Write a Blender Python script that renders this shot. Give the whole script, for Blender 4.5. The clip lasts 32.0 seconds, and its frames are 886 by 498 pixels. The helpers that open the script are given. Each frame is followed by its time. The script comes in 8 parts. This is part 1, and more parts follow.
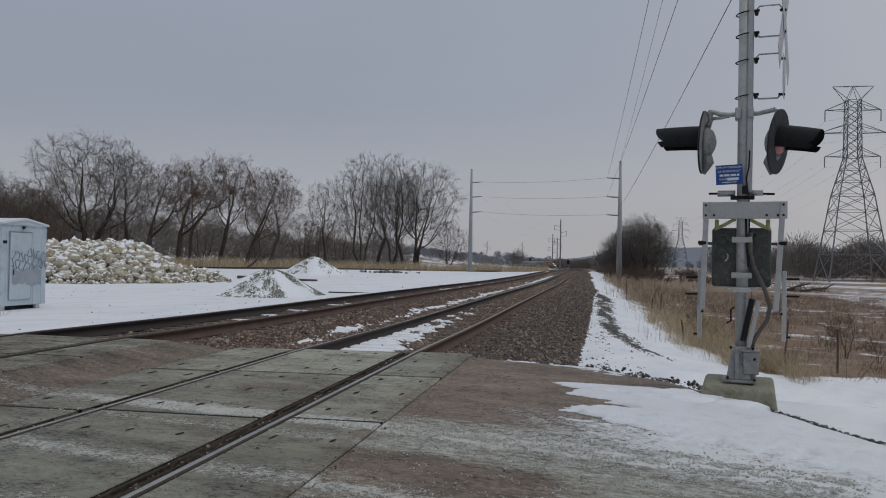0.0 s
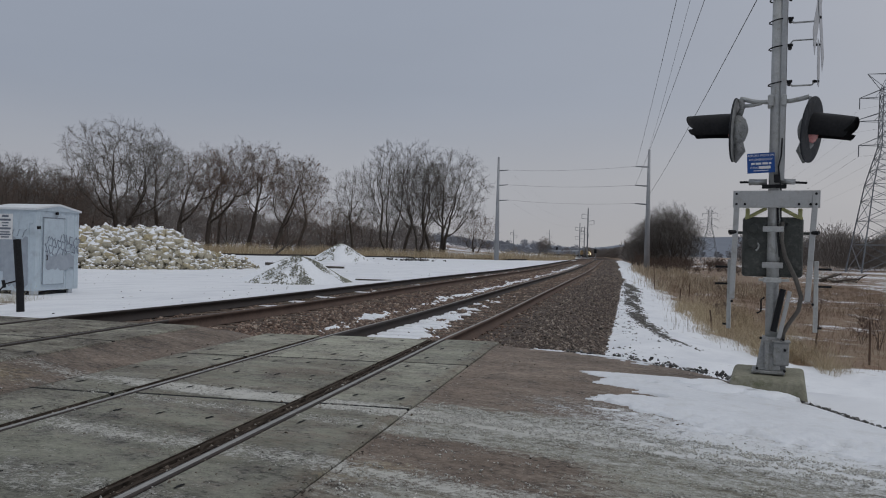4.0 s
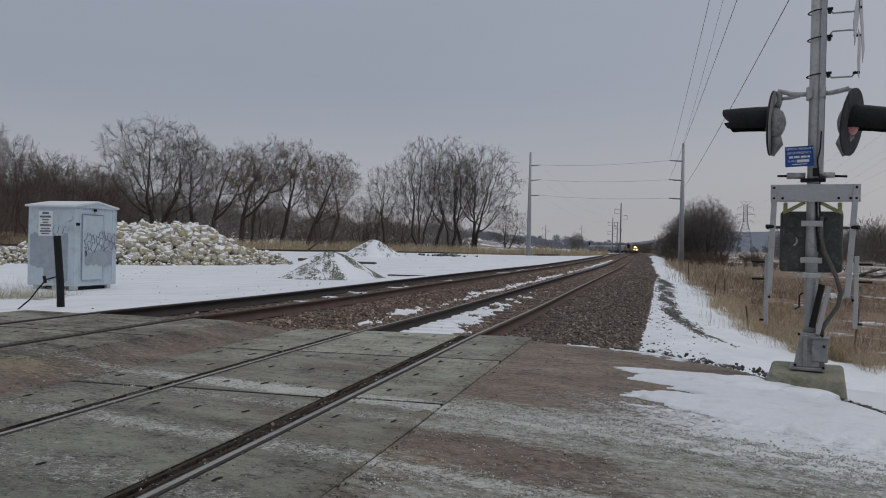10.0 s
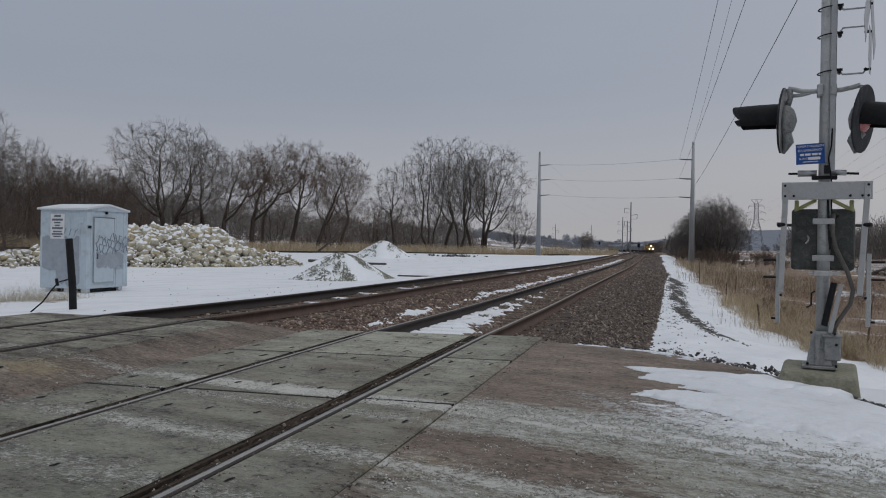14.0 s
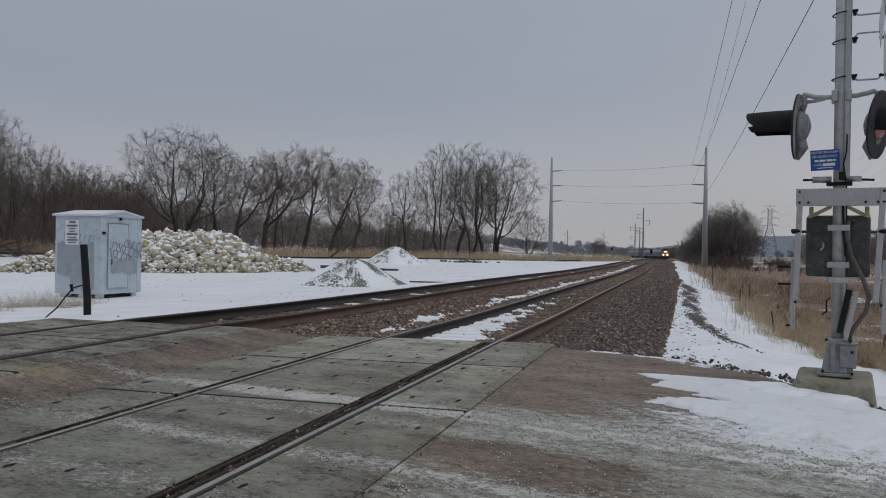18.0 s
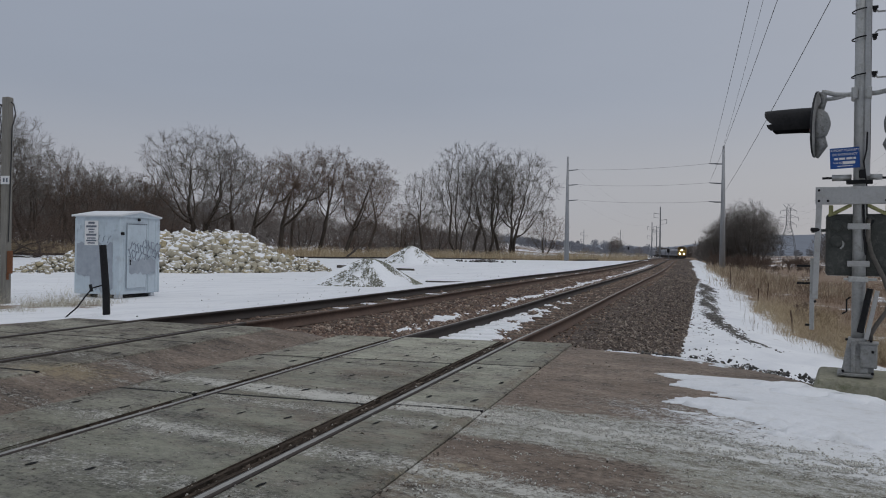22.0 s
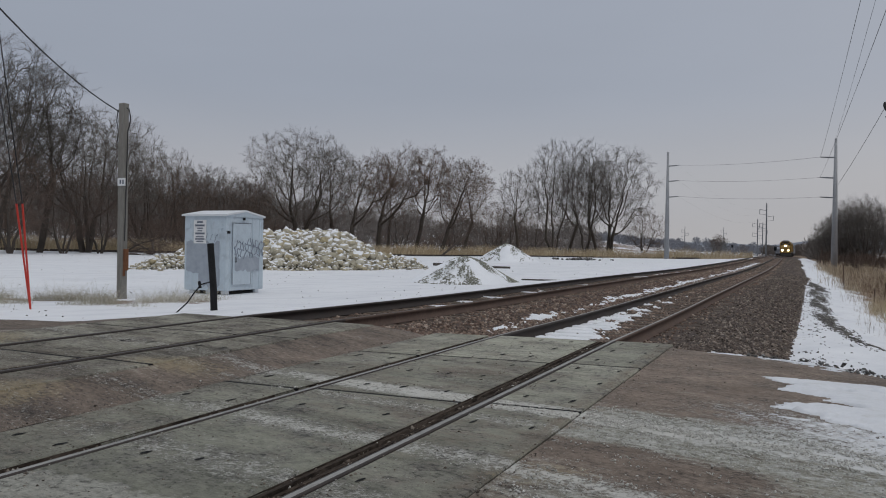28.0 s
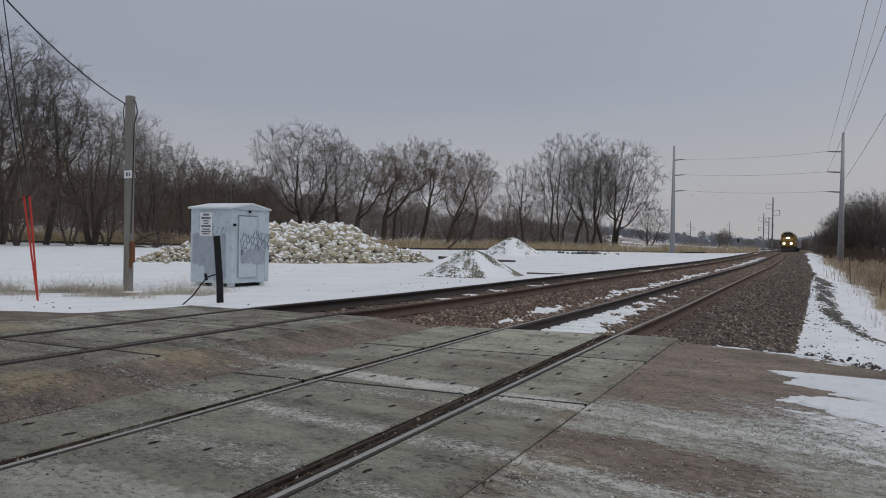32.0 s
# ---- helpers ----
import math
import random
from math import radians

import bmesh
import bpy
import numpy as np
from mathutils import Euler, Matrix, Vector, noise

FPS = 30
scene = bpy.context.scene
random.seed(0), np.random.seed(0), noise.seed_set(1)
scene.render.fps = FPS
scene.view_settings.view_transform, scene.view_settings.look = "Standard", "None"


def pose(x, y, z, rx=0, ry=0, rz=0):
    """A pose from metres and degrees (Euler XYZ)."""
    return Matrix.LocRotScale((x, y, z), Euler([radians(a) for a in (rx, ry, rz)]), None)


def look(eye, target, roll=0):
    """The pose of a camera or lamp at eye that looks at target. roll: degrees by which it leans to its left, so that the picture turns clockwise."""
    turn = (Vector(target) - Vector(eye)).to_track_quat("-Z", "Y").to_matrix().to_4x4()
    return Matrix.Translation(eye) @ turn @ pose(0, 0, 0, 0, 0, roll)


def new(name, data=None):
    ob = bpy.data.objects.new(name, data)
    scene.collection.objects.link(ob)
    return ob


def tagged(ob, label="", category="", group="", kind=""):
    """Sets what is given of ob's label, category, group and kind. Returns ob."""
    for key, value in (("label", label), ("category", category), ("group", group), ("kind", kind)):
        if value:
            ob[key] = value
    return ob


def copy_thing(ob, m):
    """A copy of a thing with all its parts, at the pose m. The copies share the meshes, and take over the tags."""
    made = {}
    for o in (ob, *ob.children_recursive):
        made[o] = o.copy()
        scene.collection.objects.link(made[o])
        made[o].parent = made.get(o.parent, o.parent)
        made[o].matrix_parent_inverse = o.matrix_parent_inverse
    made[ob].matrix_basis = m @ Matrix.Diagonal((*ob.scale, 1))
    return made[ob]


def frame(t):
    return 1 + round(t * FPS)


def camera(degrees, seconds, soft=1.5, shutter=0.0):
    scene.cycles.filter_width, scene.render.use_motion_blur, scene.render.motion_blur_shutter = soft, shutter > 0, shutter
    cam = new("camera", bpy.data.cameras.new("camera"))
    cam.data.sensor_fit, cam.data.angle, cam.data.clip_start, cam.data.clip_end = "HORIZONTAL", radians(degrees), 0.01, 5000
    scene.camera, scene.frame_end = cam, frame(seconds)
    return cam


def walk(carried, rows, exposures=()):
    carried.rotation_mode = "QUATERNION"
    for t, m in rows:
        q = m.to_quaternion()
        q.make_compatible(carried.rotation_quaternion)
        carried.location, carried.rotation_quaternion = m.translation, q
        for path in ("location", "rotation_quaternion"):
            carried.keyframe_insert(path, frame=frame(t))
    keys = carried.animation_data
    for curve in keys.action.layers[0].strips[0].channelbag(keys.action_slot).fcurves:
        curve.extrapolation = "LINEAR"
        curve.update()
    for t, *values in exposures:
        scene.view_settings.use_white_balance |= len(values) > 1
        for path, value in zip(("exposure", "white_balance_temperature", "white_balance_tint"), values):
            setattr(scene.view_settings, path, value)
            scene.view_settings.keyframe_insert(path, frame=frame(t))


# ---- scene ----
# ---------- camera ----------
cam = camera(57.29, 32.0, soft=1.05)
PATH = [
    (0.0, pose(0.029, 0.011, 1.116, 90.925, -1.021, 10.415)),
    (0.5, pose(0.031, 0.010, 1.117, 90.722, -0.767, 10.115)),
    (1.0, pose(0.032, 0.011, 1.119, 90.683, -0.860, 10.279)),
    (1.5, pose(0.029, 0.013, 1.116, 90.607, -0.990, 10.933)),
    (2.0, pose(0.027, 0.013, 1.115, 90.382, -0.950, 11.476)),
    (2.5, pose(0.023, 0.012, 1.114, 90.240, -0.894, 11.611)),
    (3.0, pose(0.022, 0.010, 1.112, 90.353, -1.073, 11.893)),
    (3.5, pose(0.023, 0.010, 1.112, 90.144, -1.297, 12.166)),
    (5.5, pose(0.020, 0.005, 1.112, 89.986, -1.080, 12.820)),
    (6.0, pose(0.018, 0.002, 1.110, 89.891, -1.294, 13.655)),
    (6.5, pose(0.018, 0.000, 1.111, 89.819, -1.372, 13.978)),
    (7.0, pose(0.016, 0.001, 1.112, 89.771, -1.527, 14.061)),
    (7.5, pose(0.014, 0.002, 1.111, 89.741, -1.353, 14.089)),
    (8.0, pose(0.017, 0.004, 1.112, 89.679, -1.195, 13.759)),
    (8.5, pose(0.018, 0.005, 1.112, 89.785, -0.922, 13.591)),
    (9.0, pose(0.016, 0.006, 1.112, 89.841, -0.931, 13.691)),
    (9.5, pose(0.015, 0.004, 1.113, 89.725, -1.156, 14.254)),
    (10.0, pose(0.013, 0.006, 1.112, 89.677, -1.256, 14.516)),
    (10.5, pose(0.013, 0.005, 1.111, 89.699, -1.174, 14.651)),
    (11.0, pose(0.014, 0.006, 1.112, 89.664, -0.881, 14.772)),
    (11.5, pose(0.016, 0.005, 1.113, 89.668, -0.778, 14.696)),
    (12.0, pose(0.015, 0.003, 1.112, 89.732, -0.856, 14.817)),
    (12.5, pose(0.014, 0.002, 1.112, 89.747, -0.955, 15.108)),
    (13.0, pose(0.013, -0.000, 1.109, 89.685, -1.040, 15.190)),
    (13.5, pose(0.014, 0.001, 1.111, 89.728, -0.795, 15.191)),
    (14.0, pose(0.012, 0.003, 1.110, 89.695, -0.891, 15.198)),
    (14.5, pose(0.013, 0.004, 1.111, 89.689, -0.746, 15.345)),
    (16.5, pose(0.004, -0.003, 1.113, 90.229, -0.949, 15.593)),
    (17.0, pose(0.005, -0.002, 1.115, 90.192, -0.850, 15.857)),
    (17.5, pose(0.008, -0.003, 1.115, 90.203, -0.842, 16.030)),
    (18.0, pose(0.007, -0.001, 1.115, 90.097, -0.920, 16.036)),
    (18.5, pose(0.005, 0.000, 1.116, 89.941, -0.937, 16.093)),
    (19.0, pose(0.006, 0.002, 1.114, 90.041, -0.799, 16.258)),
    (19.5, pose(0.008, 0.001, 1.116, 90.226, -0.639, 16.314)),
    (20.0, pose(0.009, -0.000, 1.117, 90.207, -0.753, 16.457)),
    (20.5, pose(0.008, -0.002, 1.116, 90.171, -0.887, 16.667)),
    (21.0, pose(0.003, -0.003, 1.115, 90.117, -0.880, 16.844)),
    (21.5, pose(0.004, -0.002, 1.115, 90.044, -0.826, 17.007)),
    (22.0, pose(0.004, -0.003, 1.115, 90.057, -0.793, 17.161)),
    (22.5, pose(0.003, -0.004, 1.116, 89.951, -0.910, 17.407)),
    (23.0, pose(0.005, -0.005, 1.115, 90.004, -0.947, 17.765)),
    (23.5, pose(0.004, -0.006, 1.115, 90.080, -0.864, 18.050)),
    (24.0, pose(0.004, -0.007, 1.120, 89.582, -1.257, 19.556)),
    (24.5, pose(-0.005, -0.001, 1.122, 89.797, -1.603, 23.102)),
    (25.0, pose(-0.007, 0.002, 1.123, 89.706, -1.603, 23.793)),
    (25.5, pose(-0.003, -0.000, 1.124, 90.409, -1.602, 23.303)),
    (27.5, pose(-0.006, 0.012, 1.124, 89.992, -0.893, 23.742)),
    (28.0, pose(-0.009, 0.008, 1.121, 89.810, -0.773, 23.910)),
    (28.5, pose(-0.006, 0.006, 1.122, 89.650, -0.609, 23.982)),
    (29.0, pose(-0.004, -0.000, 1.119, 89.579, -0.533, 24.051)),
    (29.5, pose(-0.004, -0.002, 1.117, 89.561, -0.642, 24.277)),
    (30.0, pose(-0.000, -0.000, 1.115, 89.503, -0.610, 24.342)),
    (30.5, pose(-0.007, 0.001, 1.116, 89.443, -0.633, 24.234)),
    (31.0, pose(-0.008, -0.004, 1.116, 89.414, -0.731, 24.314)),
    (31.5, pose(-0.012, -0.007, 1.115, 89.290, -0.835, 24.336)),
    (32.0, pose(-0.011, -0.009, 1.115, 89.345, -0.949, 24.278)),
]
walk(cam, PATH, [(0.0, -0.05, 6500, 10), (22.0, 0.0, 6500, 10), (25.0, 0.05, 6600, 10), (32.0, 0.06, 6620, 10)])

# ---------- sky and sun ----------
world = bpy.data.worlds.new("overcast_sky")
scene.world = world
world.use_nodes = True
wn, wl = world.node_tree.nodes, world.node_tree.links
wn.clear()
w_out = wn.new("ShaderNodeOutputWorld")
w_bg = wn.new("ShaderNodeBackground")
w_sky = wn.new("ShaderNodeTexSky")
w_sky.sky_type = "NISHITA"
w_sky.sun_disc = False
w_sky.sun_elevation = radians(32)
w_sky.sun_rotation = radians(35)
w_sky.dust_density = 4.0
w_coord = wn.new("ShaderNodeTexCoord")
w_sep = wn.new("ShaderNodeSeparateXYZ")
w_ramp = wn.new("ShaderNodeValToRGB")
w_ramp.color_ramp.interpolation = "EASE"
CLOUD = [(0.0, (0.42, 0.42, 0.44)), (0.06, (0.385, 0.398, 0.438)), (0.2, (0.305, 0.34, 0.41)), (0.42, (0.31, 0.35, 0.425)), (1.0, (0.62, 0.65, 0.70))]
e = w_ramp.color_ramp.elements
e[0].position, e[0].color = CLOUD[0][0], (*CLOUD[0][1], 1)
e[1].position, e[1].color = CLOUD[-1][0], (*CLOUD[-1][1], 1)
for p, c in CLOUD[1:-1]:
    k = e.new(p)
    k.color = (*c, 1)
w_noise = wn.new("ShaderNodeTexNoise")
w_noise.inputs["Scale"].default_value = 2.2
w_noise.inputs["Detail"].default_value = 4
w_map = wn.new("ShaderNodeMapping")
w_map.inputs["Scale"].default_value = (1, 1, 4)
w_mul = wn.new("ShaderNodeMapRange")
w_mul.inputs["To Min"].default_value = 0.93
w_mul.inputs["To Max"].default_value = 1.07
w_cloud = wn.new("ShaderNodeMix")
w_cloud.data_type, w_cloud.blend_type = "RGBA", "MULTIPLY"
w_cloud.inputs["Factor"].default_value = 1.0
w_dim = wn.new("ShaderNodeMix")
w_dim.data_type, w_dim.blend_type = "RGBA", "MULTIPLY"
w_dim.inputs["Factor"].default_value = 1.0
w_dim.inputs["B"].default_value = (0.1, 0.1, 0.1, 1)
w_mix = wn.new("ShaderNodeMix")
w_mix.data_type = "RGBA"
w_mix.inputs["Factor"].default_value = 0.94
wl.new(w_coord.outputs["Generated"], w_sep.inputs[0])
wl.new(w_sep.outputs["Z"], w_ramp.inputs["Fac"])
wl.new(w_coord.outputs["Generated"], w_map.inputs["Vector"])
wl.new(w_map.outputs[0], w_noise.inputs["Vector"])
wl.new(w_noise.outputs["Fac"], w_mul.inputs["Value"])
wl.new(w_ramp.outputs["Color"], w_cloud.inputs["A"])
wl.new(w_mul.outputs[0], w_cloud.inputs["B"])
wl.new(w_sky.outputs["Color"], w_dim.inputs["A"])
wl.new(w_dim.outputs["Result"], w_mix.inputs["A"])
wl.new(w_cloud.outputs["Result"], w_mix.inputs["B"])
wl.new(w_mix.outputs["Result"], w_bg.inputs["Color"])
wl.new(w_bg.outputs[0], w_out.inputs[0])
w_bg.inputs["Strength"].default_value = 1.0

sun_data = bpy.data.lights.new("sun", "SUN")
sun_data.energy = 0.6
sun_data.angle = radians(25)
sun_data.color = (1.0, 0.97, 0.93)
sun = new("sun", sun_data)
sun.matrix_world = look((30, -20, 60), (0, 8, 0))

# ---------- materials ----------
def node_mat(name, rough=0.8, metal=0.0, spec=0.3):
    m = bpy.data.materials.new(name)
    m.use_nodes = True
    b = m.node_tree.nodes["Principled BSDF"]
    b.inputs["Roughness"].default_value = rough
    b.inputs["Metallic"].default_value = metal
    b.inputs["Specular IOR Level"].default_value = spec
    return m, m.node_tree.nodes, m.node_tree.links, b


def tex(n, l, kind="Noise", scale=5.0, detail=4, stretch=(1, 1, 1), turn=0.0, rough=0.6, world_space=True):
    """A texture in metres; returns its value output."""
    co = n.new("ShaderNodeNewGeometry") if world_space else n.new("ShaderNodeTexCoord")
    mp = n.new("ShaderNodeMapping")
    mp.inputs["Scale"].default_value = stretch
    src = co.outputs["Position" if world_space else "Object"]
    if turn:
        tn = n.new("ShaderNodeMapping")
        tn.inputs["Rotation"].default_value = (0, 0, radians(turn))
        l.new(src, tn.inputs["Vector"])
        src = tn.outputs[0]
    l.new(src, mp.inputs["Vector"])
    t = n.new("ShaderNodeTex" + kind)
    t.inputs["Scale"].default_value = scale
    if kind == "Noise":
        t.inputs["Detail"].default_value = detail
        t.inputs["Roughness"].default_value = rough
    l.new(mp.outputs[0], t.inputs["Vector"])
    return t.outputs["Fac" if kind == "Noise" else "Distance"]


def ramp(n, l, src, stops):
    r = n.new("ShaderNodeValToRGB")
    el = r.color_ramp.elements
    fix = [(p, c if isinstance(c, tuple) else (c, c, c)) for p, c in stops]
    el[0].position, el[0].color = fix[0][0], (*fix[0][1], 1)
    el[1].position, el[1].color = fix[-1][0], (*fix[-1][1], 1)
    for p, c in fix[1:-1]:
        k = el.new(p)
        k.color = (*c, 1)
    l.new(src, r.inputs["Fac"])
    return r.outputs["Color"]


def mix(n, l, fac, a, b, mode="MIX"):
    x = n.new("ShaderNodeMix")
    x.data_type, x.blend_type = "RGBA", mode
    for key, val in (("Factor", fac), ("A", a), ("B", b)):
        if isinstance(val, (int, float)):
            if key == "Factor":
                x.inputs[key].default_value = val
            else:
                x.inputs[key].default_value = (val, val, val, 1)
        elif isinstance(val, tuple):
            x.inputs[key].default_value = (*val, 1)
        else:
            l.new(val, x.inputs[key])
    return x.outputs["Result"]


def calc(n, l, op, a, b=0.0, c=None, clamp=False):
    x = n.new("ShaderNodeMath")
    x.operation, x.use_clamp = op, clamp
    for i, val in enumerate((a, b) if c is None else (a, b, c)):
        if isinstance(val, (int, float)):
            x.inputs[i].default_value = val
        else:
            l.new(val, x.inputs[i])
    return x.outputs[0]


def bump(n, l, b, src, strength=0.4, dist=0.02):
    k = n.new("ShaderNodeBump")
    k.inputs["Strength"].default_value = strength
    k.inputs["Distance"].default_value = dist
    l.new(src, k.inputs["Height"])
    l.new(k.outputs[0], b.inputs["Normal"])


def plain(name, dark, light, rough=0.7, metal=0.0, fine=30.0, broad=1.5, bumpy=0.25, dist=0.004, spec=0.3, stain=None, per_object=0.0, local=False, stretch=(1, 1, 1)):
    """Two-scale mottled surface between two base colours, with an optional third stain colour."""
    m, n, l, b = node_mat(name, rough, metal, spec)
    f = tex(n, l, "Noise", fine, 5, stretch, world_space=not local)
    g = tex(n, l, "Noise", broad, 4, stretch, world_space=not local)
    s = calc(n, l, "ADD", calc(n, l, "MULTIPLY", f, 0.5), calc(n, l, "MULTIPLY", g, 0.5))
    col = ramp(n, l, s, [(0.32, dark), (0.68, light)])
    if stain:
        h = ramp(n, l, tex(n, l, "Noise", broad * 2.7, 6, stretch, 20, 0.7, world_space=not local), [(0.52, 0.0), (0.72, 1.0)])
        col = mix(n, l, h, col, stain)
    if per_object:
        o = n.new("ShaderNodeObjectInfo")
        v = calc(n, l, "MULTIPLY_ADD", o.outputs["Random"], 2 * per_object, 1 - per_object)
        col = mix(n, l, 1.0, col, v, "MULTIPLY")
    l.new(col, b.inputs["Base Color"])
    l.new(ramp(n, l, g, [(0.3, max(rough - 0.12, 0.03)), (0.7, min(rough + 0.1, 1))]), b.inputs["Roughness"])
    if bumpy:
        bump(n, l, b, f, bumpy, dist)
    return m


def island_mat(name, cols, rough=0.85, bumpy=0.5, dist=0.01, fine=60, snow=0.0):
    """Colour picked piece by piece; snow lies on faces that look up."""
    m, n, l, b = node_mat(name, rough)
    g = n.new("ShaderNodeNewGeometry")
    col = ramp(n, l, g.outputs["Random Per Island"], cols)
    f = tex(n, l, "Noise", fine, 4)
    col = mix(n, l, 1.0, col, ramp(n, l, f, [(0.3, 0.72), (0.7, 1.2)]), "MULTIPLY")
    if snow:
        sp = n.new("ShaderNodeSeparateXYZ")
        l.new(g.outputs["Normal"], sp.inputs[0])
        up = calc(n, l, "ADD", sp.outputs["Z"], calc(n, l, "MULTIPLY", calc(n, l, "SUBTRACT", tex(n, l, "Noise", 2.2, 3), 0.5), 1.3))
        msk = ramp(n, l, up, [(1.0 - snow - 0.06, 0.0), (1.0 - snow + 0.06, 1.0)])
        col = mix(n, l, msk, col, (0.80, 0.815, 0.84))
    l.new(col, b.inputs["Base Color"])
    bump(n, l, b, f, bumpy, dist)
    return m


def ground_mat():
    """Snow, dry grass and bare soil; the cover attribute says how grassy a spot is."""
    m, n, l, b = node_mat("snowy_ground", 0.75, 0, 0.25)
    at = n.new("ShaderNodeAttribute")
    at.attribute_name = "cover"
    gr = at.outputs["Fac"]
    fine = tex(n, l, "Noise", 9.0, 6, rough=0.7)
    mid = tex(n, l, "Noise", 1.1, 5, rough=0.65)
    big = tex(n, l, "Noise", 0.16, 4)
    drift = tex(n, l, "Noise", 1.6, 4, (1, 0.25, 1), 25)
    snow = ramp(n, l, calc(n, l, "ADD", calc(n, l, "MULTIPLY", drift, 0.6), calc(n, l, "MULTIPLY", mid, 0.4)), [(0.3, (0.62, 0.64, 0.675)), (0.5, (0.745, 0.76, 0.785)), (0.7, (0.81, 0.825, 0.845))])
    soil = ramp(n, l, fine, [(0.3, (0.09, 0.075, 0.06)), (0.55, (0.2, 0.17, 0.13)), (0.75, (0.3, 0.26, 0.2))])
    speck = ramp(n, l, calc(n, l, "ADD", calc(n, l, "MULTIPLY", fine, 0.55), calc(n, l, "MULTIPLY", mid, 0.45)), [(0.585, 0.0), (0.64, 0.9)])
    snow = mix(n, l, calc(n, l, "MULTIPLY", speck, 0.6), snow, soil)
    straw = ramp(n, l, fine, [(0.3, (0.12, 0.09, 0.06)), (0.5, (0.24, 0.185, 0.125)), (0.72, (0.38, 0.32, 0.235))])
    rust = ramp(n, l, fine, [(0.3, (0.10, 0.062, 0.042)), (0.7, (0.28, 0.185, 0.12))])
    straw = mix(n, l, ramp(n, l, mid, [(0.36, 0.0), (0.54, 1.0)]), straw, rust)
    mask = calc(n, l, "ADD", gr, calc(n, l, "MULTIPLY", calc(n, l, "SUBTRACT", calc(n, l, "ADD", calc(n, l, "MULTIPLY", mid, 0.6), calc(n, l, "MULTIPLY", big, 0.4)), 0.5), 1.9))
    mask = ramp(n, l, mask, [(0.44, 0.0), (0.56, 1.0)])
    l.new(mix(n, l, mask, snow, straw), b.inputs["Base Color"])
    hgt = calc(n, l, "ADD", calc(n, l, "MULTIPLY", fine, 0.4), calc(n, l, "MULTIPLY", drift, 0.6))
    bump(n, l, b, hgt, 0.5, 0.05)
    return m


def spot(n, l, sp, cx, cy, rx, ry):
    """One at a place on the road, falling to nothing at the radii."""
    u = calc(n, l, "DIVIDE", calc(n, l, "SUBTRACT", sp.outputs["X"], cx), rx)
    v = calc(n, l, "DIVIDE", calc(n, l, "SUBTRACT", sp.outputs["Y"], cy), ry)
    d = calc(n, l, "ADD", calc(n, l, "MULTIPLY", u, u), calc(n, l, "MULTIPLY", v, v))
    return calc(n, l, "SUBTRACT", 1.0, d, clamp=True)


def span(n, l, src, a, b, lo=0.0, hi=1.0):
    r = n.new("ShaderNodeMapRange")
    for key, val in (("From Min", a), ("From Max", b), ("To Min", lo), ("To Max", hi)):
        r.inputs[key].default_value = val
    l.new(src, r.inputs["Value"])
    return r.outputs[0]


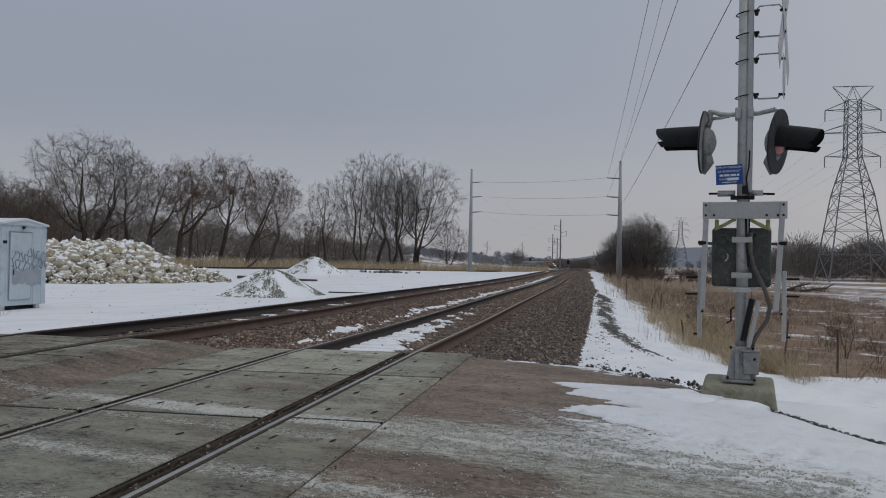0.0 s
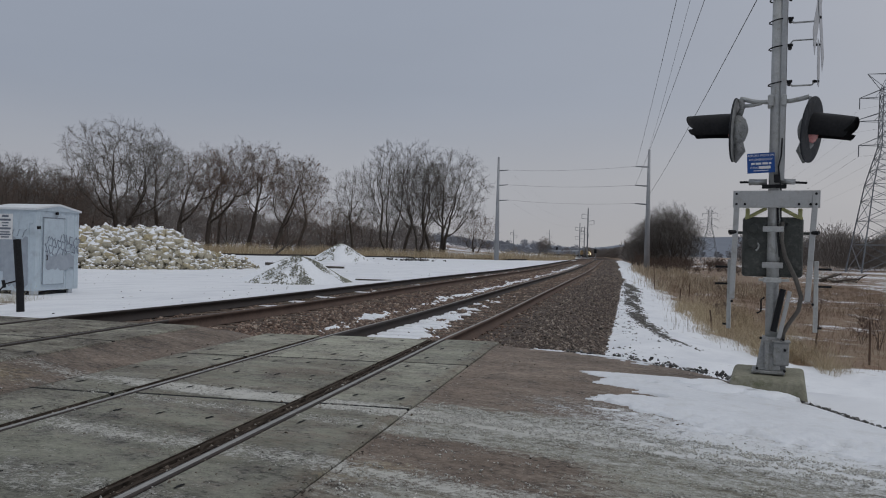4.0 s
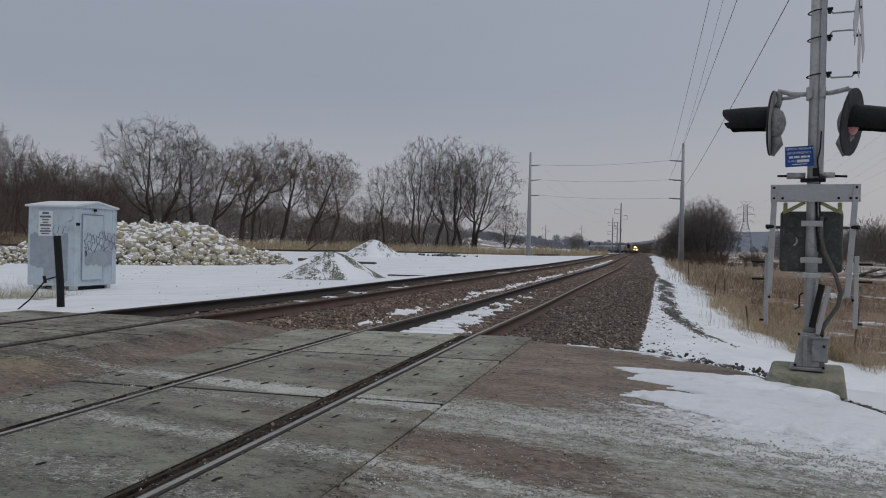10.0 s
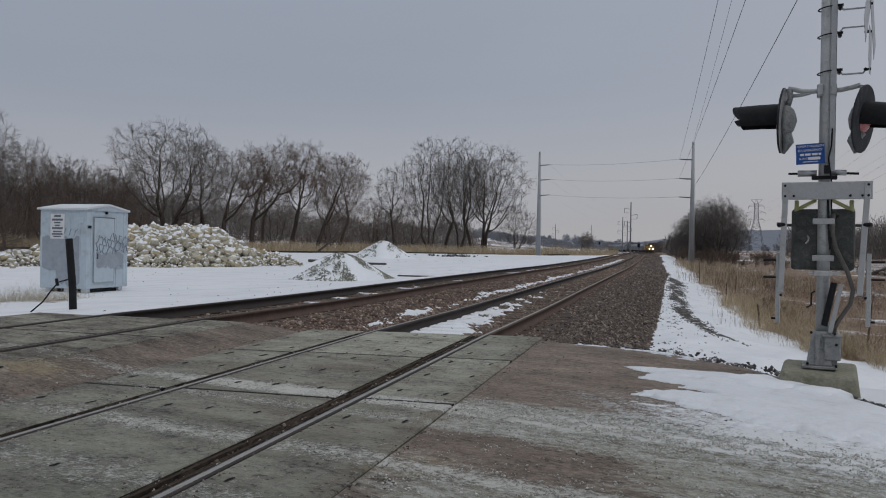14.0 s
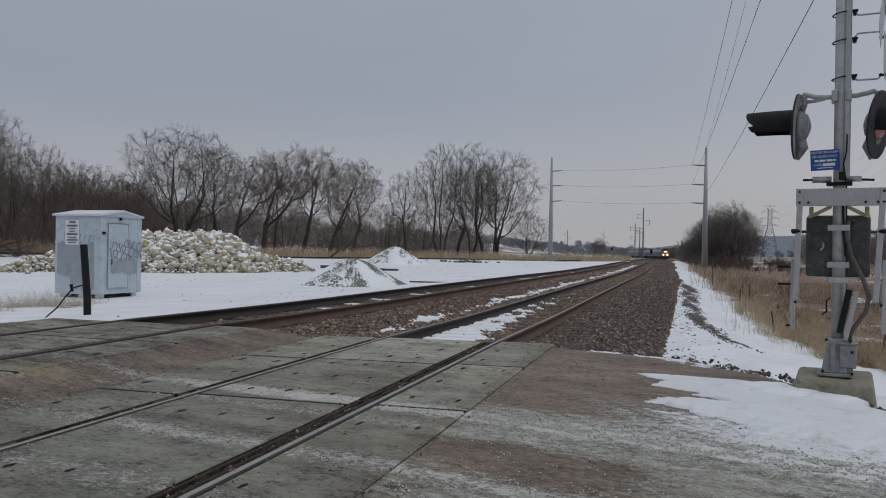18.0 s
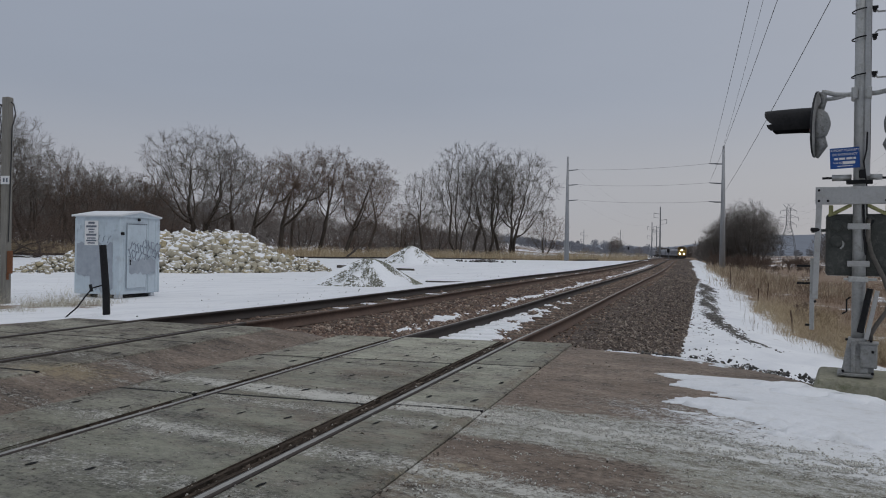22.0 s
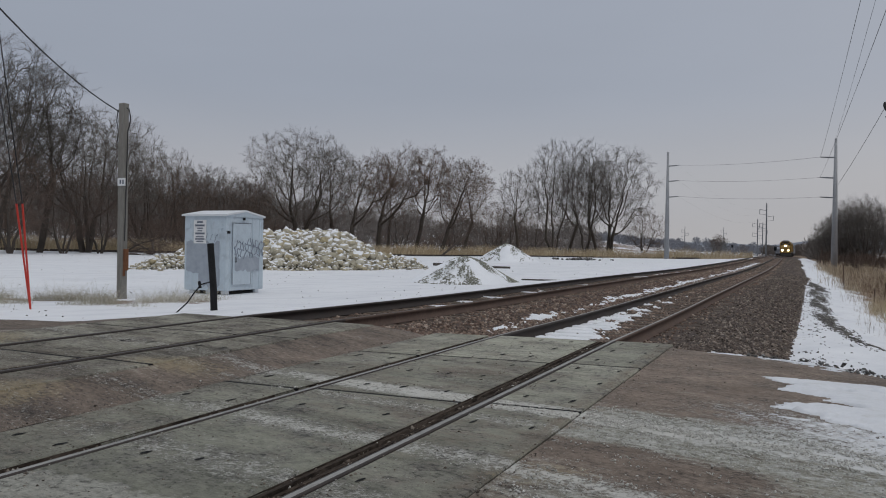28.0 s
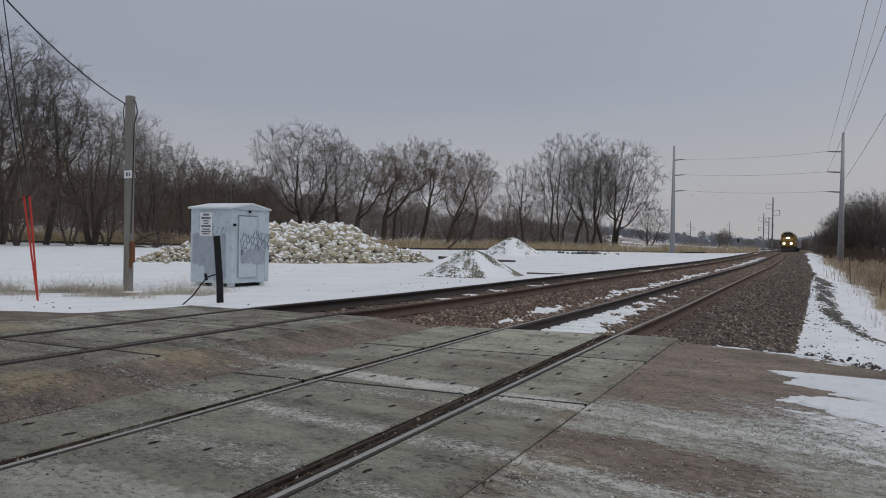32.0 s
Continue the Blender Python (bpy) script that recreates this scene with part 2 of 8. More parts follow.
def road_mat(name, dark, light, film_gain, grit=80.0, green=None, patched=False):
    """Worn road surface with a film of slush drawn out along the traffic, gritty crusts of old snow and sandy stains."""
    m, n, l, b = node_mat(name, 0.8, 0, 0.18)
    g = n.new("ShaderNodeNewGeometry")
    sp = n.new("ShaderNodeSeparateXYZ")
    l.new(g.outputs["Position"], sp.inputs[0])
    fine = tex(n, l, "Noise", grit, 5, rough=0.75)
    crumb = tex(n, l, "Noise", 24.0, 6, (0.75, 1.0, 1), 15, 0.8)
    mid = tex(n, l, "Noise", 2.6, 8, rough=0.74)
    broad = tex(n, l, "Noise", 0.6, 5, (0.6, 1.0, 1), 14, 0.7)
    streak = tex(n, l, "Noise", 2.2, 8, (0.3, 1.0, 1), 15, 0.78)
    thin = tex(n, l, "Noise", 6.0, 8, (0.42, 1.0, 1), 15, 0.8)
    mixed = calc(n, l, "ADD", calc(n, l, "MULTIPLY", fine, 0.35), calc(n, l, "ADD", calc(n, l, "MULTIPLY", mid, 0.35), calc(n, l, "MULTIPLY", crumb, 0.3)))
    col = ramp(n, l, mixed, [(0.36, dark), (0.64, light)])
    if green:
        col = mix(n, l, ramp(n, l, mid, [(0.36, 0.0), (0.56, 0.85)]), col, green)
        o = n.new("ShaderNodeObjectInfo")
        col = mix(n, l, 1.0, col, calc(n, l, "MULTIPLY_ADD", o.outputs["Random"], 0.28, 0.76), "MULTIPLY")
        # slab colour scaled along Y: darker at 2.5, paler towards 8
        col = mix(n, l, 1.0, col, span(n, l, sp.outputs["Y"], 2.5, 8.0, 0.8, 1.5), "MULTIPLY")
        rim = calc(n, l, "SUBTRACT", 1.0, calc(n, l, "MULTIPLY", calc(n, l, "ABSOLUTE", calc(n, l, "ADD", sp.outputs["X"], 1.46)), 9.0), clamp=True)
        col = mix(n, l, calc(n, l, "MULTIPLY", rim, ramp(n, l, mid, [(0.38, 0.1), (0.6, 0.7)])), col, (0.16, 0.12, 0.092))
    else:
        # asphalt colour scaled up from Y 4.5 to 7.5
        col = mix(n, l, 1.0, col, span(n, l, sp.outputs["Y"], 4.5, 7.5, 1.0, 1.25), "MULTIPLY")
    if patched:
        edge = calc(n, l, "ADD", sp.outputs["Y"], calc(n, l, "MULTIPLY", calc(n, l, "SUBTRACT", mid, 0.5), 1.1))
        col = mix(n, l, ramp(n, l, span(n, l, edge, 3.0, 2.84), [(0.3, 0.0), (0.7, 0.9)]), col, ramp(n, l, crumb, [(0.3, (0.27, 0.27, 0.235)), (0.7, (0.345, 0.34, 0.30))]))
    rust = ramp(n, l, calc(n, l, "ADD", calc(n, l, "MULTIPLY", broad, 0.45), calc(n, l, "ADD", calc(n, l, "MULTIPLY", thin, 0.3), calc(n, l, "MULTIPLY", crumb, 0.25))), [(0.5, 0.0), (0.6, 0.75)])
    col = mix(n, l, rust, col, (0.150, 0.112, 0.088))
    # mud that the traffic tracks over the far lane
    mud = calc(n, l, "MULTIPLY", span(n, l, sp.outputs["X"], -3.6, -5.2), ramp(n, l, calc(n, l, "ADD", calc(n, l, "MULTIPLY", streak, 0.6), calc(n, l, "MULTIPLY", crumb, 0.4)), [(0.42, 0.85), (0.58, 0.2)]))
    col = mix(n, l, mud, col, (0.105, 0.086, 0.070))
    grime = ramp(n, l, calc(n, l, "ADD", calc(n, l, "MULTIPLY", streak, 0.5), calc(n, l, "MULTIPLY", crumb, 0.5)), [(0.37, 0.42), (0.5, 1.0), (0.63, 1.3)])
    col = mix(n, l, 1.0, col, grime, "MULTIPLY")
    pits = tex(n, l, "Noise", 34.0, 4, (0.6, 1.0, 1), 15, 0.7)
    col = mix(n, l, 1.0, col, ramp(n, l, calc(n, l, "ADD", calc(n, l, "MULTIPLY", pits, 0.6), calc(n, l, "MULTIPLY", mid, 0.4)), [(0.40, 0.35), (0.455, 1.0)]), "MULTIPLY")
    scratch = tex(n, l, "Noise", 8.0, 6, (0.3, 1.0, 1), 15, 0.75)
    deep = tex(n, l, "Noise", 26.0, 5, (0.3, 1.0, 1), 15, 0.7)
    marks = calc(n, l, "ADD", calc(n, l, "MULTIPLY", scratch, 0.55), calc(n, l, "MULTIPLY", deep, 0.45))
    col = mix(n, l, 1.0, col, ramp(n, l, marks, [(0.37, 0.6), (0.45, 0.97), (0.56, 1.0), (0.66, 1.22)]), "MULTIPLY")
    chips = tex(n, l, "Noise", 62.0, 3, (0.55, 1.0, 1), 15, 0.6)
    col = mix(n, l, 1.0, col, ramp(n, l, chips, [(0.30, 0.4), (0.37, 1.0), (0.66, 1.0), (0.74, 1.5)]), "MULTIPLY")
    # sand dropped by wheels
    sand = None
    for c in SAND:
        q = spot(n, l, sp, *c)
        sand = q if sand is None else calc(n, l, "MAXIMUM", sand, q)
    sand = ramp(n, l, calc(n, l, "ADD", calc(n, l, "MULTIPLY", sand, 0.2), calc(n, l, "ADD", calc(n, l, "MULTIPLY", crumb, 0.6), calc(n, l, "MULTIPLY", thin, 0.4))), [(0.59, 0.0), (0.70, 0.6)])
    col = mix(n, l, sand, col, (0.30, 0.245, 0.15))
    yy = calc(n, l, "ADD", sp.outputs["Y"], calc(n, l, "MULTIPLY", sp.outputs["X"], 0.25))
    total = None
    for centre, half, amount in SLUSH:
        off = calc(n, l, "DIVIDE", calc(n, l, "SUBTRACT", yy, centre), half)
        band = calc(n, l, "SUBTRACT", 1.0, calc(n, l, "MULTIPLY", off, off), clamp=True)
        band = calc(n, l, "MULTIPLY", band, amount)
        total = band if total is None else calc(n, l, "MAXIMUM", total, band)
    total = calc(n, l, "MULTIPLY", total, span(n, l, sp.outputs["X"], -5.0, -3.3, 0.35, 1.0))
    # thawing edge of the snow beside the signal: slush that thins out away from it
    away = calc(n, l, "SUBTRACT", calc(n, l, "SUBTRACT", 5.75, calc(n, l, "MULTIPLY", sp.outputs["X"], 0.5)), sp.outputs["Y"])
    thaw = calc(n, l, "MULTIPLY", span(n, l, away, 1.5, 0.1), span(n, l, sp.outputs["X"], -1.0, 0.5))
    thaw = calc(n, l, "MULTIPLY", thaw, span(n, l, away, -0.9, -0.2))
    # packed slush where the traffic leaves the snow: a ragged upper edge, a barer wheel track below it
    reach = calc(n, l, "ADD", yy, calc(n, l, "MULTIPLY", calc(n, l, "SUBTRACT", streak, 0.5), 1.6))
    packed = calc(n, l, "MAXIMUM", span(n, l, reach, 4.25, 4.75), calc(n, l, "MAXIMUM", span(n, l, sp.outputs["X"], -0.5, 0.4), span(n, l, reach, 3.75, 3.3)))
    east = calc(n, l, "MULTIPLY", calc(n, l, "MULTIPLY", span(n, l, sp.outputs["X"], -1.75, -0.9), calc(n, l, "MULTIPLY", span(n, l, reach, 5.75, 5.4), span(n, l, reach, 0.8, 2.6))), packed)
    film = calc(n, l, "ADD", calc(n, l, "ADD", calc(n, l, "MULTIPLY", streak, 0.4), calc(n, l, "MULTIPLY", thin, 0.3)), calc(n, l, "MULTIPLY", crumb, 0.3))
    film = calc(n, l, "ADD", film, calc(n, l, "ADD", calc(n, l, "MULTIPLY", east, 0.20 * film_gain), calc(n, l, "MULTIPLY", total, 0.08)))
    film = calc(n, l, "MULTIPLY_ADD", film, 1.7, -0.35)
    lump = tex(n, l, "Noise", 15.0, 7, (0.75, 1.0, 1), 15, 0.85)
    slush = ramp(n, l, calc(n, l, "ADD", calc(n, l, "MULTIPLY", thin, 0.4), calc(n, l, "MULTIPLY", lump, 0.6)), [(0.42, (0.15, 0.142, 0.115)), (0.485, (0.33, 0.33, 0.275)), (0.54, (0.46, 0.463, 0.41)), (0.62, (0.68, 0.69, 0.67))])
    col = mix(n, l, ramp(n, l, film, [(0.59, 0.0), (0.78, 0.85)]), col, slush)
    grain = tex(n, l, "Noise", 42.0, 4, (0.8, 1.0, 1), 15, 0.7)
    crust = calc(n, l, "ADD", calc(n, l, "ADD", calc(n, l, "MULTIPLY", lump, 0.38), calc(n, l, "MULTIPLY", thin, 0.16)), calc(n, l, "ADD", calc(n, l, "MULTIPLY", grain, 0.28), calc(n, l, "MULTIPLY", fine, 0.18)))
    crust = calc(n, l, "MULTIPLY_ADD", crust, 2.9, -0.95)
    crust = calc(n, l, "ADD", crust, calc(n, l, "MAXIMUM", calc(n, l, "MULTIPLY", total, 0.44 if green else 0.5), calc(n, l, "MULTIPLY", calc(n, l, "MAXIMUM", thaw, calc(n, l, "MULTIPLY", east, calc(n, l, "MULTIPLY_ADD", span(n, l, reach, 4.7, 5.2), 0.28, 0.42))), 0.40 * film_gain)))
    crust = ramp(n, l, crust, [(0.64, 0.0), (0.82, 0.92)])
    col = mix(n, l, crust, col, mix(n, l, thaw, (0.52, 0.512, 0.472), (0.72, 0.735, 0.75)))
    l.new(col, b.inputs["Base Color"])
    bump(n, l, b, calc(n, l, "ADD", calc(n, l, "MULTIPLY", mixed, 0.8), calc(n, l, "MULTIPLY", crust, 0.4)), 0.9, 0.012)
    l.new(ramp(n, l, mid, [(0.35, 0.66), (0.65, 0.92)]), b.inputs["Roughness"])
    return m


# sandy stains on the road: centre and radii
SAND = [(-5.3, 4.1, 0.5, 0.7), (-5.2, 5.75, 0.7, 0.45), (-1.2, 3.95, 0.35, 0.3), (-8.6, 6.2, 1.3, 0.8), (-9.6, 5.0, 1.2, 0.8)]
# centre, half width and amount of each slush line across the road
SLUSH = [(5.08, 0.24, 0.95), (4.6, 0.16, 0.4), (3.65, 0.2, 0.6), (2.75, 0.26, 0.4)]
M_GROUND = ground_mat()
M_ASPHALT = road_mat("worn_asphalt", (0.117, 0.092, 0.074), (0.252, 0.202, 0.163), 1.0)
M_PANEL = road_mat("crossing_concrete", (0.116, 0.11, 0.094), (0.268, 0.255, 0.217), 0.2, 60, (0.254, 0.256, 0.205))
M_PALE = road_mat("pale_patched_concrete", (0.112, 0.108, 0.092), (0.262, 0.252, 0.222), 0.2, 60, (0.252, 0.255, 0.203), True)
# darker copy with the shade painted in, for left rails and the crossing
M_RAIL = plain("dark_rail_side", (0.030, 0.026, 0.025), (0.075, 0.062, 0.056), 0.75, 0.1, 40, 2.0, spec=0.25)
# lighter rusty copy, painted as the lit side of the right rails
M_RAILB = plain("rusty_brown_lit_rail_side", (0.075, 0.052, 0.043), (0.17, 0.12, 0.097), 0.85, 0.0, 40, 2.0, spec=0.2, stain=(0.10, 0.075, 0.062))
M_RAILTOP = plain("worn_rail_head", (0.21, 0.207, 0.195), (0.37, 0.365, 0.345), 0.6, 0.1, 45, 5.0, 0.5, 0.004, spec=0.3, stretch=(1, 0.3, 1), stain=(0.13, 0.12, 0.105))
M_RAILDULL = plain("dull_rail_head", (0.055, 0.05, 0.046), (0.13, 0.12, 0.11), 0.65, 0.1, 45, 2.2, 0.2, 0.002, stretch=(1, 0.15, 1))
M_TIE = plain("weathered_tie", (0.055, 0.042, 0.033), (0.135, 0.105, 0.083), 0.9, 0, 25, 2, 0.5, 0.01, per_object=0.25, stretch=(0.3, 2, 1))
M_STONE = island_mat("pink_quartzite_ballast", [(0.0, (0.06, 0.045, 0.038)), (0.3, (0.20, 0.132, 0.102)), (0.55, (0.135, 0.102, 0.085)), (0.8, (0.29, 0.205, 0.155)), (1.0, (0.42, 0.35, 0.29))])
M_OLDSTONE = island_mat("weathered_brown_ballast", [(0.0, (0.045, 0.037, 0.032)), (0.3, (0.145, 0.112, 0.093)), (0.55, (0.105, 0.089, 0.079)), (0.8, (0.205, 0.162, 0.132)), (1.0, (0.34, 0.29, 0.245))])
M_BED = plain("ballast_bed", (0.045, 0.035, 0.030), (0.135, 0.102, 0.084), 0.95, 0, 28, 3, 1.0, 0.03)
M_SNOW = plain("fresh_snow", (0.73, 0.75, 0.78), (0.83, 0.845, 0.87), 0.6, 0, 14, 1.2, 0.5, 0.03, spec=0.2)
M_ROADSNOW = plain("trodden_snow", (0.66, 0.68, 0.71), (0.765, 0.78, 0.805), 0.6, 0, 22, 1.6, 0.5, 0.02, spec=0.2, stain=(0.62, 0.63, 0.635))
M_GALV = plain("galvanised_steel", (0.36, 0.365, 0.36), (0.50, 0.505, 0.50), 0.5, 0.3, 60, 6, 0.12, 0.001, stain=(0.27, 0.265, 0.24))
M_ALU = plain("brushed_aluminium", (0.36, 0.362, 0.362), (0.49, 0.492, 0.49), 0.45, 0.7, 90, 7, 0.1, 0.001, stain=(0.36, 0.35, 0.33))
M_BLACK = plain("matt_black_paint", (0.008, 0.008, 0.009), (0.022, 0.022, 0.024), 0.6, 0, 40, 5, 0.2, 0.001, spec=0.15)
M_CONC = plain("mossy_concrete", (0.16, 0.155, 0.115), (0.30, 0.29, 0.225), 0.9, 0, 35, 4, 0.5, 0.006, stain=(0.12, 0.125, 0.075))
M_WOODPOLE = plain("grey_weathered_wood", (0.14, 0.135, 0.12), (0.27, 0.26, 0.235), 0.85, 0, 22, 3, 0.5, 0.006, stretch=(4, 4, 0.25))
M_BARK = plain("dark_bark", (0.058, 0.048, 0.041), (0.12, 0.102, 0.086), 0.9, 0, 6, 0.6, 0.6, 0.03, per_object=0.2)
M_TWIG = plain("bare_twigs", (0.075, 0.066, 0.058), (0.15, 0.132, 0.116), 0.9, 0, 3, 0.25, 0, per_object=0.2)
M_TWIGR = plain("reddish_twigs", (0.085, 0.062, 0.051), (0.17, 0.125, 0.102), 0.9, 0, 3, 0.25, 0, per_object=0.2)
M_COPSE = plain("grey_fine_twigs", (0.085, 0.075, 0.068), (0.165, 0.148, 0.135), 0.9, 0, 2, 0.2, 0, per_object=0.15)
M_WIRE = plain("dark_cable", (0.03, 0.03, 0.032), (0.06, 0.06, 0.063), 0.6, 0.2, 30, 3, 0)


# ---------- building helpers ----------
def link_mesh(name, verts, faces, mat, parent=None, label="", smooth=False, attr=None):
    me = bpy.data.meshes.new(name)
    verts = np.asarray(verts, dtype=np.float32)
    if isinstance(faces, np.ndarray):
        k = faces.shape[1]
        me.vertices.add(len(verts))
        me.vertices.foreach_set("co", verts.ravel())
        me.loops.add(faces.size)
        me.loops.foreach_set("vertex_index", faces.ravel().astype(np.int32))
        me.polygons.add(len(faces))
        me.polygons.foreach_set("loop_start", np.arange(0, faces.size, k, dtype=np.int32))
        me.update(calc_edges=True)
    else:
        me.from_pydata([tuple(map(float, v)) for v in verts], [], faces)
    if smooth:
        me.polygons.foreach_set("use_smooth", np.ones(len(me.polygons), dtype=bool))
    if attr is not None:
        a = me.attributes.new("cover", "FLOAT", "POINT")
        a.data.foreach_set("value", np.asarray(attr, dtype=np.float32))
    for mm in mat if isinstance(mat, (list, tuple)) else [mat]:
        me.materials.append(mm)
    ob = new(name, me)
    ob.parent = parent
    if label:
        tagged(ob, label)
    return ob


def part(name, bm, material, parent=None, label="", smooth=False):
    me = bpy.data.meshes.new(name)
    bm.to_mesh(me)
    bm.free()
    if smooth:
        me.polygons.foreach_set("use_smooth", np.ones(len(me.polygons), dtype=bool))
    for mm in material if isinstance(material, (list, tuple)) else [material]:
        me.materials.append(mm)
    ob = new(name, me)
    ob.parent = parent
    if label:
        tagged(ob, label)
    return ob


def thing(name, label, category, at=(0, 0, 0), group="", rz=0.0):
    ob = new(name)
    ob.matrix_world = pose(*at, 0, 0, rz)
    return tagged(ob, label, category, group)


def box(bm, cx, cy, cz, sx, sy, sz, bevel=0.0, m=None, seg=1):
    """A block by its centre and sizes, its edges broken by bevel."""
    made = bmesh.ops.create_cube(bm, size=1.0)["verts"]
    for v in made:
        v.co = Vector((v.co.x * sx + cx, v.co.y * sy + cy, v.co.z * sz + cz))
    if bevel:
        es = list({e for v in made for e in v.link_edges})
        r = bmesh.ops.bevel(bm, geom=es, offset=bevel, segments=seg, affect="EDGES", profile=0.5)
        made = list({v for f in r["faces"] for v in f.verts} | {v for v in made if v.is_valid})
    if m is not None:
        bmesh.ops.transform(bm, matrix=m, verts=made)
    return made


def tube(bm, pts, radius, sides=8, caps=True):
    """A round bar through points; radius may be one number or one a point."""
    pts = [Vector(p) for p in pts]
    rad = radius if isinstance(radius, (list, tuple)) else [radius] * len(pts)
    rings = []
    for i, p in enumerate(pts):
        d = (pts[min(i + 1, len(pts) - 1)] - pts[max(i - 1, 0)]).normalized()
        a = d.orthogonal().normalized() if i == 0 else (rings_a - d * rings_a.dot(d)).normalized()
        rings_a = a
        c = d.cross(a)
        rings.append([bm.verts.new(p + rad[i] * (math.cos(t) * a + math.sin(t) * c)) for t in (2 * math.pi * k / sides for k in range(sides))])
    for r0, r1 in zip(rings, rings[1:]):
        for k in range(sides):
            bm.faces.new((r0[k], r0[(k + 1) % sides], r1[(k + 1) % sides], r1[k]))
    if caps:
        bm.faces.new(rings[0][::-1])
        bm.faces.new(rings[-1])
    return [v for r in rings for v in r]


def sstep(a, b, x):
    t = np.clip((np.asarray(x, dtype=float) - a) / (b - a), 0, 1)
    return t * t * (3 - 2 * t)


def wave(x, y, s, k=0):
    """A cheap smooth unevenness between -1 and 1."""
    x, y = np.asarray(x, float) / s, np.asarray(y, float) / s
    return (np.sin(1.7 * x + 2.3 * y + k) + np.sin(2.9 * x - 1.3 * y + 2 * k + 1) + np.sin(-0.8 * x + 3.7 * y + 3 * k + 2) + np.sin(4.3 * x + 1.9 * y + k * 5)) / 4


# ---------- the lie of the land ----------
def rise(y):
    return np.interp(y, [-8, 60, 128, 212, 317, 432, 632], [-0.0136, 0.102, -0.074, -0.575, -1.015, -1.331, -1.534])


def rise_line(y):
    """The height of the railway along its way: it sinks slightly beyond the crossing."""
    return np.interp(y, [-8, 10, 14, 17, 22, 30, 40, 50, 60, 95, 128, 170, 212, 250, 317, 432, 632], [-0.0136, 0.015, -0.022, -0.037, -0.043, -0.07, -0.11, -0.17, -0.21, -0.25, -0.25, -0.24, -0.30, -0.55, -1.0, -1.331, -1.534])


def road_edge(x):
    return np.interp(x, [-60, -8.6, -1.4, 0.0, 0.6, 1.0, 1.52, 1.9, 2.6, 6, 30], [9.8, 9.7, 9.62, 9.1, 8.6, 8.1, 7.2, 6.3, 5.4, 4.4, -2.5])


def road_z(x):
    """The road's surface across the tracks: level with both pairs of rails."""
    return np.interp(x, [-40, -20, -11, -8.6, -5.3, -4.5, -1.4, 0, 2, 8, 40], [-0.45, -0.38, -0.2, 0.035, 0.035, -0.062, -0.022, -0.03, -0.09, -0.4, -1.0])


EDGE_X = [-3000, -200, -95, -80, -74, -59, -45, -34, -23, -14, -10.5, -10]
EDGE_Y = [40, 55, 73, 85, 103, 125, 161, 166, 164, 180, 260, 3000]


def land(x, y):
    x, y = np.asarray(x, float), np.asarray(y, float)
    left = np.interp(x, [-4000, -400, -120, -60, -20, -12, -9.4, -8.4, -7.9, -0.2, 0.3, 1.2, 2.2, 4, 9, 40, 300, 4000], [3, 2.5, 0.3, -0.42, -0.4, -0.31, -0.17, -0.14, -0.45, -0.5, -0.46, -0.55, -0.75, -1.05, -1.3, -1.7, -1.9, 6])
    bank = np.interp(x, [0.0, 1.2, 2.5, 5, 9, 40], [-0.13, -0.15, -0.2, -0.45, -1.0, -1.7])
    z = np.where(x > 0, left * sstep(8.6, 10.6, y + 0.15 * x) + bank * (1 - sstep(8.6, 10.6, y + 0.15 * x)), left)
    out = sstep(0.0, 0.8, y - road_edge(x))
    on = road_z(x) - 0.12 - 0.33 * sstep(-8.68, -8.5, x) * sstep(-1.34, -1.5, x) * sstep(9.5, 9.2, y)
    z = on * (1 - out) + z * out
    far = sstep(25, 80, np.hypot(x, y))
    beside = sstep(9.5, 5.5, np.abs(x + 4.2))
    z = z + (rise(y) + (rise_line(y) - rise(y)) * beside * (y > 10)) * (1 - sstep(40, 120, np.abs(x + 3))) + 0.03 * wave(x, y, 1.9) * out * sstep(0, 2, np.abs(x + 4.2) - 3.8) + 0.10 * far * wave(x, y, 17, 1) + 0.2 * sstep(80, 200, np.abs(x)) * wave(x, y, 60, 2)
    p = -0.8 * x + 0.6 * y
    z = z + 8 * sstep(160, 330, p) * sstep(-90, -180, x)
    return z


def track_shift(y):
    """How far the line bears off to the left of straight ahead."""
    return np.interp(y, TRACK_Y, TRACK_S)


ty = np.arange(-60, 1340, 4.0)
ts = np.interp(ty, [-60, 40, 80, 128, 217, 317, 359, 401, 443, 469, 490, 517, 548, 632, 792, 1332], [0, 0, -0.2, -0.83, -1.91, -1.27, -1.33, -2.37, -5.94, -8.58, -11.76, -17.78, -21.95, -38.07, -81.41, -307.46])
for _ in range(26):
    ts[1:-1] = (ts[:-2] + 2 * ts[1:-1] + ts[2:]) / 4
TRACK_Y, TRACK_S = ty, ts

def field_edge(x):
    """Where the dead grass of the field begins behind the snowy bank."""
    return np.interp(x, [1.7, 2.0, 2.8, 3.4, 4.5, 5.4, 9, 26], [21.0, 19.5, 17.6, 16.3, 17.2, 17.5, 19.0, 26.0])


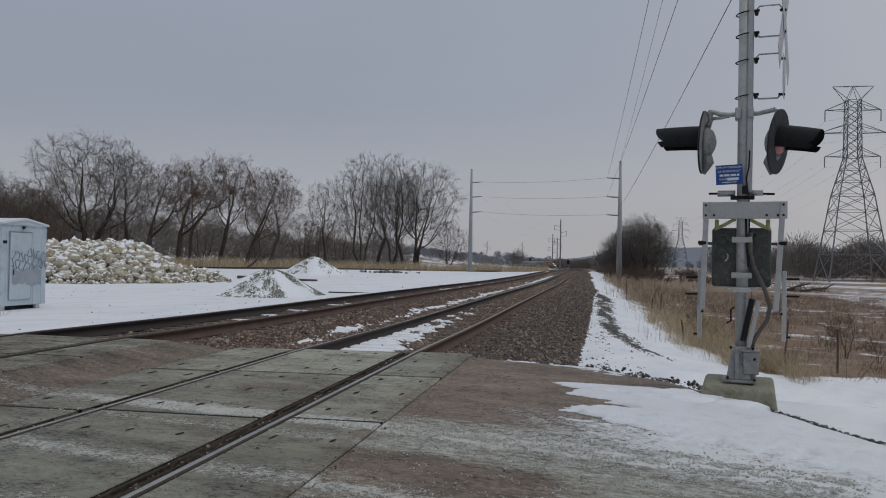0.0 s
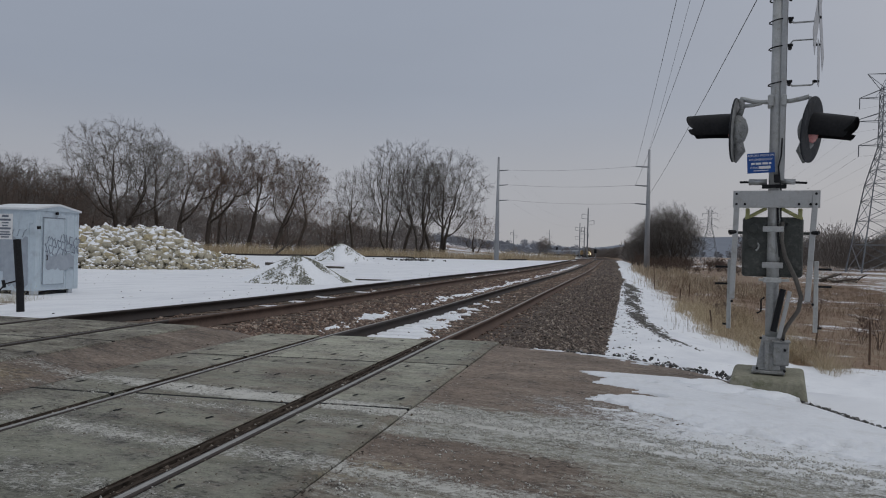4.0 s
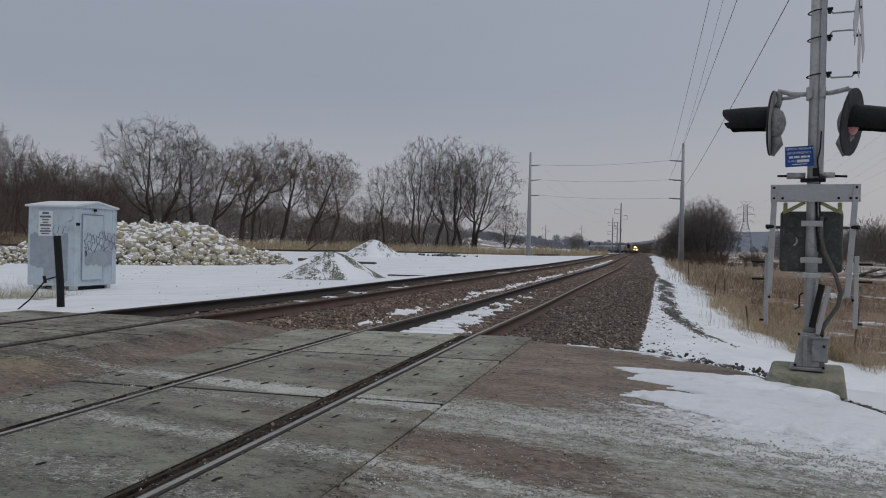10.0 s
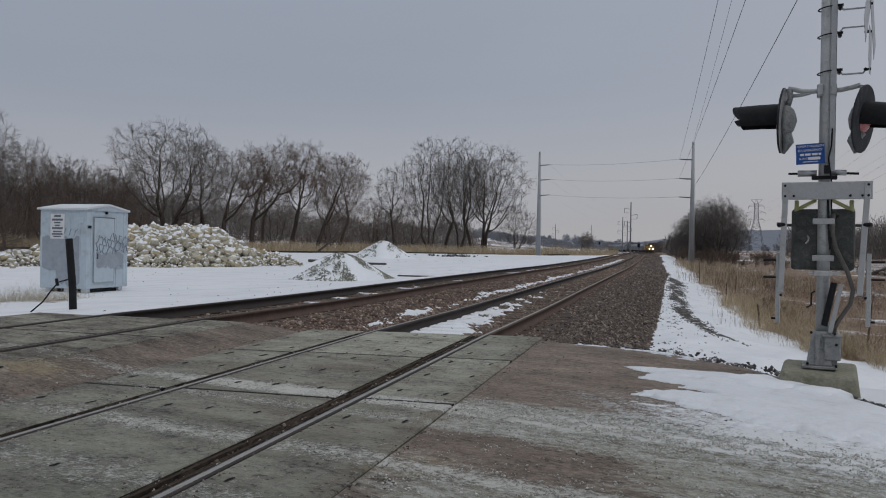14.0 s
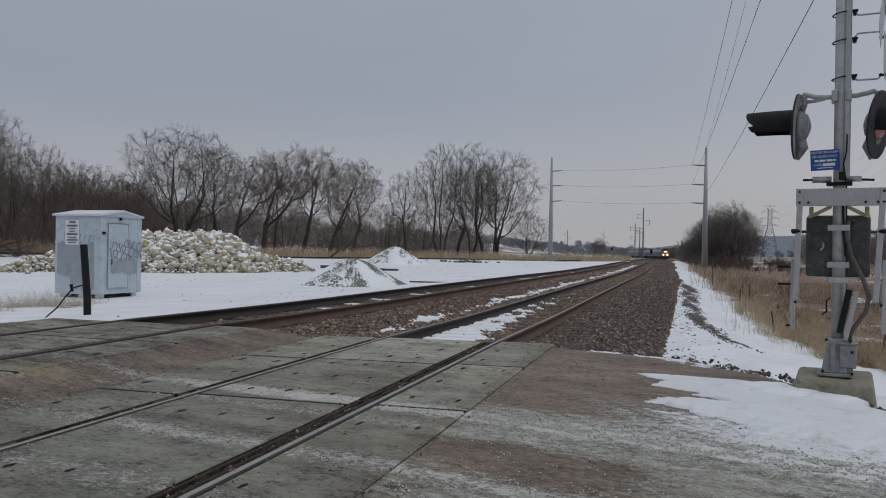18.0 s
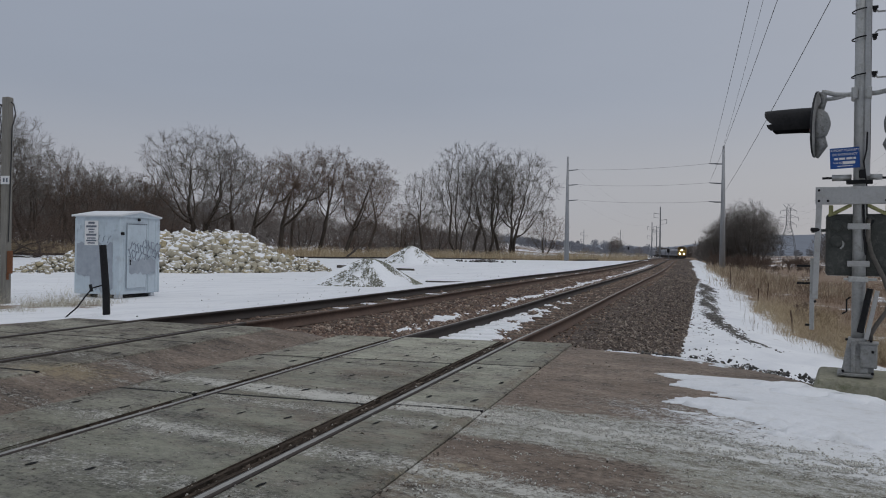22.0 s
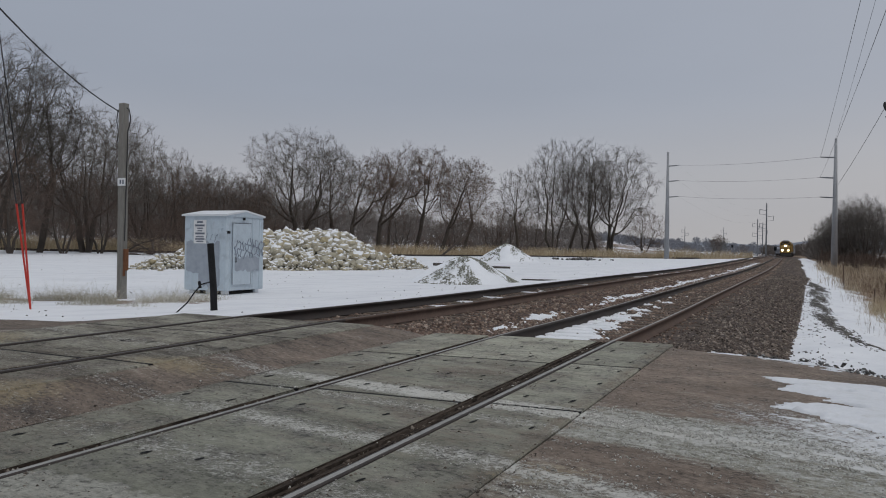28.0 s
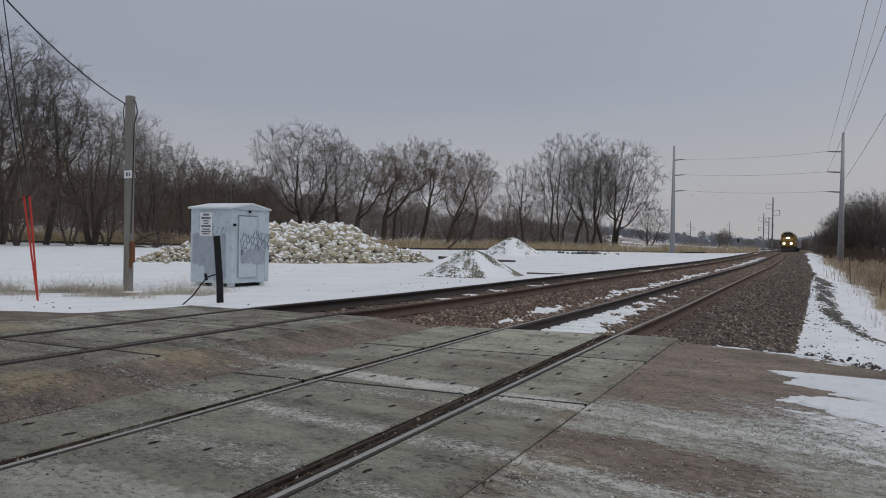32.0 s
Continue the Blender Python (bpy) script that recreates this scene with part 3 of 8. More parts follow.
# ground: one sheet, fine near the crossing and coarse far off
gx = np.unique(np.concatenate([np.arange(-12, 5, 0.22), np.arange(-40, -12, 0.9), np.arange(5, 30, 0.8), -np.geomspace(40, 4000, 46), np.geomspace(30, 4000, 44)]))
gy = np.unique(np.concatenate([np.arange(-6, 24, 0.25), np.arange(24, 70, 0.8), np.geomspace(70, 4000, 60), -np.geomspace(6, 1500, 18)]))
GX, GY = np.meshgrid(gx, gy)
cover = np.where(GX > 0, sstep(1.7, 3.0, GX + 0.25 * wave(GX, GY, 2.0)) * sstep(-0.3, 0.8, GY - field_edge(GX) + 0.4 * wave(GX, GY, 1.1, 2)) * (0.74 + 0.26 * wave(GX, GY, 2.6, 5)), 0.0)
cover = np.where(GX > 7, cover * (1.0 + 0.22 * wave(GX, GY, 9, 3)), cover)
cover = np.where((GX > 20) & (GY > 60), 0.62 + 0.3 * wave(GX, GY * 0.6, 22, 5), cover)
beyond = GY - np.interp(GX, EDGE_X, EDGE_Y)
cover = np.where(GX <= 0, 0.9 * sstep(-1, 3, beyond) * (1 - 0.5 * sstep(30, 70, beyond) + 0.12 * wave(GX, GY, 25, 2)), cover)
cover = np.where((GX < -20) & (beyond > 20), 0.42 + 0.4 * wave(GX * 0.4, GY, 14, 4), cover)
cover = np.where((GX < -12.2) & (GX > -22) & (GY > 11.5) & (GY < 17.5), 0.5 * np.exp(-((GY - 14.6 - 0.25 * (GX + 16)) / 1.1) ** 2), cover)
cover = np.where((GX > 0) & (GX < 1.2) & (GY > 11) & (GY < 26), np.maximum(cover, 0.25), cover)
cover = np.where((GX > -16) & (GX < 20) & (GY > 330), 0.95, cover)
gv = np.stack([GX, GY, land(GX, GY)], -1).reshape(-1, 3)
nx, ny = len(gx), len(gy)
ii = (np.arange(ny - 1)[:, None] * nx + np.arange(nx - 1)[None, :]).ravel()
gf = np.stack([ii, ii + 1, ii + nx + 1, ii + nx], -1)
ground = link_mesh("ground", gv, gf, M_GROUND, smooth=True, attr=cover.ravel())
tagged(ground, "snow-covered yard with dry tan grass and bare soil", "ground", kind="structure")

# ---------- road ----------
def strip(name, x0, x1, label, y0=-14.0, mat=None, lift=0.0, step=0.18):
    xs = np.linspace(x0, x1, max(2, int((x1 - x0) / step) + 1))
    n = 90
    rows = []
    for k in range(n):
        f = k / (n - 1)
        for x in xs:
            y = y0 + (road_edge(x) + 0.04 * math.sin(9 * x) + 0.03 * math.sin(23 * x + 1) - y0) * f ** 0.8
            rows.append((x, y, road_z(x) + rise(y) + lift + 0.006 * wave(x, y, 0.7)))
    m = len(xs)
    # a thick edge that goes down into the ground
    rows += [(r[0], r[1] + 0.02, r[2] - 0.25) for r in rows[-m:]]
    ii = (np.arange(n)[:, None] * m + np.arange(m - 1)[None, :]).ravel()
    ob = link_mesh(name, rows, np.stack([ii, ii + 1, ii + m + 1, ii + m], -1), mat or M_ASPHALT, smooth=True)
    return tagged(ob, label, "road", kind="structure")


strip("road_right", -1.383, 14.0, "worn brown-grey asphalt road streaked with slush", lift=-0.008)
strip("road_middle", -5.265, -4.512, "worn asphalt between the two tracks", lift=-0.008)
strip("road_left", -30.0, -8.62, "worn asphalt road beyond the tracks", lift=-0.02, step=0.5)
bm = bmesh.new()
box(bm, -5.0, -2.2, -0.33, 7.4, 23.5, 0.1)
tagged(part("crossing_bed", bm, M_BED), "dark ballast bed under the crossing panels", "track bed", kind="structure")

# ---------- tracks ----------
NEAR, FAR = -2.885, -6.73
RAILS = [("near", -2.13, -0.030), ("near", -3.637, -0.050), ("far", -5.975, 0.050), ("far", -7.485, 0.050)]
along = np.concatenate([np.arange(-16, 60, 2.0), np.arange(60, 1000, 6.0)])
SEC = [(-0.07, -0.170), (0.07, -0.170), (0.07, -0.160), (0.012, -0.140), (0.010, -0.045), (0.036, -0.036), (0.038, -0.008), (0.035, -0.002), (0.022, 0.002), (-0.014, 0.002), (-0.034, -0.003), (-0.038, -0.008), (-0.036, -0.036), (-0.010, -0.045), (-0.012, -0.140), (-0.07, -0.160)]
tracks = {}
for key, label in (("near", "single railway track with polished rails on wooden ties"), ("far", "second railway track with dark rails on wooden ties")):
    tracks[key] = thing("railway_track", label, "railway track", group="tracks")
for key, x, z in RAILS:
    pts, fcs = [], []
    for y in along:
        for sx_, sz_ in SEC:
            pts.append((x + sx_ + track_shift(y), y, z + sz_ + rise_line(y)))
    k = len(SEC)
    fcs = [(i * k + j, i * k + (j + 1) % k, (i + 1) * k + (j + 1) % k, (i + 1) * k + j) for i in range(len(along) - 1) for j in range(k)]
    # lit side colour on right rails, shaded one on left rails and the crossing
    ob = link_mesh("rail", pts, np.array(fcs), [M_RAILB if x in (-2.13, -5.975) else M_RAIL, M_RAILTOP if key == "near" else M_RAILDULL, M_RAIL], tracks[key])
    idx = np.array([1 if (f % k) == 8 else 2 if along[f // k] < 9 else 0 for f in range(len(fcs))], dtype=np.int32)
    ob.data.polygons.foreach_set("material_index", idx)

# ballast: a profile across both tracks, run along the line
BX = np.array([-8.75, -8.45, -8.15, -7.95, -7.6, -7.3, -6.73, -6.1, -5.8, -5.4, -5.1, -4.8, -4.5, -4.2, -3.75, -3.5, -2.885, -2.2, -1.95, -1.5, -1.2, -0.9, -0.5, -0.1, 0.12])
BZ = np.array([-0.22, -0.15, -0.13, -0.12, -0.13, -0.15, -0.15, -0.15, -0.14, -0.14, -0.19, -0.25, -0.23, -0.21, -0.215, -0.235, -0.235, -0.22, -0.20, -0.20, -0.20, -0.25, -0.36, -0.48, -0.56])


def shoulder(x, y):
    """How far the near shoulder of the ballast slides outwards along the line."""
    return np.clip((np.asarray(x) + 1.2) / 1.32, 0, None) * np.interp(y, [10, 14, 20, 30, 60, 100, 200], [-0.18, -0.15, -0.01, 0.14, 0.52, 0.82, 1.3])


def ballast_z(x, y):
    x = np.asarray(x, float)
    x = np.where(x > -1.2, -1.2 + (x + 1.2) * 1.32 / (1.32 + np.interp(y, [10, 14, 20, 30, 60, 100, 200], [-0.18, -0.15, -0.01, 0.14, 0.52, 0.82, 1.3])), x)
    return np.interp(x, BX, BZ) + rise_line(y) + 0.015 * wave(x, y, 0.35, 4)


by = np.concatenate([np.arange(9.3, 40, 0.4), np.arange(40, 120, 2.0), np.arange(120, 1000, 8.0)])
xs = np.unique(np.concatenate([BX, np.linspace(-8.7, 0.1, 60)]))
bv = np.array([(x + shoulder(x, y) + track_shift(y), y, ballast_z(x + shoulder(x, y), y)) for y in by for x in xs])
m = len(xs)
ii = (np.arange(len(by) - 1)[:, None] * m + np.arange(m - 1)[None, :]).ravel()
tagged(link_mesh("ballast_bed", bv, np.stack([ii, ii + 1, ii + m + 1, ii + m], -1), M_BED, smooth=True), "bed of reddish crushed-stone ballast", "ballast", kind="structure")

# ties
bm = bmesh.new()
box(bm, 0, 0, 0, 2.6, 0.23, 0.18, 0.015)
tie_me = bpy.data.meshes.new("tie")
bm.to_mesh(tie_me)
bm.free()
tie_me.materials.append(M_TIE)
rnd = random.Random(5)
tie_ys = {"near": [], "far": []}
for key, cx, z, lean in (("near", NEAR, -0.303, 0.76), ("far", FAR, -0.213, 0.0)):
    y = 10.2
    while y < 95:
        o = new("tie", tie_me)
        o.parent = tracks[key]
        tie_ys[key].append(y)
        o.matrix_basis = pose(cx + rnd.uniform(-0.05, 0.05) + track_shift(y), y, z + rise_line(y) + rnd.uniform(-0.008, 0.008), 0, -lean, rnd.uniform(-1.2, 1.2))
        y += 0.52 + rnd.uniform(-0.03, 0.03)

# concrete crossing panels
def panel_mesh(x0, x1, ya, yb):
    """One slab: a bevelled block."""
    bm = bmesh.new()
    c = [(x0, ya), (x1, ya), (x1, yb), (x0, yb)]
    skew = lambda x: -0.06 * (x - (x0 + x1) / 2)
    g = 0.02
    ring = lambda d, dz: [bm.verts.new((x + (d if x == x0 else -d), y + skew(x) + (d + g if y == ya else -d - g), road_z(x) + rise(y) + dz)) for x, y in c]
    low, mid_, top = ring(0, -0.25), ring(0, -0.012), ring(0.012, 0.0)
    for a, b in ((low, mid_), (mid_, top)):
        for k in range(4):
            bm.faces.new((a[k], a[(k + 1) % 4], b[(k + 1) % 4], b[k]))
    bm.faces.new(top)
    return bm


# flat black ovals laid on the slabs, painting the shade inside lifting slots
def slots(x0, x1, ya, yb, rr, parent):
    xs_ = np.linspace(x0 + 0.22 * (x1 - x0), x1 - 0.22 * (x1 - x0), 3 if x1 - x0 > 1 else 2)
    for fy in (0.16, 0.52, 0.86):
        for x in xs_:
            y = ya + (yb - ya) * fy + rr.uniform(-0.03, 0.03) - 0.06 * (x - (x0 + x1) / 2)
            x_ = x + rr.uniform(-0.03, 0.03)
            near_ = 0.85 if ya < 5 else 1.0
            h = rr.uniform(0.011, 0.021) * near_
            w_ = rr.uniform(0.04, 0.08) * near_
            if rr.random() < (0.28 if ya < 5 else 0.05):
                continue
            z = road_z(x_) + rise(y) + 0.004
            k = 10
            bm = bmesh.new()
            bm.faces.new([bm.verts.new((x_ + (h * math.cos(2 * math.pi * q / k) + 0.12 * w_ * math.sin(2 * math.pi * q / k)) * (1 + 0.25 * math.sin(q * 2.3 + h * 900)), y + w_ * math.sin(2 * math.pi * q / k), z)) for q in range(k)])
            part("lifting_slot", bm, M_SLOT, parent)


# near-black: painted shade of the slots, and the rubber of the joints
M_SLOT = plain("slot_shade_and_joint_rubber", (0.004, 0.004, 0.004), (0.011, 0.011, 0.011), 0.95, 0, 40, 5, 0)
JOINTS = [-8.0, -5.7, -3.4, -1.14, 1.1, 3.34, 5.56, 7.82, 9.98]
FARJ = [-8.0, -5.7, -3.4, -1.14, 1.1, 3.34, 5.56, 7.82, 9.68]
rr = random.Random(3)
for key, cols, js in (("near", ((-4.50, -3.74), (-3.588, -2.298), (-2.082, -1.40)), JOINTS), ("far", ((-8.60, -7.59), (-7.43, -6.13), (-5.925, -5.28)), FARJ)):
    for x0, x1 in cols:
        js = [j for j in js if j != 3.34 or x0 > -3]
        for ya, yb in zip(js, js[1:]):
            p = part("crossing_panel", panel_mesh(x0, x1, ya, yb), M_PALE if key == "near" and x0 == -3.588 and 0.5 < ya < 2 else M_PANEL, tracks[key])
            if ya > 0.5:
                slots(x0, x1, ya, yb, rr, p)
        # dark rubber in the joints between the slabs
        for yj in js[1:-1]:
            bm = bmesh.new()
            mid_x = (x0 + x1) / 2
            ring = [(x0, -0.025), (x1, -0.025), (x1, 0.025), (x0, 0.025)]
            top = [bm.verts.new((x, yj + dy - 0.06 * (x - mid_x), road_z(x) + rise(yj) - 0.002)) for x, dy in ring]
            low = [bm.verts.new((v.co.x, v.co.y, v.co.z - 0.12)) for v in top]
            bm.faces.new(top)
            for k in range(4):
                bm.faces.new((low[k], low[(k + 1) % 4], top[(k + 1) % 4], top[k]))
            part("joint_filler", bm, M_SLOT, tracks[key])
# worn timber and the groove for the wheel flanges between slab and rail
def filler(x0, x1, z, key):
    r = np.random.RandomState(int(abs(x0) * 100))
    ys = np.arange(-8, 9.92, 0.045)
    w_ = x1 - x0
    prof = [(0.0, -0.004), (0.06, -0.035), (0.13, -0.032), (0.17, -0.004), (0.40, -0.001), (0.45, -0.045), (0.53, -0.045), (0.57, -0.010), (0.76, -0.012), (0.80, -0.06), (1.0, -0.07)] if w_ > 0.1 else [(0.0, -0.004), (0.12, -0.03), (0.3, -0.02), (0.75, -0.022), (1.0, -0.05)]
    rag = {k: np.convolve(r.normal(0, 1, len(ys) + 6), np.ones(7) / 7, "valid") for k in range(len(prof))}
    chip = np.where(np.convolve(r.random_sample(len(ys) + 4), np.ones(5) / 5, "valid") < 0.33, 1.0, 0.0)
    v = []
    for i, y in enumerate(ys):
        for k, (fx, fz) in enumerate(prof):
            low = 0.02 * chip[i] if 2 < k < 5 and w_ > 0.1 else 0.0
            v.append((x0 + w_ * fx + 0.017 * rag[k][i] * (0 < k < len(prof) - 1), y, z + rise(y) + fz - low + 0.009 * rag[k][i] * (k > 0)))
    m = len(prof)
    f = [(k * m + j, k * m + j + 1, (k + 1) * m + j + 1, (k + 1) * m + j) for k in range(len(ys) - 1) for j in range(m - 1)]
    link_mesh("flangeway_filler", v, f, M_SLOTW, tracks[key], "dark worn timber filler in the flangeway")


M_SLOTW = plain("black_worn_timber", (0.008, 0.007, 0.006), (0.105, 0.083, 0.067), 0.95, 0, 30, 9, 0.9, 0.015, spec=0.05, stretch=(3, 0.5, 1))
filler(-2.298, -2.166, -0.034, "near")
filler(-3.74, -3.671, -0.053, "near")
filler(-6.13, -6.011, 0.034, "far")
filler(-7.59, -7.521, 0.034, "far")


# ---------- crossing signal ----------
M_BOXGREY = plain("dark_mechanism_paint", (0.036, 0.039, 0.036), (0.08, 0.083, 0.076), 0.55, 0.2, 50, 6, 0.2, 0.001, stain=(0.13, 0.13, 0.12))
M_YELLOW = plain("faded_yellow_paint", (0.27, 0.27, 0.12), (0.42, 0.41, 0.20), 0.6, 0, 40, 8, 0.2, 0.001)
M_BLUE = plain("blue_sign_face", (0.012, 0.06, 0.24), (0.02, 0.085, 0.31), 0.45, 0, 40, 8, 0)
M_WHITE = plain("white_sign_paint", (0.62, 0.63, 0.63), (0.78, 0.78, 0.78), 0.5, 0, 30, 6, 0)
M_HOSE = plain("brown_conduit", (0.06, 0.054, 0.048), (0.13, 0.118, 0.105), 0.6, 0, 40, 6, 0.2, 0.001)
M_SIGNBACK = plain("bare_sign_back", (0.30, 0.31, 0.33), (0.44, 0.45, 0.47), 0.5, 0.5, 40, 6, 0.1, 0.001)


def lens_mat():
    m, n, l, b = node_mat("red_signal_lens", 0.15, 0, 0.5)
    v = tex(n, l, "Voronoi", 90, world_space=False)
    l.new(ramp(n, l, v, [(0.0, (0.24, 0.05, 0.05)), (0.6, (0.42, 0.13, 0.12))]), b.inputs["Base Color"])
    bump(n, l, b, v, 0.4, 0.003)
    return m


M_LENS = lens_mat()
M_CAST = plain("weathered_cast_metal", (0.17, 0.175, 0.175), (0.36, 0.365, 0.365), 0.65, 0.2, 40, 14, 0.3, 0.003, stain=(0.12, 0.115, 0.10))
M_DISC = plain("chalky_black_paint", (0.018, 0.019, 0.022), (0.05, 0.052, 0.058), 0.75, 0, 40, 7, 0.3, 0.001, spec=0.2, stain=(0.09, 0.092, 0.098))

M_FOOT = plain("dull_cast_foot", (0.20, 0.203, 0.2), (0.34, 0.343, 0.338), 0.65, 0.3, 50, 8, 0.3, 0.002, stain=(0.15, 0.145, 0.13))
signal = thing("crossing_signal", "galvanised crossing signal mast with twin hooded red lights beside the road", "crossing signal", (1.34, 7.60, 0.0), rz=-10)


def sig(name, bm, mat, label="", parent=None, smooth=False):
    return part(name, bm, mat, parent or signal, label, smooth)


# base casting: a flared foot with a junction box on its side
bm = bmesh.new()
lo = [bm.verts.new((x, y, 0.13)) for x, y in ((-0.118, -0.13), (0.085, -0.13), (0.085, 0.13), (-0.118, 0.13))]
hi = [bm.verts.new((x, y, 0.42)) for x, y in ((-0.072, -0.08), (0.072, -0.08), (0.072, 0.08), (-0.072, 0.08))]
bm.faces.new(lo[::-1]), bm.faces.new(hi)
for k in range(4):
    bm.faces.new((lo[k], lo[(k + 1) % 4], hi[(k + 1) % 4], hi[k]))
bmesh.ops.bevel(bm, geom=list(bm.edges), offset=0.012, segments=2, affect="EDGES", profile=0.5)
box(bm, -0.03, -0.132, 0.27, 0.035, 0.02, 0.27, 0.004)
box(bm, -0.015, 0, 0.118, 0.27, 0.30, 0.028, 0.006)
base = sig("base_casting", bm, M_FOOT, "flared cast foot")
bm = bmesh.new()
box(bm, 0.085, -0.04, 0.28, 0.13, 0.18, 0.20, 0.012, seg=2)
box(bm, 0.085, -0.04, 0.385, 0.15, 0.2, 0.015, 0.004)
box(bm, 0.085, -0.05, 0.155, 0.08, 0.1, 0.06, 0.004)
sig("junction_box", bm, M_FOOT)
for x, z in ((-0.105, 0.15), (0.115, 0.14), (-0.08, 0.415), (0.1, 0.41), (0.115, 0.32)):
    bm = bmesh.new()
    tube(bm, [(x, -0.165, z), (x, -0.13, z)], 0.012, 6)
    sig("bolt", bm, M_BLACK)
# mast
bm = bmesh.new()
tube(bm, [(0.004, 0, 0.40), (0.006, 0, 4.25)], 0.053, 20)
sig("mast", bm, M_GALV, "tall round galvanised mast", smooth=True)
bm = bmesh.new()
tube(bm, [(0, 0, 4.24), (0, 0, 4.29), (0, 0, 4.31)], [0.068, 0.06, 0.02], 16)
sig("mast_cap", bm, M_GALV, smooth=True)
bm = bmesh.new()
box(bm, 0.055, -0.045, 2.98, 0.05, 0.035, 2.4, 0.006)
sig("wiring_channel", bm, M_ALU)
bm = bmesh.new()
tube(bm, [(0.06, -0.07, 1.45), (0.055, -0.075, 1.7), (0.03, -0.08, 1.9), (0.05, -0.075, 2.0), (0.055, -0.07, 2.15)], 0.006, 6)
sig("cable", bm, M_BLACK)
# strap bands, brackets and the sign blades seen edge on
for z, reach in ((3.385, 0.315), (3.19, 0.315), (2.955, 0.31), (2.64, 0.31)):
    bm = bmesh.new()
    tube(bm, [(0.07 * math.cos(a), 0.07 * math.sin(a), z + 0.012 * math.cos(a)) for a in np.linspace(0, 2 * math.pi, 20)], 0.006, 6)
    tube(bm, [(0.07, -0.03, z + 0.012), (0.125, -0.03, z + 0.012)], 0.012, 6)
    tube(bm, [(0.1, -0.045, z - 0.005), (0.1, 0.02, z - 0.005)], 0.018, 6)
    sig("strap_band", bm, M_BLACK)
    bm = bmesh.new()
    dz = 0.05 if z in (3.385, 2.955) else -0.03
    tube(bm, [(0.09, -0.03, z + 0.01), (0.125, -0.03, z + dz), (reach - 0.03, -0.03, z + dz), (reach, -0.03, z + 0.01)], 0.008, 6)
    sig("bracket", bm, M_GALV)
    bm = bmesh.new()
    tube(bm, [(reach - 0.025, -0.03, z), (reach + 0.03, -0.03, z)], 0.011, 6)
    tube(bm, [(reach - 0.01, -0.05, z), (reach - 0.01, -0.01, z)], 0.012, 6)
    sig("blade_clamp", bm, M_BLACK)
AX = math.radians(7)


def turned(x, y, z, deg):
    """Pose of a flat sign whose face looks along the road."""
    return pose(x, y, z, 0, 0, -math.degrees(AX)) @ pose(0, 0, 0, deg, 0, 0)


for deg in (45, -45):
    bm = bmesh.new()
    box(bm, 0, 0, 0, 0.004, 0.23, 1.22, 0.0015, turned(0.325 + (0.006 if deg > 0 else 0), -0.03, 3.30, deg))
    sig("crossbuck_blade", bm, M_SIGNBACK, "white crossbuck blade seen edge on")
bm = bmesh.new()
vs = [(-0.12, 0.19), (0.12, 0.19), (0.12, -0.08), (0.05, -0.19), (-0.05, -0.19), (-0.12, -0.08)]
f0 = [bm.verts.new((-0.002, y, z)) for y, z in vs]
f1 = [bm.verts.new((0.002, y, z)) for y, z in vs]
bm.faces.new(f0), bm.faces.new(f1[::-1])
for k in range(6):
    bm.faces.new((f0[k], f0[(k + 1) % 6], f1[(k + 1) % 6], f1[k]))
bmesh.ops.transform(bm, matrix=turned(0.33, -0.03, 2.79, 0), verts=bm.verts)
sig("track_count_sign", bm, M_SIGNBACK)

# arm for the lights
bm = bmesh.new()
tube(bm, [(-0.30, 0.02, 2.525), (-0.26, 0.02, 2.52), (-0.2, 0, 2.495), (-0.12, 0, 2.485), (0.12, 0, 2.485), (0.2, 0, 2.50), (0.262, -0.02, 2.512)], 0.021, 10)
tube(bm, [(-0.27, 0.02, 2.46), (-0.2, 0.01, 2.46), (-0.12, 0, 2.475)], 0.016, 8)
sig("light_arm", bm, M_GALV, smooth=True)
bm = bmesh.new()
box(bm, -0.045, 0, 2.485, 0.05, 0.17, 0.1, 0.01)
box(bm, 0.06, 0, 2.485, 0.05, 0.17, 0.1, 0.01)
sig("arm_clamp", bm, M_GALV)


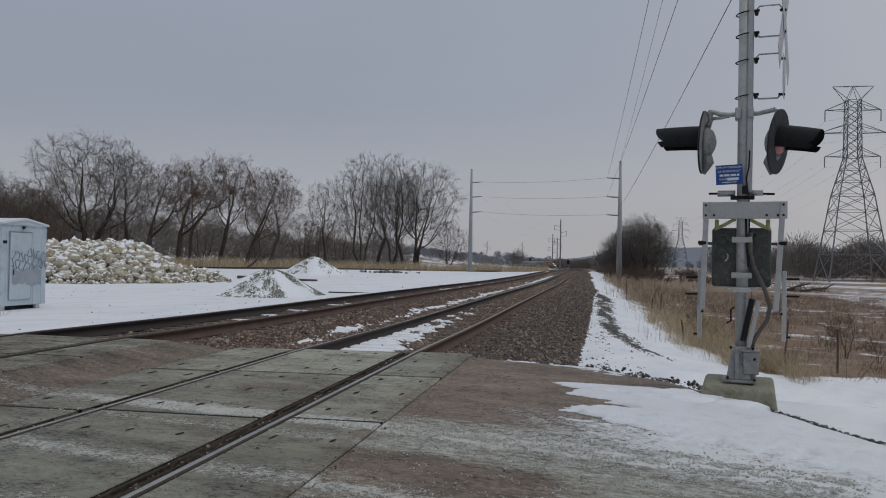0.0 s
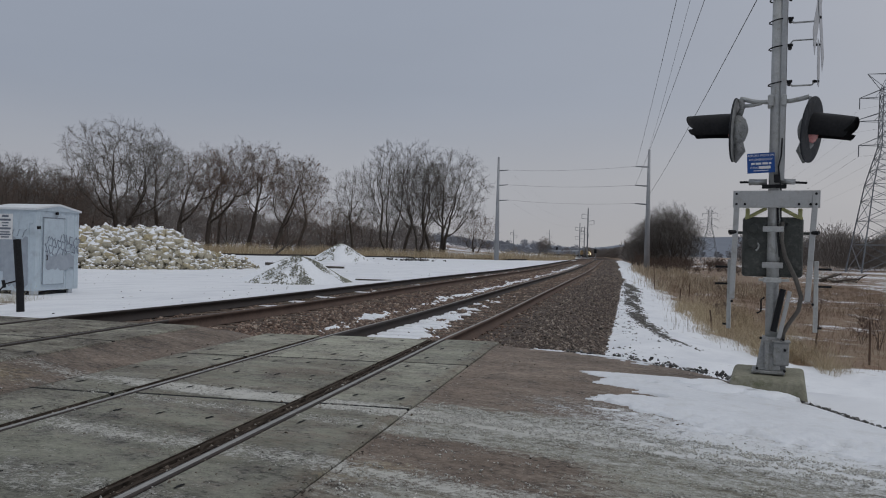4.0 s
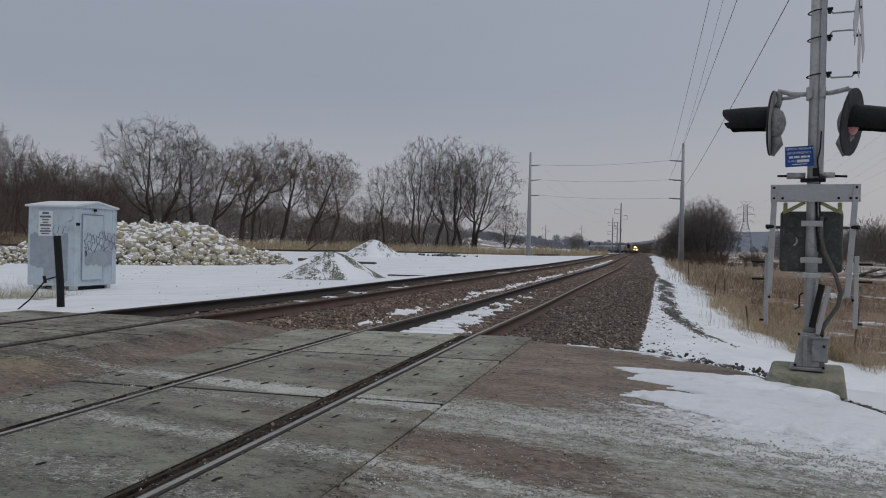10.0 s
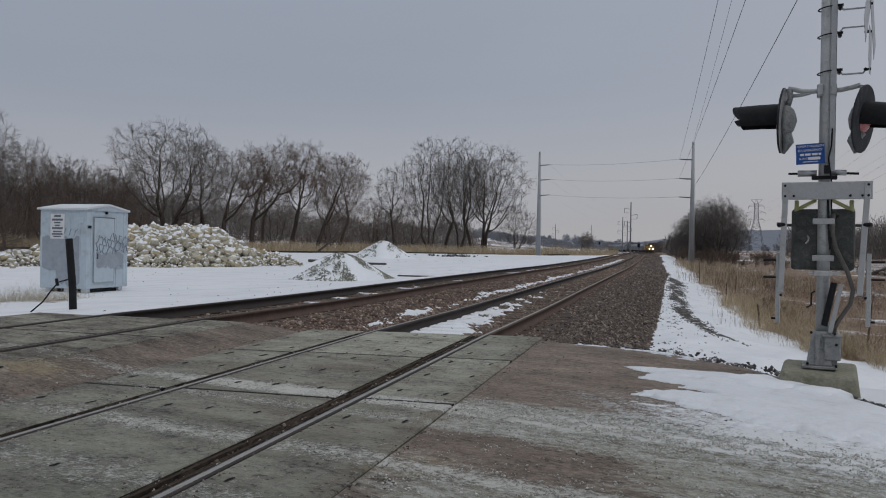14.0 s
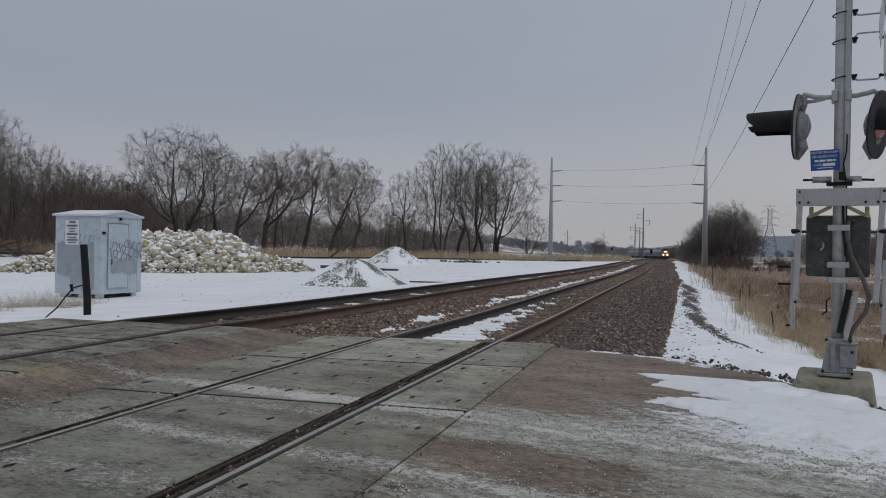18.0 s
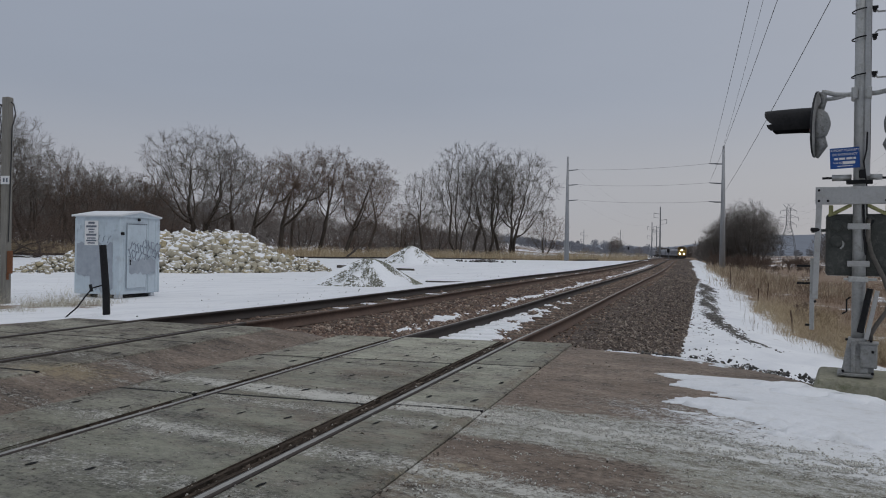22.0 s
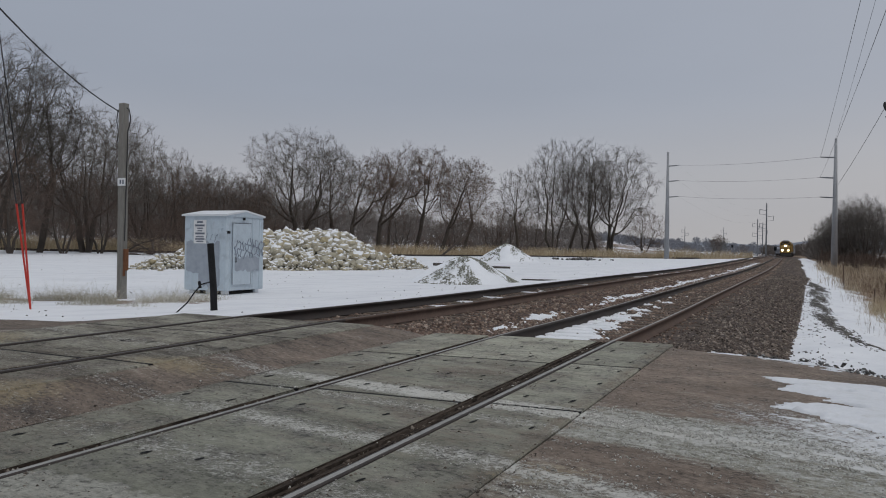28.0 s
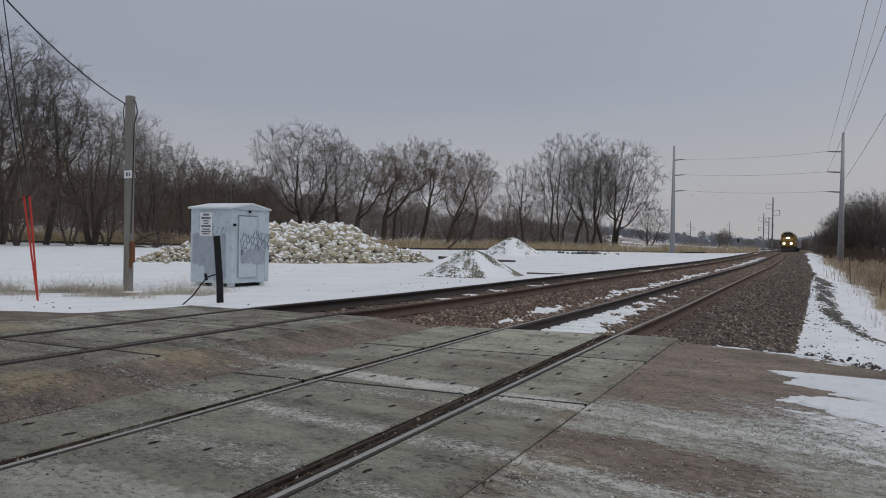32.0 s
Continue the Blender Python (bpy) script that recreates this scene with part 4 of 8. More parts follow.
def light_unit(x, y, z, sgn):
    """One flashing light: background disc, housing behind, hood and lens in front (towards local +x)."""
    m = pose(x, y, z, 0, 0, (-18 if sgn > 0 else 175)) @ pose(0, 0, 0, 0, (7 if sgn > 0 else -3), 0)
    bm = bmesh.new()
    rim = [(0.0, 0.285), (0.012, 0.285), (0.016, 0.27), (0.016, 0.10)]
    k = 40
    rings = [[bm.verts.new((d, r * math.cos(a), r * math.sin(a))) for a in np.linspace(0, 2 * math.pi, k, endpoint=False)] for d, r in rim]
    for r0, r1 in zip(rings, rings[1:]):
        for i in range(k):
            bm.faces.new((r0[i], r0[(i + 1) % k], r1[(i + 1) % k], r1[i]))
    bmesh.ops.transform(bm, matrix=m, verts=bm.verts)
    disc = sig("background_disc", bm, M_DISC, "black round background plate")
    bm = bmesh.new()
    back = [bm.verts.new((-0.003, 0.284 * math.cos(a), 0.284 * math.sin(a))) for a in np.linspace(0, 2 * math.pi, k, endpoint=False)]
    bm.faces.new(back[::-1])
    bmesh.ops.transform(bm, matrix=m, verts=bm.verts)
    part("disc_back", bm, M_CAST, disc)
    bm = bmesh.new()
    tube(bm, [(-0.005, 0, 0), (-0.04, 0, 0), (-0.08, 0, 0), (-0.10, 0, 0), (-0.11, 0, 0)], [0.14, 0.13, 0.10, 0.05, 0.01], 24)
    tube(bm, [(-0.02, 0, 0.12), (-0.045, 0, 0.2), (-0.03, 0, 0.28)], [0.03, 0.022, 0.028], 10)
    tube(bm, [(-0.012, 0, -0.1), (-0.05, 0, -0.19), (-0.02, 0, -0.29)], [0.06, 0.05, 0.012], 10)
    bmesh.ops.transform(bm, matrix=m, verts=bm.verts)
    sig("light_housing", bm, M_CAST, "grey cast light housing", smooth=True)
    bm = bmesh.new()
    k = 28
    lens = [(0.06, 0.01), (0.055, 0.06), (0.04, 0.10), (0.012, 0.125)]
    rings = [[bm.verts.new((d, r * math.cos(a), r * math.sin(a))) for a in np.linspace(0, 2 * math.pi, k, endpoint=False)] for d, r in lens]
    for r0, r1 in zip(rings, rings[1:]):
        for i in range(k):
            bm.faces.new((r0[i], r0[(i + 1) % k], r1[(i + 1) % k], r1[i]))
    bm.faces.new(rings[0][::-1])
    bmesh.ops.transform(bm, matrix=m, verts=bm.verts)
    sig("lens", bm, M_LENS, "dull red round lens", smooth=True)
    # hood: a tube cut longer at the top, with two drooping cheeks
    bm = bmesh.new()
    n_a, n_l = 64, 8
    grid = []
    for i in range(n_a + 1):
        a = math.radians(-112 + 224 * i / n_a)
        drop = (1 - math.cos(a)) / 2
        length = (0.365 - 0.075 * (drop / 0.5) ** 2.5 if drop < 0.5 else 0.335 - 0.17 * ((drop - 0.5) / 0.5) ** 1.7) * (1.12 if sgn < 0 else 0.93)
        grid.append([[bm.verts.new((0.014 + length * j / n_l, (0.140 - 0.010 * j / n_l + o) * math.sin(a), (0.145 - 0.012 * j / n_l + o) * math.cos(a) - 0.014 * (j / n_l) ** 2)) for j in range(n_l + 1)] for o in (0.0, 0.004)])
    for i in range(n_a):
        for j in range(n_l):
            for o in (0, 1):
                q = (grid[i][o][j], grid[i + 1][o][j], grid[i + 1][o][j + 1], grid[i][o][j + 1])
                bm.faces.new(q if o else q[::-1])
        bm.faces.new((grid[i][0][n_l], grid[i + 1][0][n_l], grid[i + 1][1][n_l], grid[i][1][n_l]))
    bmesh.ops.transform(bm, matrix=m, verts=bm.verts)
    sig("hood", bm, M_BLACK, "long black visor hood", smooth=True)


light_unit(-0.335, 0.03, 2.248, -1)
light_unit(0.285, -0.04, 2.222, 1)

# blue notice, hung a little askew
TILT = Matrix.Translation((0.022, 0, -0.008)) @ Matrix.Translation((-0.135, 0, 1.945)) @ Matrix.Rotation(radians(-2.5), 4, "Y") @ Matrix.Translation((0.135, 0, -1.945))
bm = bmesh.new()
box(bm, -0.135, -0.085, 1.945, 0.225, 0.004, 0.175, 0.0015)
bmesh.ops.transform(bm, matrix=TILT, verts=bm.verts)
notice = sig("notice_plate", bm, M_BLUE, "blue emergency notice plate with white lettering")


def writing(body, size, at, parent, mat, spacing=1.0):
    cu = bpy.data.curves.new("lettering", "FONT")
    cu.body, cu.size, cu.align_x, cu.align_y, cu.extrude, cu.space_character = body, size, "CENTER", "CENTER", 0.0006, spacing
    ob = new("lettering", cu)
    me = bpy.data.meshes.new_from_object(ob)
    bpy.data.objects.remove(ob)
    me.transform(TILT @ pose(*at, 90, 0, 0))
    me.materials.append(mat)
    o = new("lettering", me)
    o.parent = parent
    return o


writing("REPORT PROBLEM", 0.026, (-0.135, -0.0885, 2.01), notice, M_WHITE)
writing("OR EMERGENCY", 0.026, (-0.135, -0.0885, 1.975), notice, M_WHITE)
writing("X-ING", 0.024, (-0.19, -0.0885, 1.905), notice, M_WHITE)
for x, z, w_, h_ in ((-0.2, 1.94, 0.03, 0.018), (-0.155, 1.94, 0.045, 0.018), (-0.10, 1.94, 0.045, 0.018), (-0.06, 1.94, 0.02, 0.018), (-0.105, 1.905, 0.095, 0.024), (-0.135, 1.878, 0.12, 0.006)):
    bm = bmesh.new()
    box(bm, x, -0.0885, z, w_, 0.002, h_, 0, TILT)
    part("bar", bm, M_WHITE, notice)

# gate mechanism
bm = bmesh.new()
box(bm, -0.005, 0.14, 1.205, 0.50, 0.26, 0.53, 0.03, seg=3)
mech = sig("gate_mechanism", bm, M_BOXGREY, "dark grey gate mechanism case")
for z in (1.365, 1.235):
    bm = bmesh.new()
    tube(bm, [(-0.17, 0.02, z), (-0.17, -0.005, z), (-0.17, -0.012, z)], [0.05, 0.048, 0.03], 16)
    part("round_cap", bm, M_BOXGREY, mech)
bm = bmesh.new()
tube(bm, [(-0.135, 0.0, 1.245), (-0.115, 0.0, 1.22), (-0.12, 0.0, 1.19), (-0.14, 0.0, 1.17)], 0.008, 6)
part("latch_hasp", bm, M_GALV, mech)
for x in (-0.30, 0.29):
    bm = bmesh.new()
    tube(bm, [(x - 0.07, 0.1, 1.33), (x - 0.045, 0.1, 1.33), (x - 0.045, 0.1, 1.33), (x + 0.07, 0.1, 1.33)], [0.02, 0.02, 0.013, 0.013], 12)
    part("shaft", bm, M_BOXGREY, mech)
for z in (1.36, 1.045):
    bm = bmesh.new()
    box(bm, 0.0, -0.068, z, 0.17, 0.012, 0.05, 0.004)
    box(bm, -0.077, -0.03, z, 0.012, 0.08, 0.05, 0.003)
    box(bm, 0.077, -0.03, z, 0.012, 0.08, 0.05, 0.003)
    for x in (-0.072, 0.072):
        tube(bm, [(x, -0.09, z), (x, -0.07, z)], 0.014, 6)
    sig("mast_clamp", bm, M_ALU)
bm = bmesh.new()
box(bm, 0.0, -0.03, 0.915, 0.15, 0.14, 0.045, 0.006)
tube(bm, [(-0.11, -0.05, 0.915), (0.14, -0.05, 0.915)], 0.012, 6)
sig("mast_collar", bm, M_GALV)
# cross beam in front of the mast, with bolts
bm = bmesh.new()
box(bm, 0.017, -0.1, 1.62, 0.70, 0.012, 0.145, 0.004)
box(bm, 0.017, -0.08, 1.69, 0.70, 0.05, 0.008, 0.002)
box(bm, 0.017, -0.08, 1.55, 0.70, 0.05, 0.008, 0.002)
beam = sig("cross_beam", bm, M_ALU, "aluminium channel beam with bolt holes")
for x, z in ((-0.305, 1.665), (-0.305, 1.575), (-0.235, 1.575), (-0.155, 1.575), (0.20, 1.575), (0.06, 1.575), (0.29, 1.575), (0.335, 1.575), (0.335, 1.665)):
    bm = bmesh.new()
    tube(bm, [(x, -0.118, z), (x, -0.106, z)], 0.0115, 6)
    part("bolt", bm, M_BLACK if abs(x) > 0.19 else M_GALV, beam)
# trunnion above it
bm = bmesh.new()
tube(bm, [(-0.21, -0.02, 1.775), (-0.06, -0.02, 1.775)], 0.028, 12)
sig("trunnion", bm, M_ALU, smooth=True)
bm = bmesh.new()
tube(bm, [(0.05, -0.02, 1.78), (0.17, -0.02, 1.775)], 0.025, 12)
sig("trunnion", bm, M_ALU, smooth=True)
bm = bmesh.new()
tube(bm, [(-0.285, -0.02, 1.775), (-0.2, -0.02, 1.775)], 0.01, 8)
tube(bm, [(0.16, -0.02, 1.77), (0.265, -0.02, 1.765)], 0.01, 8)
box(bm, 0.0, -0.02, 1.735, 0.2, 0.1, 0.03, 0.004)
box(bm, 0.02, -0.085, 1.80, 0.05, 0.03, 0.07, 0.004)
sig("trunnion_rod", bm, M_BLACK)
# yellow braces
for s in (-1, 1):
    bm = bmesh.new()
    tube(bm, [(s * 0.235, 0.02, 1.455), (s * 0.19, 0.02, 1.475), (s * 0.06, -0.02, 1.545)], 0.016, 8)
    box(bm, s * 0.215, 0.02, 1.50, 0.035, 0.04, 0.09, 0.006)
    sig("brace", bm, M_YELLOW, "yellow painted brace")
# hanging side arms with their counterweight rods
for s, dx in ((-1, -0.02), (1, 0.0)):
    bm = bmesh.new()
    top, low = (s * 0.315 + 0.017, 1.69), (s * 0.315 + 0.017 + (-0.03 if s < 0 else -0.05), 0.74)
    a = Vector((low[0] - top[0], 0, low[1] - top[1]))
    box(bm, 0, 0, 0, 0.047, 0.014, a.length, 0.004, Matrix.Translation(((top[0] + low[0]) / 2, -0.11, (top[1] + low[1]) / 2)) @ Matrix.Rotation(math.atan2(-a.x, -a.z), 4, "Y"))
    arm = sig("side_arm", bm, M_ALU, "flat aluminium side arm")
    bm = bmesh.new()
    dx = dx + (0.02 if s < 0 else 0.0)
    box(bm, s * 0.355 + dx * 2, 0.02 * s, 0.78, 0.034, 0.02, 0.62, 0.004)
    box(bm, s * 0.339 + dx * 2, 0.02 * s, 0.78, 0.008, 0.05, 0.62, 0.002)
    part("weight_plate", bm, M_GALV, arm)
    for z, q in ((1.02, 0.12), (0.87, 0.12), (0.51, 0.05)):
        bm = bmesh.new()
        tube(bm, [(s * 0.355 + dx * 2 - 0.0, 0.02 * s, z), (s * (0.355 + q) + dx * 2, 0.02 * s, z)], 0.01, 6)
        part("stud", bm, M_BLACK, arm)
    bm = bmesh.new()
    tube(bm, [(s * 0.325 + dx, -0.135, 0.72), (s * 0.325 + dx, -0.1, 0.72)], 0.012, 6)
    part("pivot_bolt", bm, M_BLACK, arm)
    bm = bmesh.new()
    tube(bm, [(s * 0.36 + dx, -0.135, 1.33), (s * 0.3 + dx, -0.1, 1.33)], 0.018, 8)
    part("pivot_bolt", bm, M_BLACK, arm)
# conduit hose, crank and short strut
bm = bmesh.new()
hose = [(0.075, -0.02, 1.42), (0.072, -0.05, 1.36), (0.07, -0.06, 1.25), (0.10, -0.07, 1.12), (0.19, -0.07, 0.93), (0.235, -0.07, 0.78), (0.215, -0.07, 0.66), (0.14, -0.07, 0.54), (0.10, -0.06, 0.46), (0.095, -0.06, 0.40)]
tube(bm, hose, 0.019, 10)
sig("conduit_hose", bm, M_HOSE, "brown flexible conduit", smooth=True)
bm = bmesh.new()
tube(bm, [(0.11, -0.0, 1.41), (0.085, -0.05, 1.37), (0.06, -0.07, 1.2), (0.055, -0.07, 1.12), (0.04, -0.065, 1.3), (0.03, -0.05, 1.6)], 0.009, 6)
sig("thin_cable", bm, M_BLACK)
bm = bmesh.new()
tube(bm, [(0.02, -0.07, 0.47), (0.09, -0.07, 0.84)], 0.026, 8)
sig("strut", bm, M_BLACK)
bm = bmesh.new()
box(bm, 0.105, -0.09, 0.62, 0.035, 0.012, 0.42, 0.003, Matrix.Translation((0.1, 0, 0.62)) @ Matrix.Rotation(0.19, 4, "Y") @ Matrix.Translation((-0.1, 0, -0.62)))
sig("strut_plate", bm, M_ALU)
bm = bmesh.new()
tube(bm, [(-0.06, -0.03, 0.76), (-0.085, -0.05, 0.74), (-0.085, -0.05, 0.64), (-0.12, -0.05, 0.62)], 0.008, 6)
sig("crank", bm, M_BLACK)

# concrete block under the mast
bm = bmesh.new()
lo = [bm.verts.new(v) for v in ((-0.42, -0.36, -0.30), (0.33, -0.36, -0.30), (0.33, 0.36, -0.30), (-0.42, 0.36, -0.30))]
hi = [bm.verts.new(v) for v in ((-0.30, -0.30, 0.09), (0.27, -0.30, 0.075), (0.28, 0.32, 0.12), (-0.30, 0.32, 0.12))]
bm.faces.new(lo[::-1]), bm.faces.new(hi)
for k in range(4):
    bm.faces.new((lo[k], lo[(k + 1) % 4], hi[(k + 1) % 4], hi[k]))
bmesh.ops.bevel(bm, geom=list(bm.edges), offset=0.03, segments=3, affect="EDGES", profile=0.5)
ob = part("concrete_foundation", bm, M_CONC, None)
ob.matrix_world = pose(1.34, 7.60, 0, 0, 0, -10)
tagged(ob, "mossy rounded concrete foundation block in the snow", "foundation")


# ---------- utility hut ----------
M_HUT = plain("pale_blue_sheet_metal", (0.435, 0.51, 0.57), (0.53, 0.605, 0.66), 0.5, 0.0, 12, 1.1, 0.1, 0.002, stain=(0.38, 0.435, 0.485))
M_HUTROOF = plain("snowy_metal_roof", (0.60, 0.62, 0.64), (0.74, 0.76, 0.78), 0.6, 0, 20, 2, 0.3, 0.004)
M_GRAFF = plain("grey_cover_paint", (0.27, 0.305, 0.35), (0.37, 0.41, 0.46), 0.6, 0, 6, 1.5, 0.05, 0.001)
M_SCRAWL = plain("faded_spray_paint", (0.19, 0.21, 0.26), (0.30, 0.33, 0.38), 0.7, 0, 25, 4, 0)
M_SPRAY = plain("dark_spray_paint", (0.09, 0.10, 0.13), (0.2, 0.22, 0.26), 0.7, 0, 25, 4, 0)
HX0, HX1, HY0, HY1, HZ0, HZ1 = -16.00, -14.56, 18.05, 19.72, -0.20, 1.94
hut = thing("utility_hut", "pale blue sheet-metal equipment hut with grey-painted-over graffiti", "equipment hut", ((HX0 + HX1) / 2, (HY0 + HY1) / 2, -0.3))
hw, hd = (HX1 - HX0) / 2, (HY1 - HY0) / 2
bm = bmesh.new()
box(bm, 0, 0, (HZ1 + HZ0) / 2 + 0.3, 2 * hw, 2 * hd, HZ1 - HZ0, 0.012, seg=2)
body = part("body", bm, M_HUT, hut)
# folded seams between the wall sheets, and corner posts
for k in (-0.62, -0.18, 0.28, 0.72):
    bm = bmesh.new()
    box(bm, k * hw, -hd - 0.004, 1.12, 0.03, 0.012, 2.0, 0.003)
    part("seam", bm, M_HUT, body)
for k in (-0.8, 0.42, 0.8):
    bm = bmesh.new()
    box(bm, hw + 0.004, k * hd, 1.12, 0.012, 0.03, 2.0, 0.003)
    part("seam", bm, M_HUT, body)
for sx_ in (-1, 1):
    for sy_ in (-1, 1):
        bm = bmesh.new()
        box(bm, sx_ * (hw - 0.03), sy_ * (hd - 0.03), 1.125, 0.075, 0.075, 2.03, 0.006)
        part("corner_post", bm, M_HUT, body)
bm = bmesh.new()
ridge = 0.14
for s in (-1, 1):
    vs = [(-hw - 0.09, s * (hd + 0.05), 2.23), (hw + 0.05, s * (hd + 0.05), 2.23), (hw + 0.05, 0, 2.23 + ridge), (-hw - 0.09, 0, 2.23 + ridge)]
    up = [bm.verts.new(v) for v in vs]
    dn = [bm.verts.new((v[0], v[1], v[2] - 0.05)) for v in vs]
    bm.faces.new(up if s < 0 else up[::-1])
    bm.faces.new(dn[::-1] if s < 0 else dn)
    for k in range(4):
        bm.faces.new((up[k], up[(k + 1) % 4], dn[(k + 1) % 4], dn[k]))
part("roof", bm, M_HUTROOF, hut, "low gabled roof dusted with snow")
for s in (-1, 1):
    bm = bmesh.new()
    g = [bm.verts.new((s * (hw + 0.012), y, z)) for y, z in ((-hd, 2.17), (hd, 2.17), (hd, 2.20), (0, 2.32), (-hd, 2.20))]
    bm.faces.new(g)
    g2 = [bm.verts.new(v.co + Vector((s * 0.02, 0, 0))) for v in g]
    bm.faces.new(g2[::-1])
    for k in range(5):
        bm.faces.new((g[k], g[(k + 1) % 5], g2[(k + 1) % 5], g2[k]))
    part("gable", bm, M_HUT, hut)
# door on the side that faces the line
bm = bmesh.new()
box(bm, hw + 0.022, -0.18, 1.12, 0.03, 0.80, 1.72, 0.006)
door = part("door", bm, M_HUT, hut, "narrow sheet-metal door")
for y, z, sy_, sz_ in ((-0.18, 1.995, 0.84, 0.018), (-0.585, 1.12, 0.012, 1.72), (0.225, 1.12, 0.012, 1.72), (-0.18, 0.262, 0.82, 0.012)):
    bm = bmesh.new()
    box(bm, hw + 0.03, y, z, 0.02, sy_, sz_)
    part("door_gap_trim", bm, M_SPRAY if z > 1.9 else M_GRAFF, door)
bm = bmesh.new()
tube(bm, [(hw + 0.05, -0.48, 1.02), (hw + 0.07, -0.48, 1.02), (hw + 0.07, -0.48, 0.9), (hw + 0.05, -0.48, 0.9)], 0.012, 6)
part("door_handle", bm, M_BLACK, door)
bm = bmesh.new()
box(bm, hw + 0.02, -0.75, 1.73, 0.02, 0.13, 0.075, 0.003)
part("plate", bm, M_BLACK, hut)
bm = bmesh.new()
box(bm, hw + 0.04, -0.1, 2.12, 0.05, 0.07, 0.07, 0.006)
part("vent_lamp", bm, M_BLACK, hut)
for k in (-0.82, 0.82):
    bm = bmesh.new()
    box(bm, k * hw, -hd - 0.02, 1.9, 0.1, 0.03, 0.13, 0.006)
    part("lifting_lug", bm, M_HUT, hut)
# painted-over patches with uneven edges, and sprayed scrawl
def patch(pts, fixed, axis, name, mat):
    bm = bmesh.new()
    ring = [bm.verts.new((p[0], fixed, p[1]) if axis == "y" else (fixed, p[0], p[1])) for p in pts]
    bm.faces.new(ring)
    return part(name, bm, mat, hut)


rr = random.Random(11)
def uneven(x0, x1, z0, z1, n=14, amp=0.05):
    top = [(x0 + (x1 - x0) * k / n, z1 + rr.uniform(-amp, amp)) for k in range(n + 1)]
    bot = [(x0 + (x1 - x0) * k / n, z0 + rr.uniform(-amp, amp)) for k in range(n, -1, -1)]
    return top + bot


patch(uneven(-hw + 0.06, hw - 0.22, 0.62, 1.46, 14, 0.06), -hd - 0.0125, "y", "cover_patch", M_GRAFF)
patch(uneven(-hw + 0.5, hw - 0.2, 0.22, 0.64, 8, 0.09), -hd - 0.0135, "y", "cover_patch", M_GRAFF)
patch(uneven(-0.5, 0.62, 0.66, 1.04, 12, 0.05), hw + 0.041, "x", "cover_patch", M_GRAFF)
for k in range(9):
    bm = bmesh.new()
    y0 = -0.52 + 0.155 * k
    pts = [(hw + 0.043, y0 + 0.07 * math.sin(1.3 * q + k * 1.7) + 0.012 * q, 1.06 + 0.065 * q + 0.07 * math.cos(2.1 * q + k)) for q in range(8)]
    tube(bm, pts, 0.015, 4)
    part("sprayed_scrawl", bm, M_SCRAWL, hut)
for k in range(5):
    bm = bmesh.new()
    x0 = -0.35 + 0.17 * k
    tube(bm, [(x0 + 0.03 * q, -hd - 0.015, 1.5 + 0.05 * q + 0.04 * math.sin(q * 2 + k)) for q in range(5)], 0.007, 4)
    part("sprayed_scrawl", bm, M_SCRAWL, hut)
bm = bmesh.new()
box(bm, -0.18, -hd - 0.014, 1.74, 0.44, 0.012, 0.66, 0.002)
poster = part("notice_board", bm, M_WHITE, hut, "white notice with dark unreadable lines")
for z, w_, h_ in ((2.01, 0.22, 0.08), (1.915, 0.36, 0.075), (1.835, 0.22, 0.05), (1.765, 0.18, 0.05), (1.69, 0.36, 0.075), (1.60, 0.30, 0.05), (1.535, 0.36, 0.06), (1.47, 0.26, 0.05)):
    bm = bmesh.new()
    box(bm, -0.18, -hd - 0.022, z, w_ * 0.92, 0.004, h_ * 0.7)
    part("bar", bm, M_SPRAY, poster)
for x in (-0.9, 0.05, 0.9):
    for y in (-0.9, 0.9):
        bm = bmesh.new()
        box(bm, x * (hw - 0.1), y * (hd - 0.1), 0.05, 0.16, 0.16, 0.12, 0.006)
        part("foot", bm, M_HUTROOF, hut)
bm = bmesh.new()
box(bm, 0, 0, 0.02, 2 * hw - 0.3, 2 * hd - 0.3, 0.09, 0.01)
part("skid", bm, M_BLACK, hut)

# ---------- marker post, cable, wooden service pole, guy guards ----------
bm = bmesh.new()
pts = [(-11.16, 13.35, -0.4), (-11.13, 13.3, 0.3), (-11.22, 13.2, 1.20)]
tube(bm, [(0.03, 0, -0.15), (0, 0, 0.6), (-0.12, 0.03, 1.52)], [0.072, 0.07, 0.068], 14)
ob = part("marker_post", bm, M_BLACK)
ob.matrix_world = pose(-10.95, 13.2, -0.41)
tagged(ob, "dark brown leaning marker post in the snow", "post")
bm = bmesh.new()
tube(bm, [(-11.16, 13.33, 0.32), (-11.27, 13.2, 0.27), (-11.36, 13.1, 0.1), (-11.45, 13.0, -0.1), (-11.56, 12.9, -0.24), (-11.68, 12.85, -0.36)], 0.014, 6)
tube(bm, [(-11.28, 13.19, 0.2), (-11.30, 13.17, 0.34)], 0.03, 6)
tagged(part("cable_lead", bm, M_BLACK), "black cable hanging from the marker post to the snow", "cable")

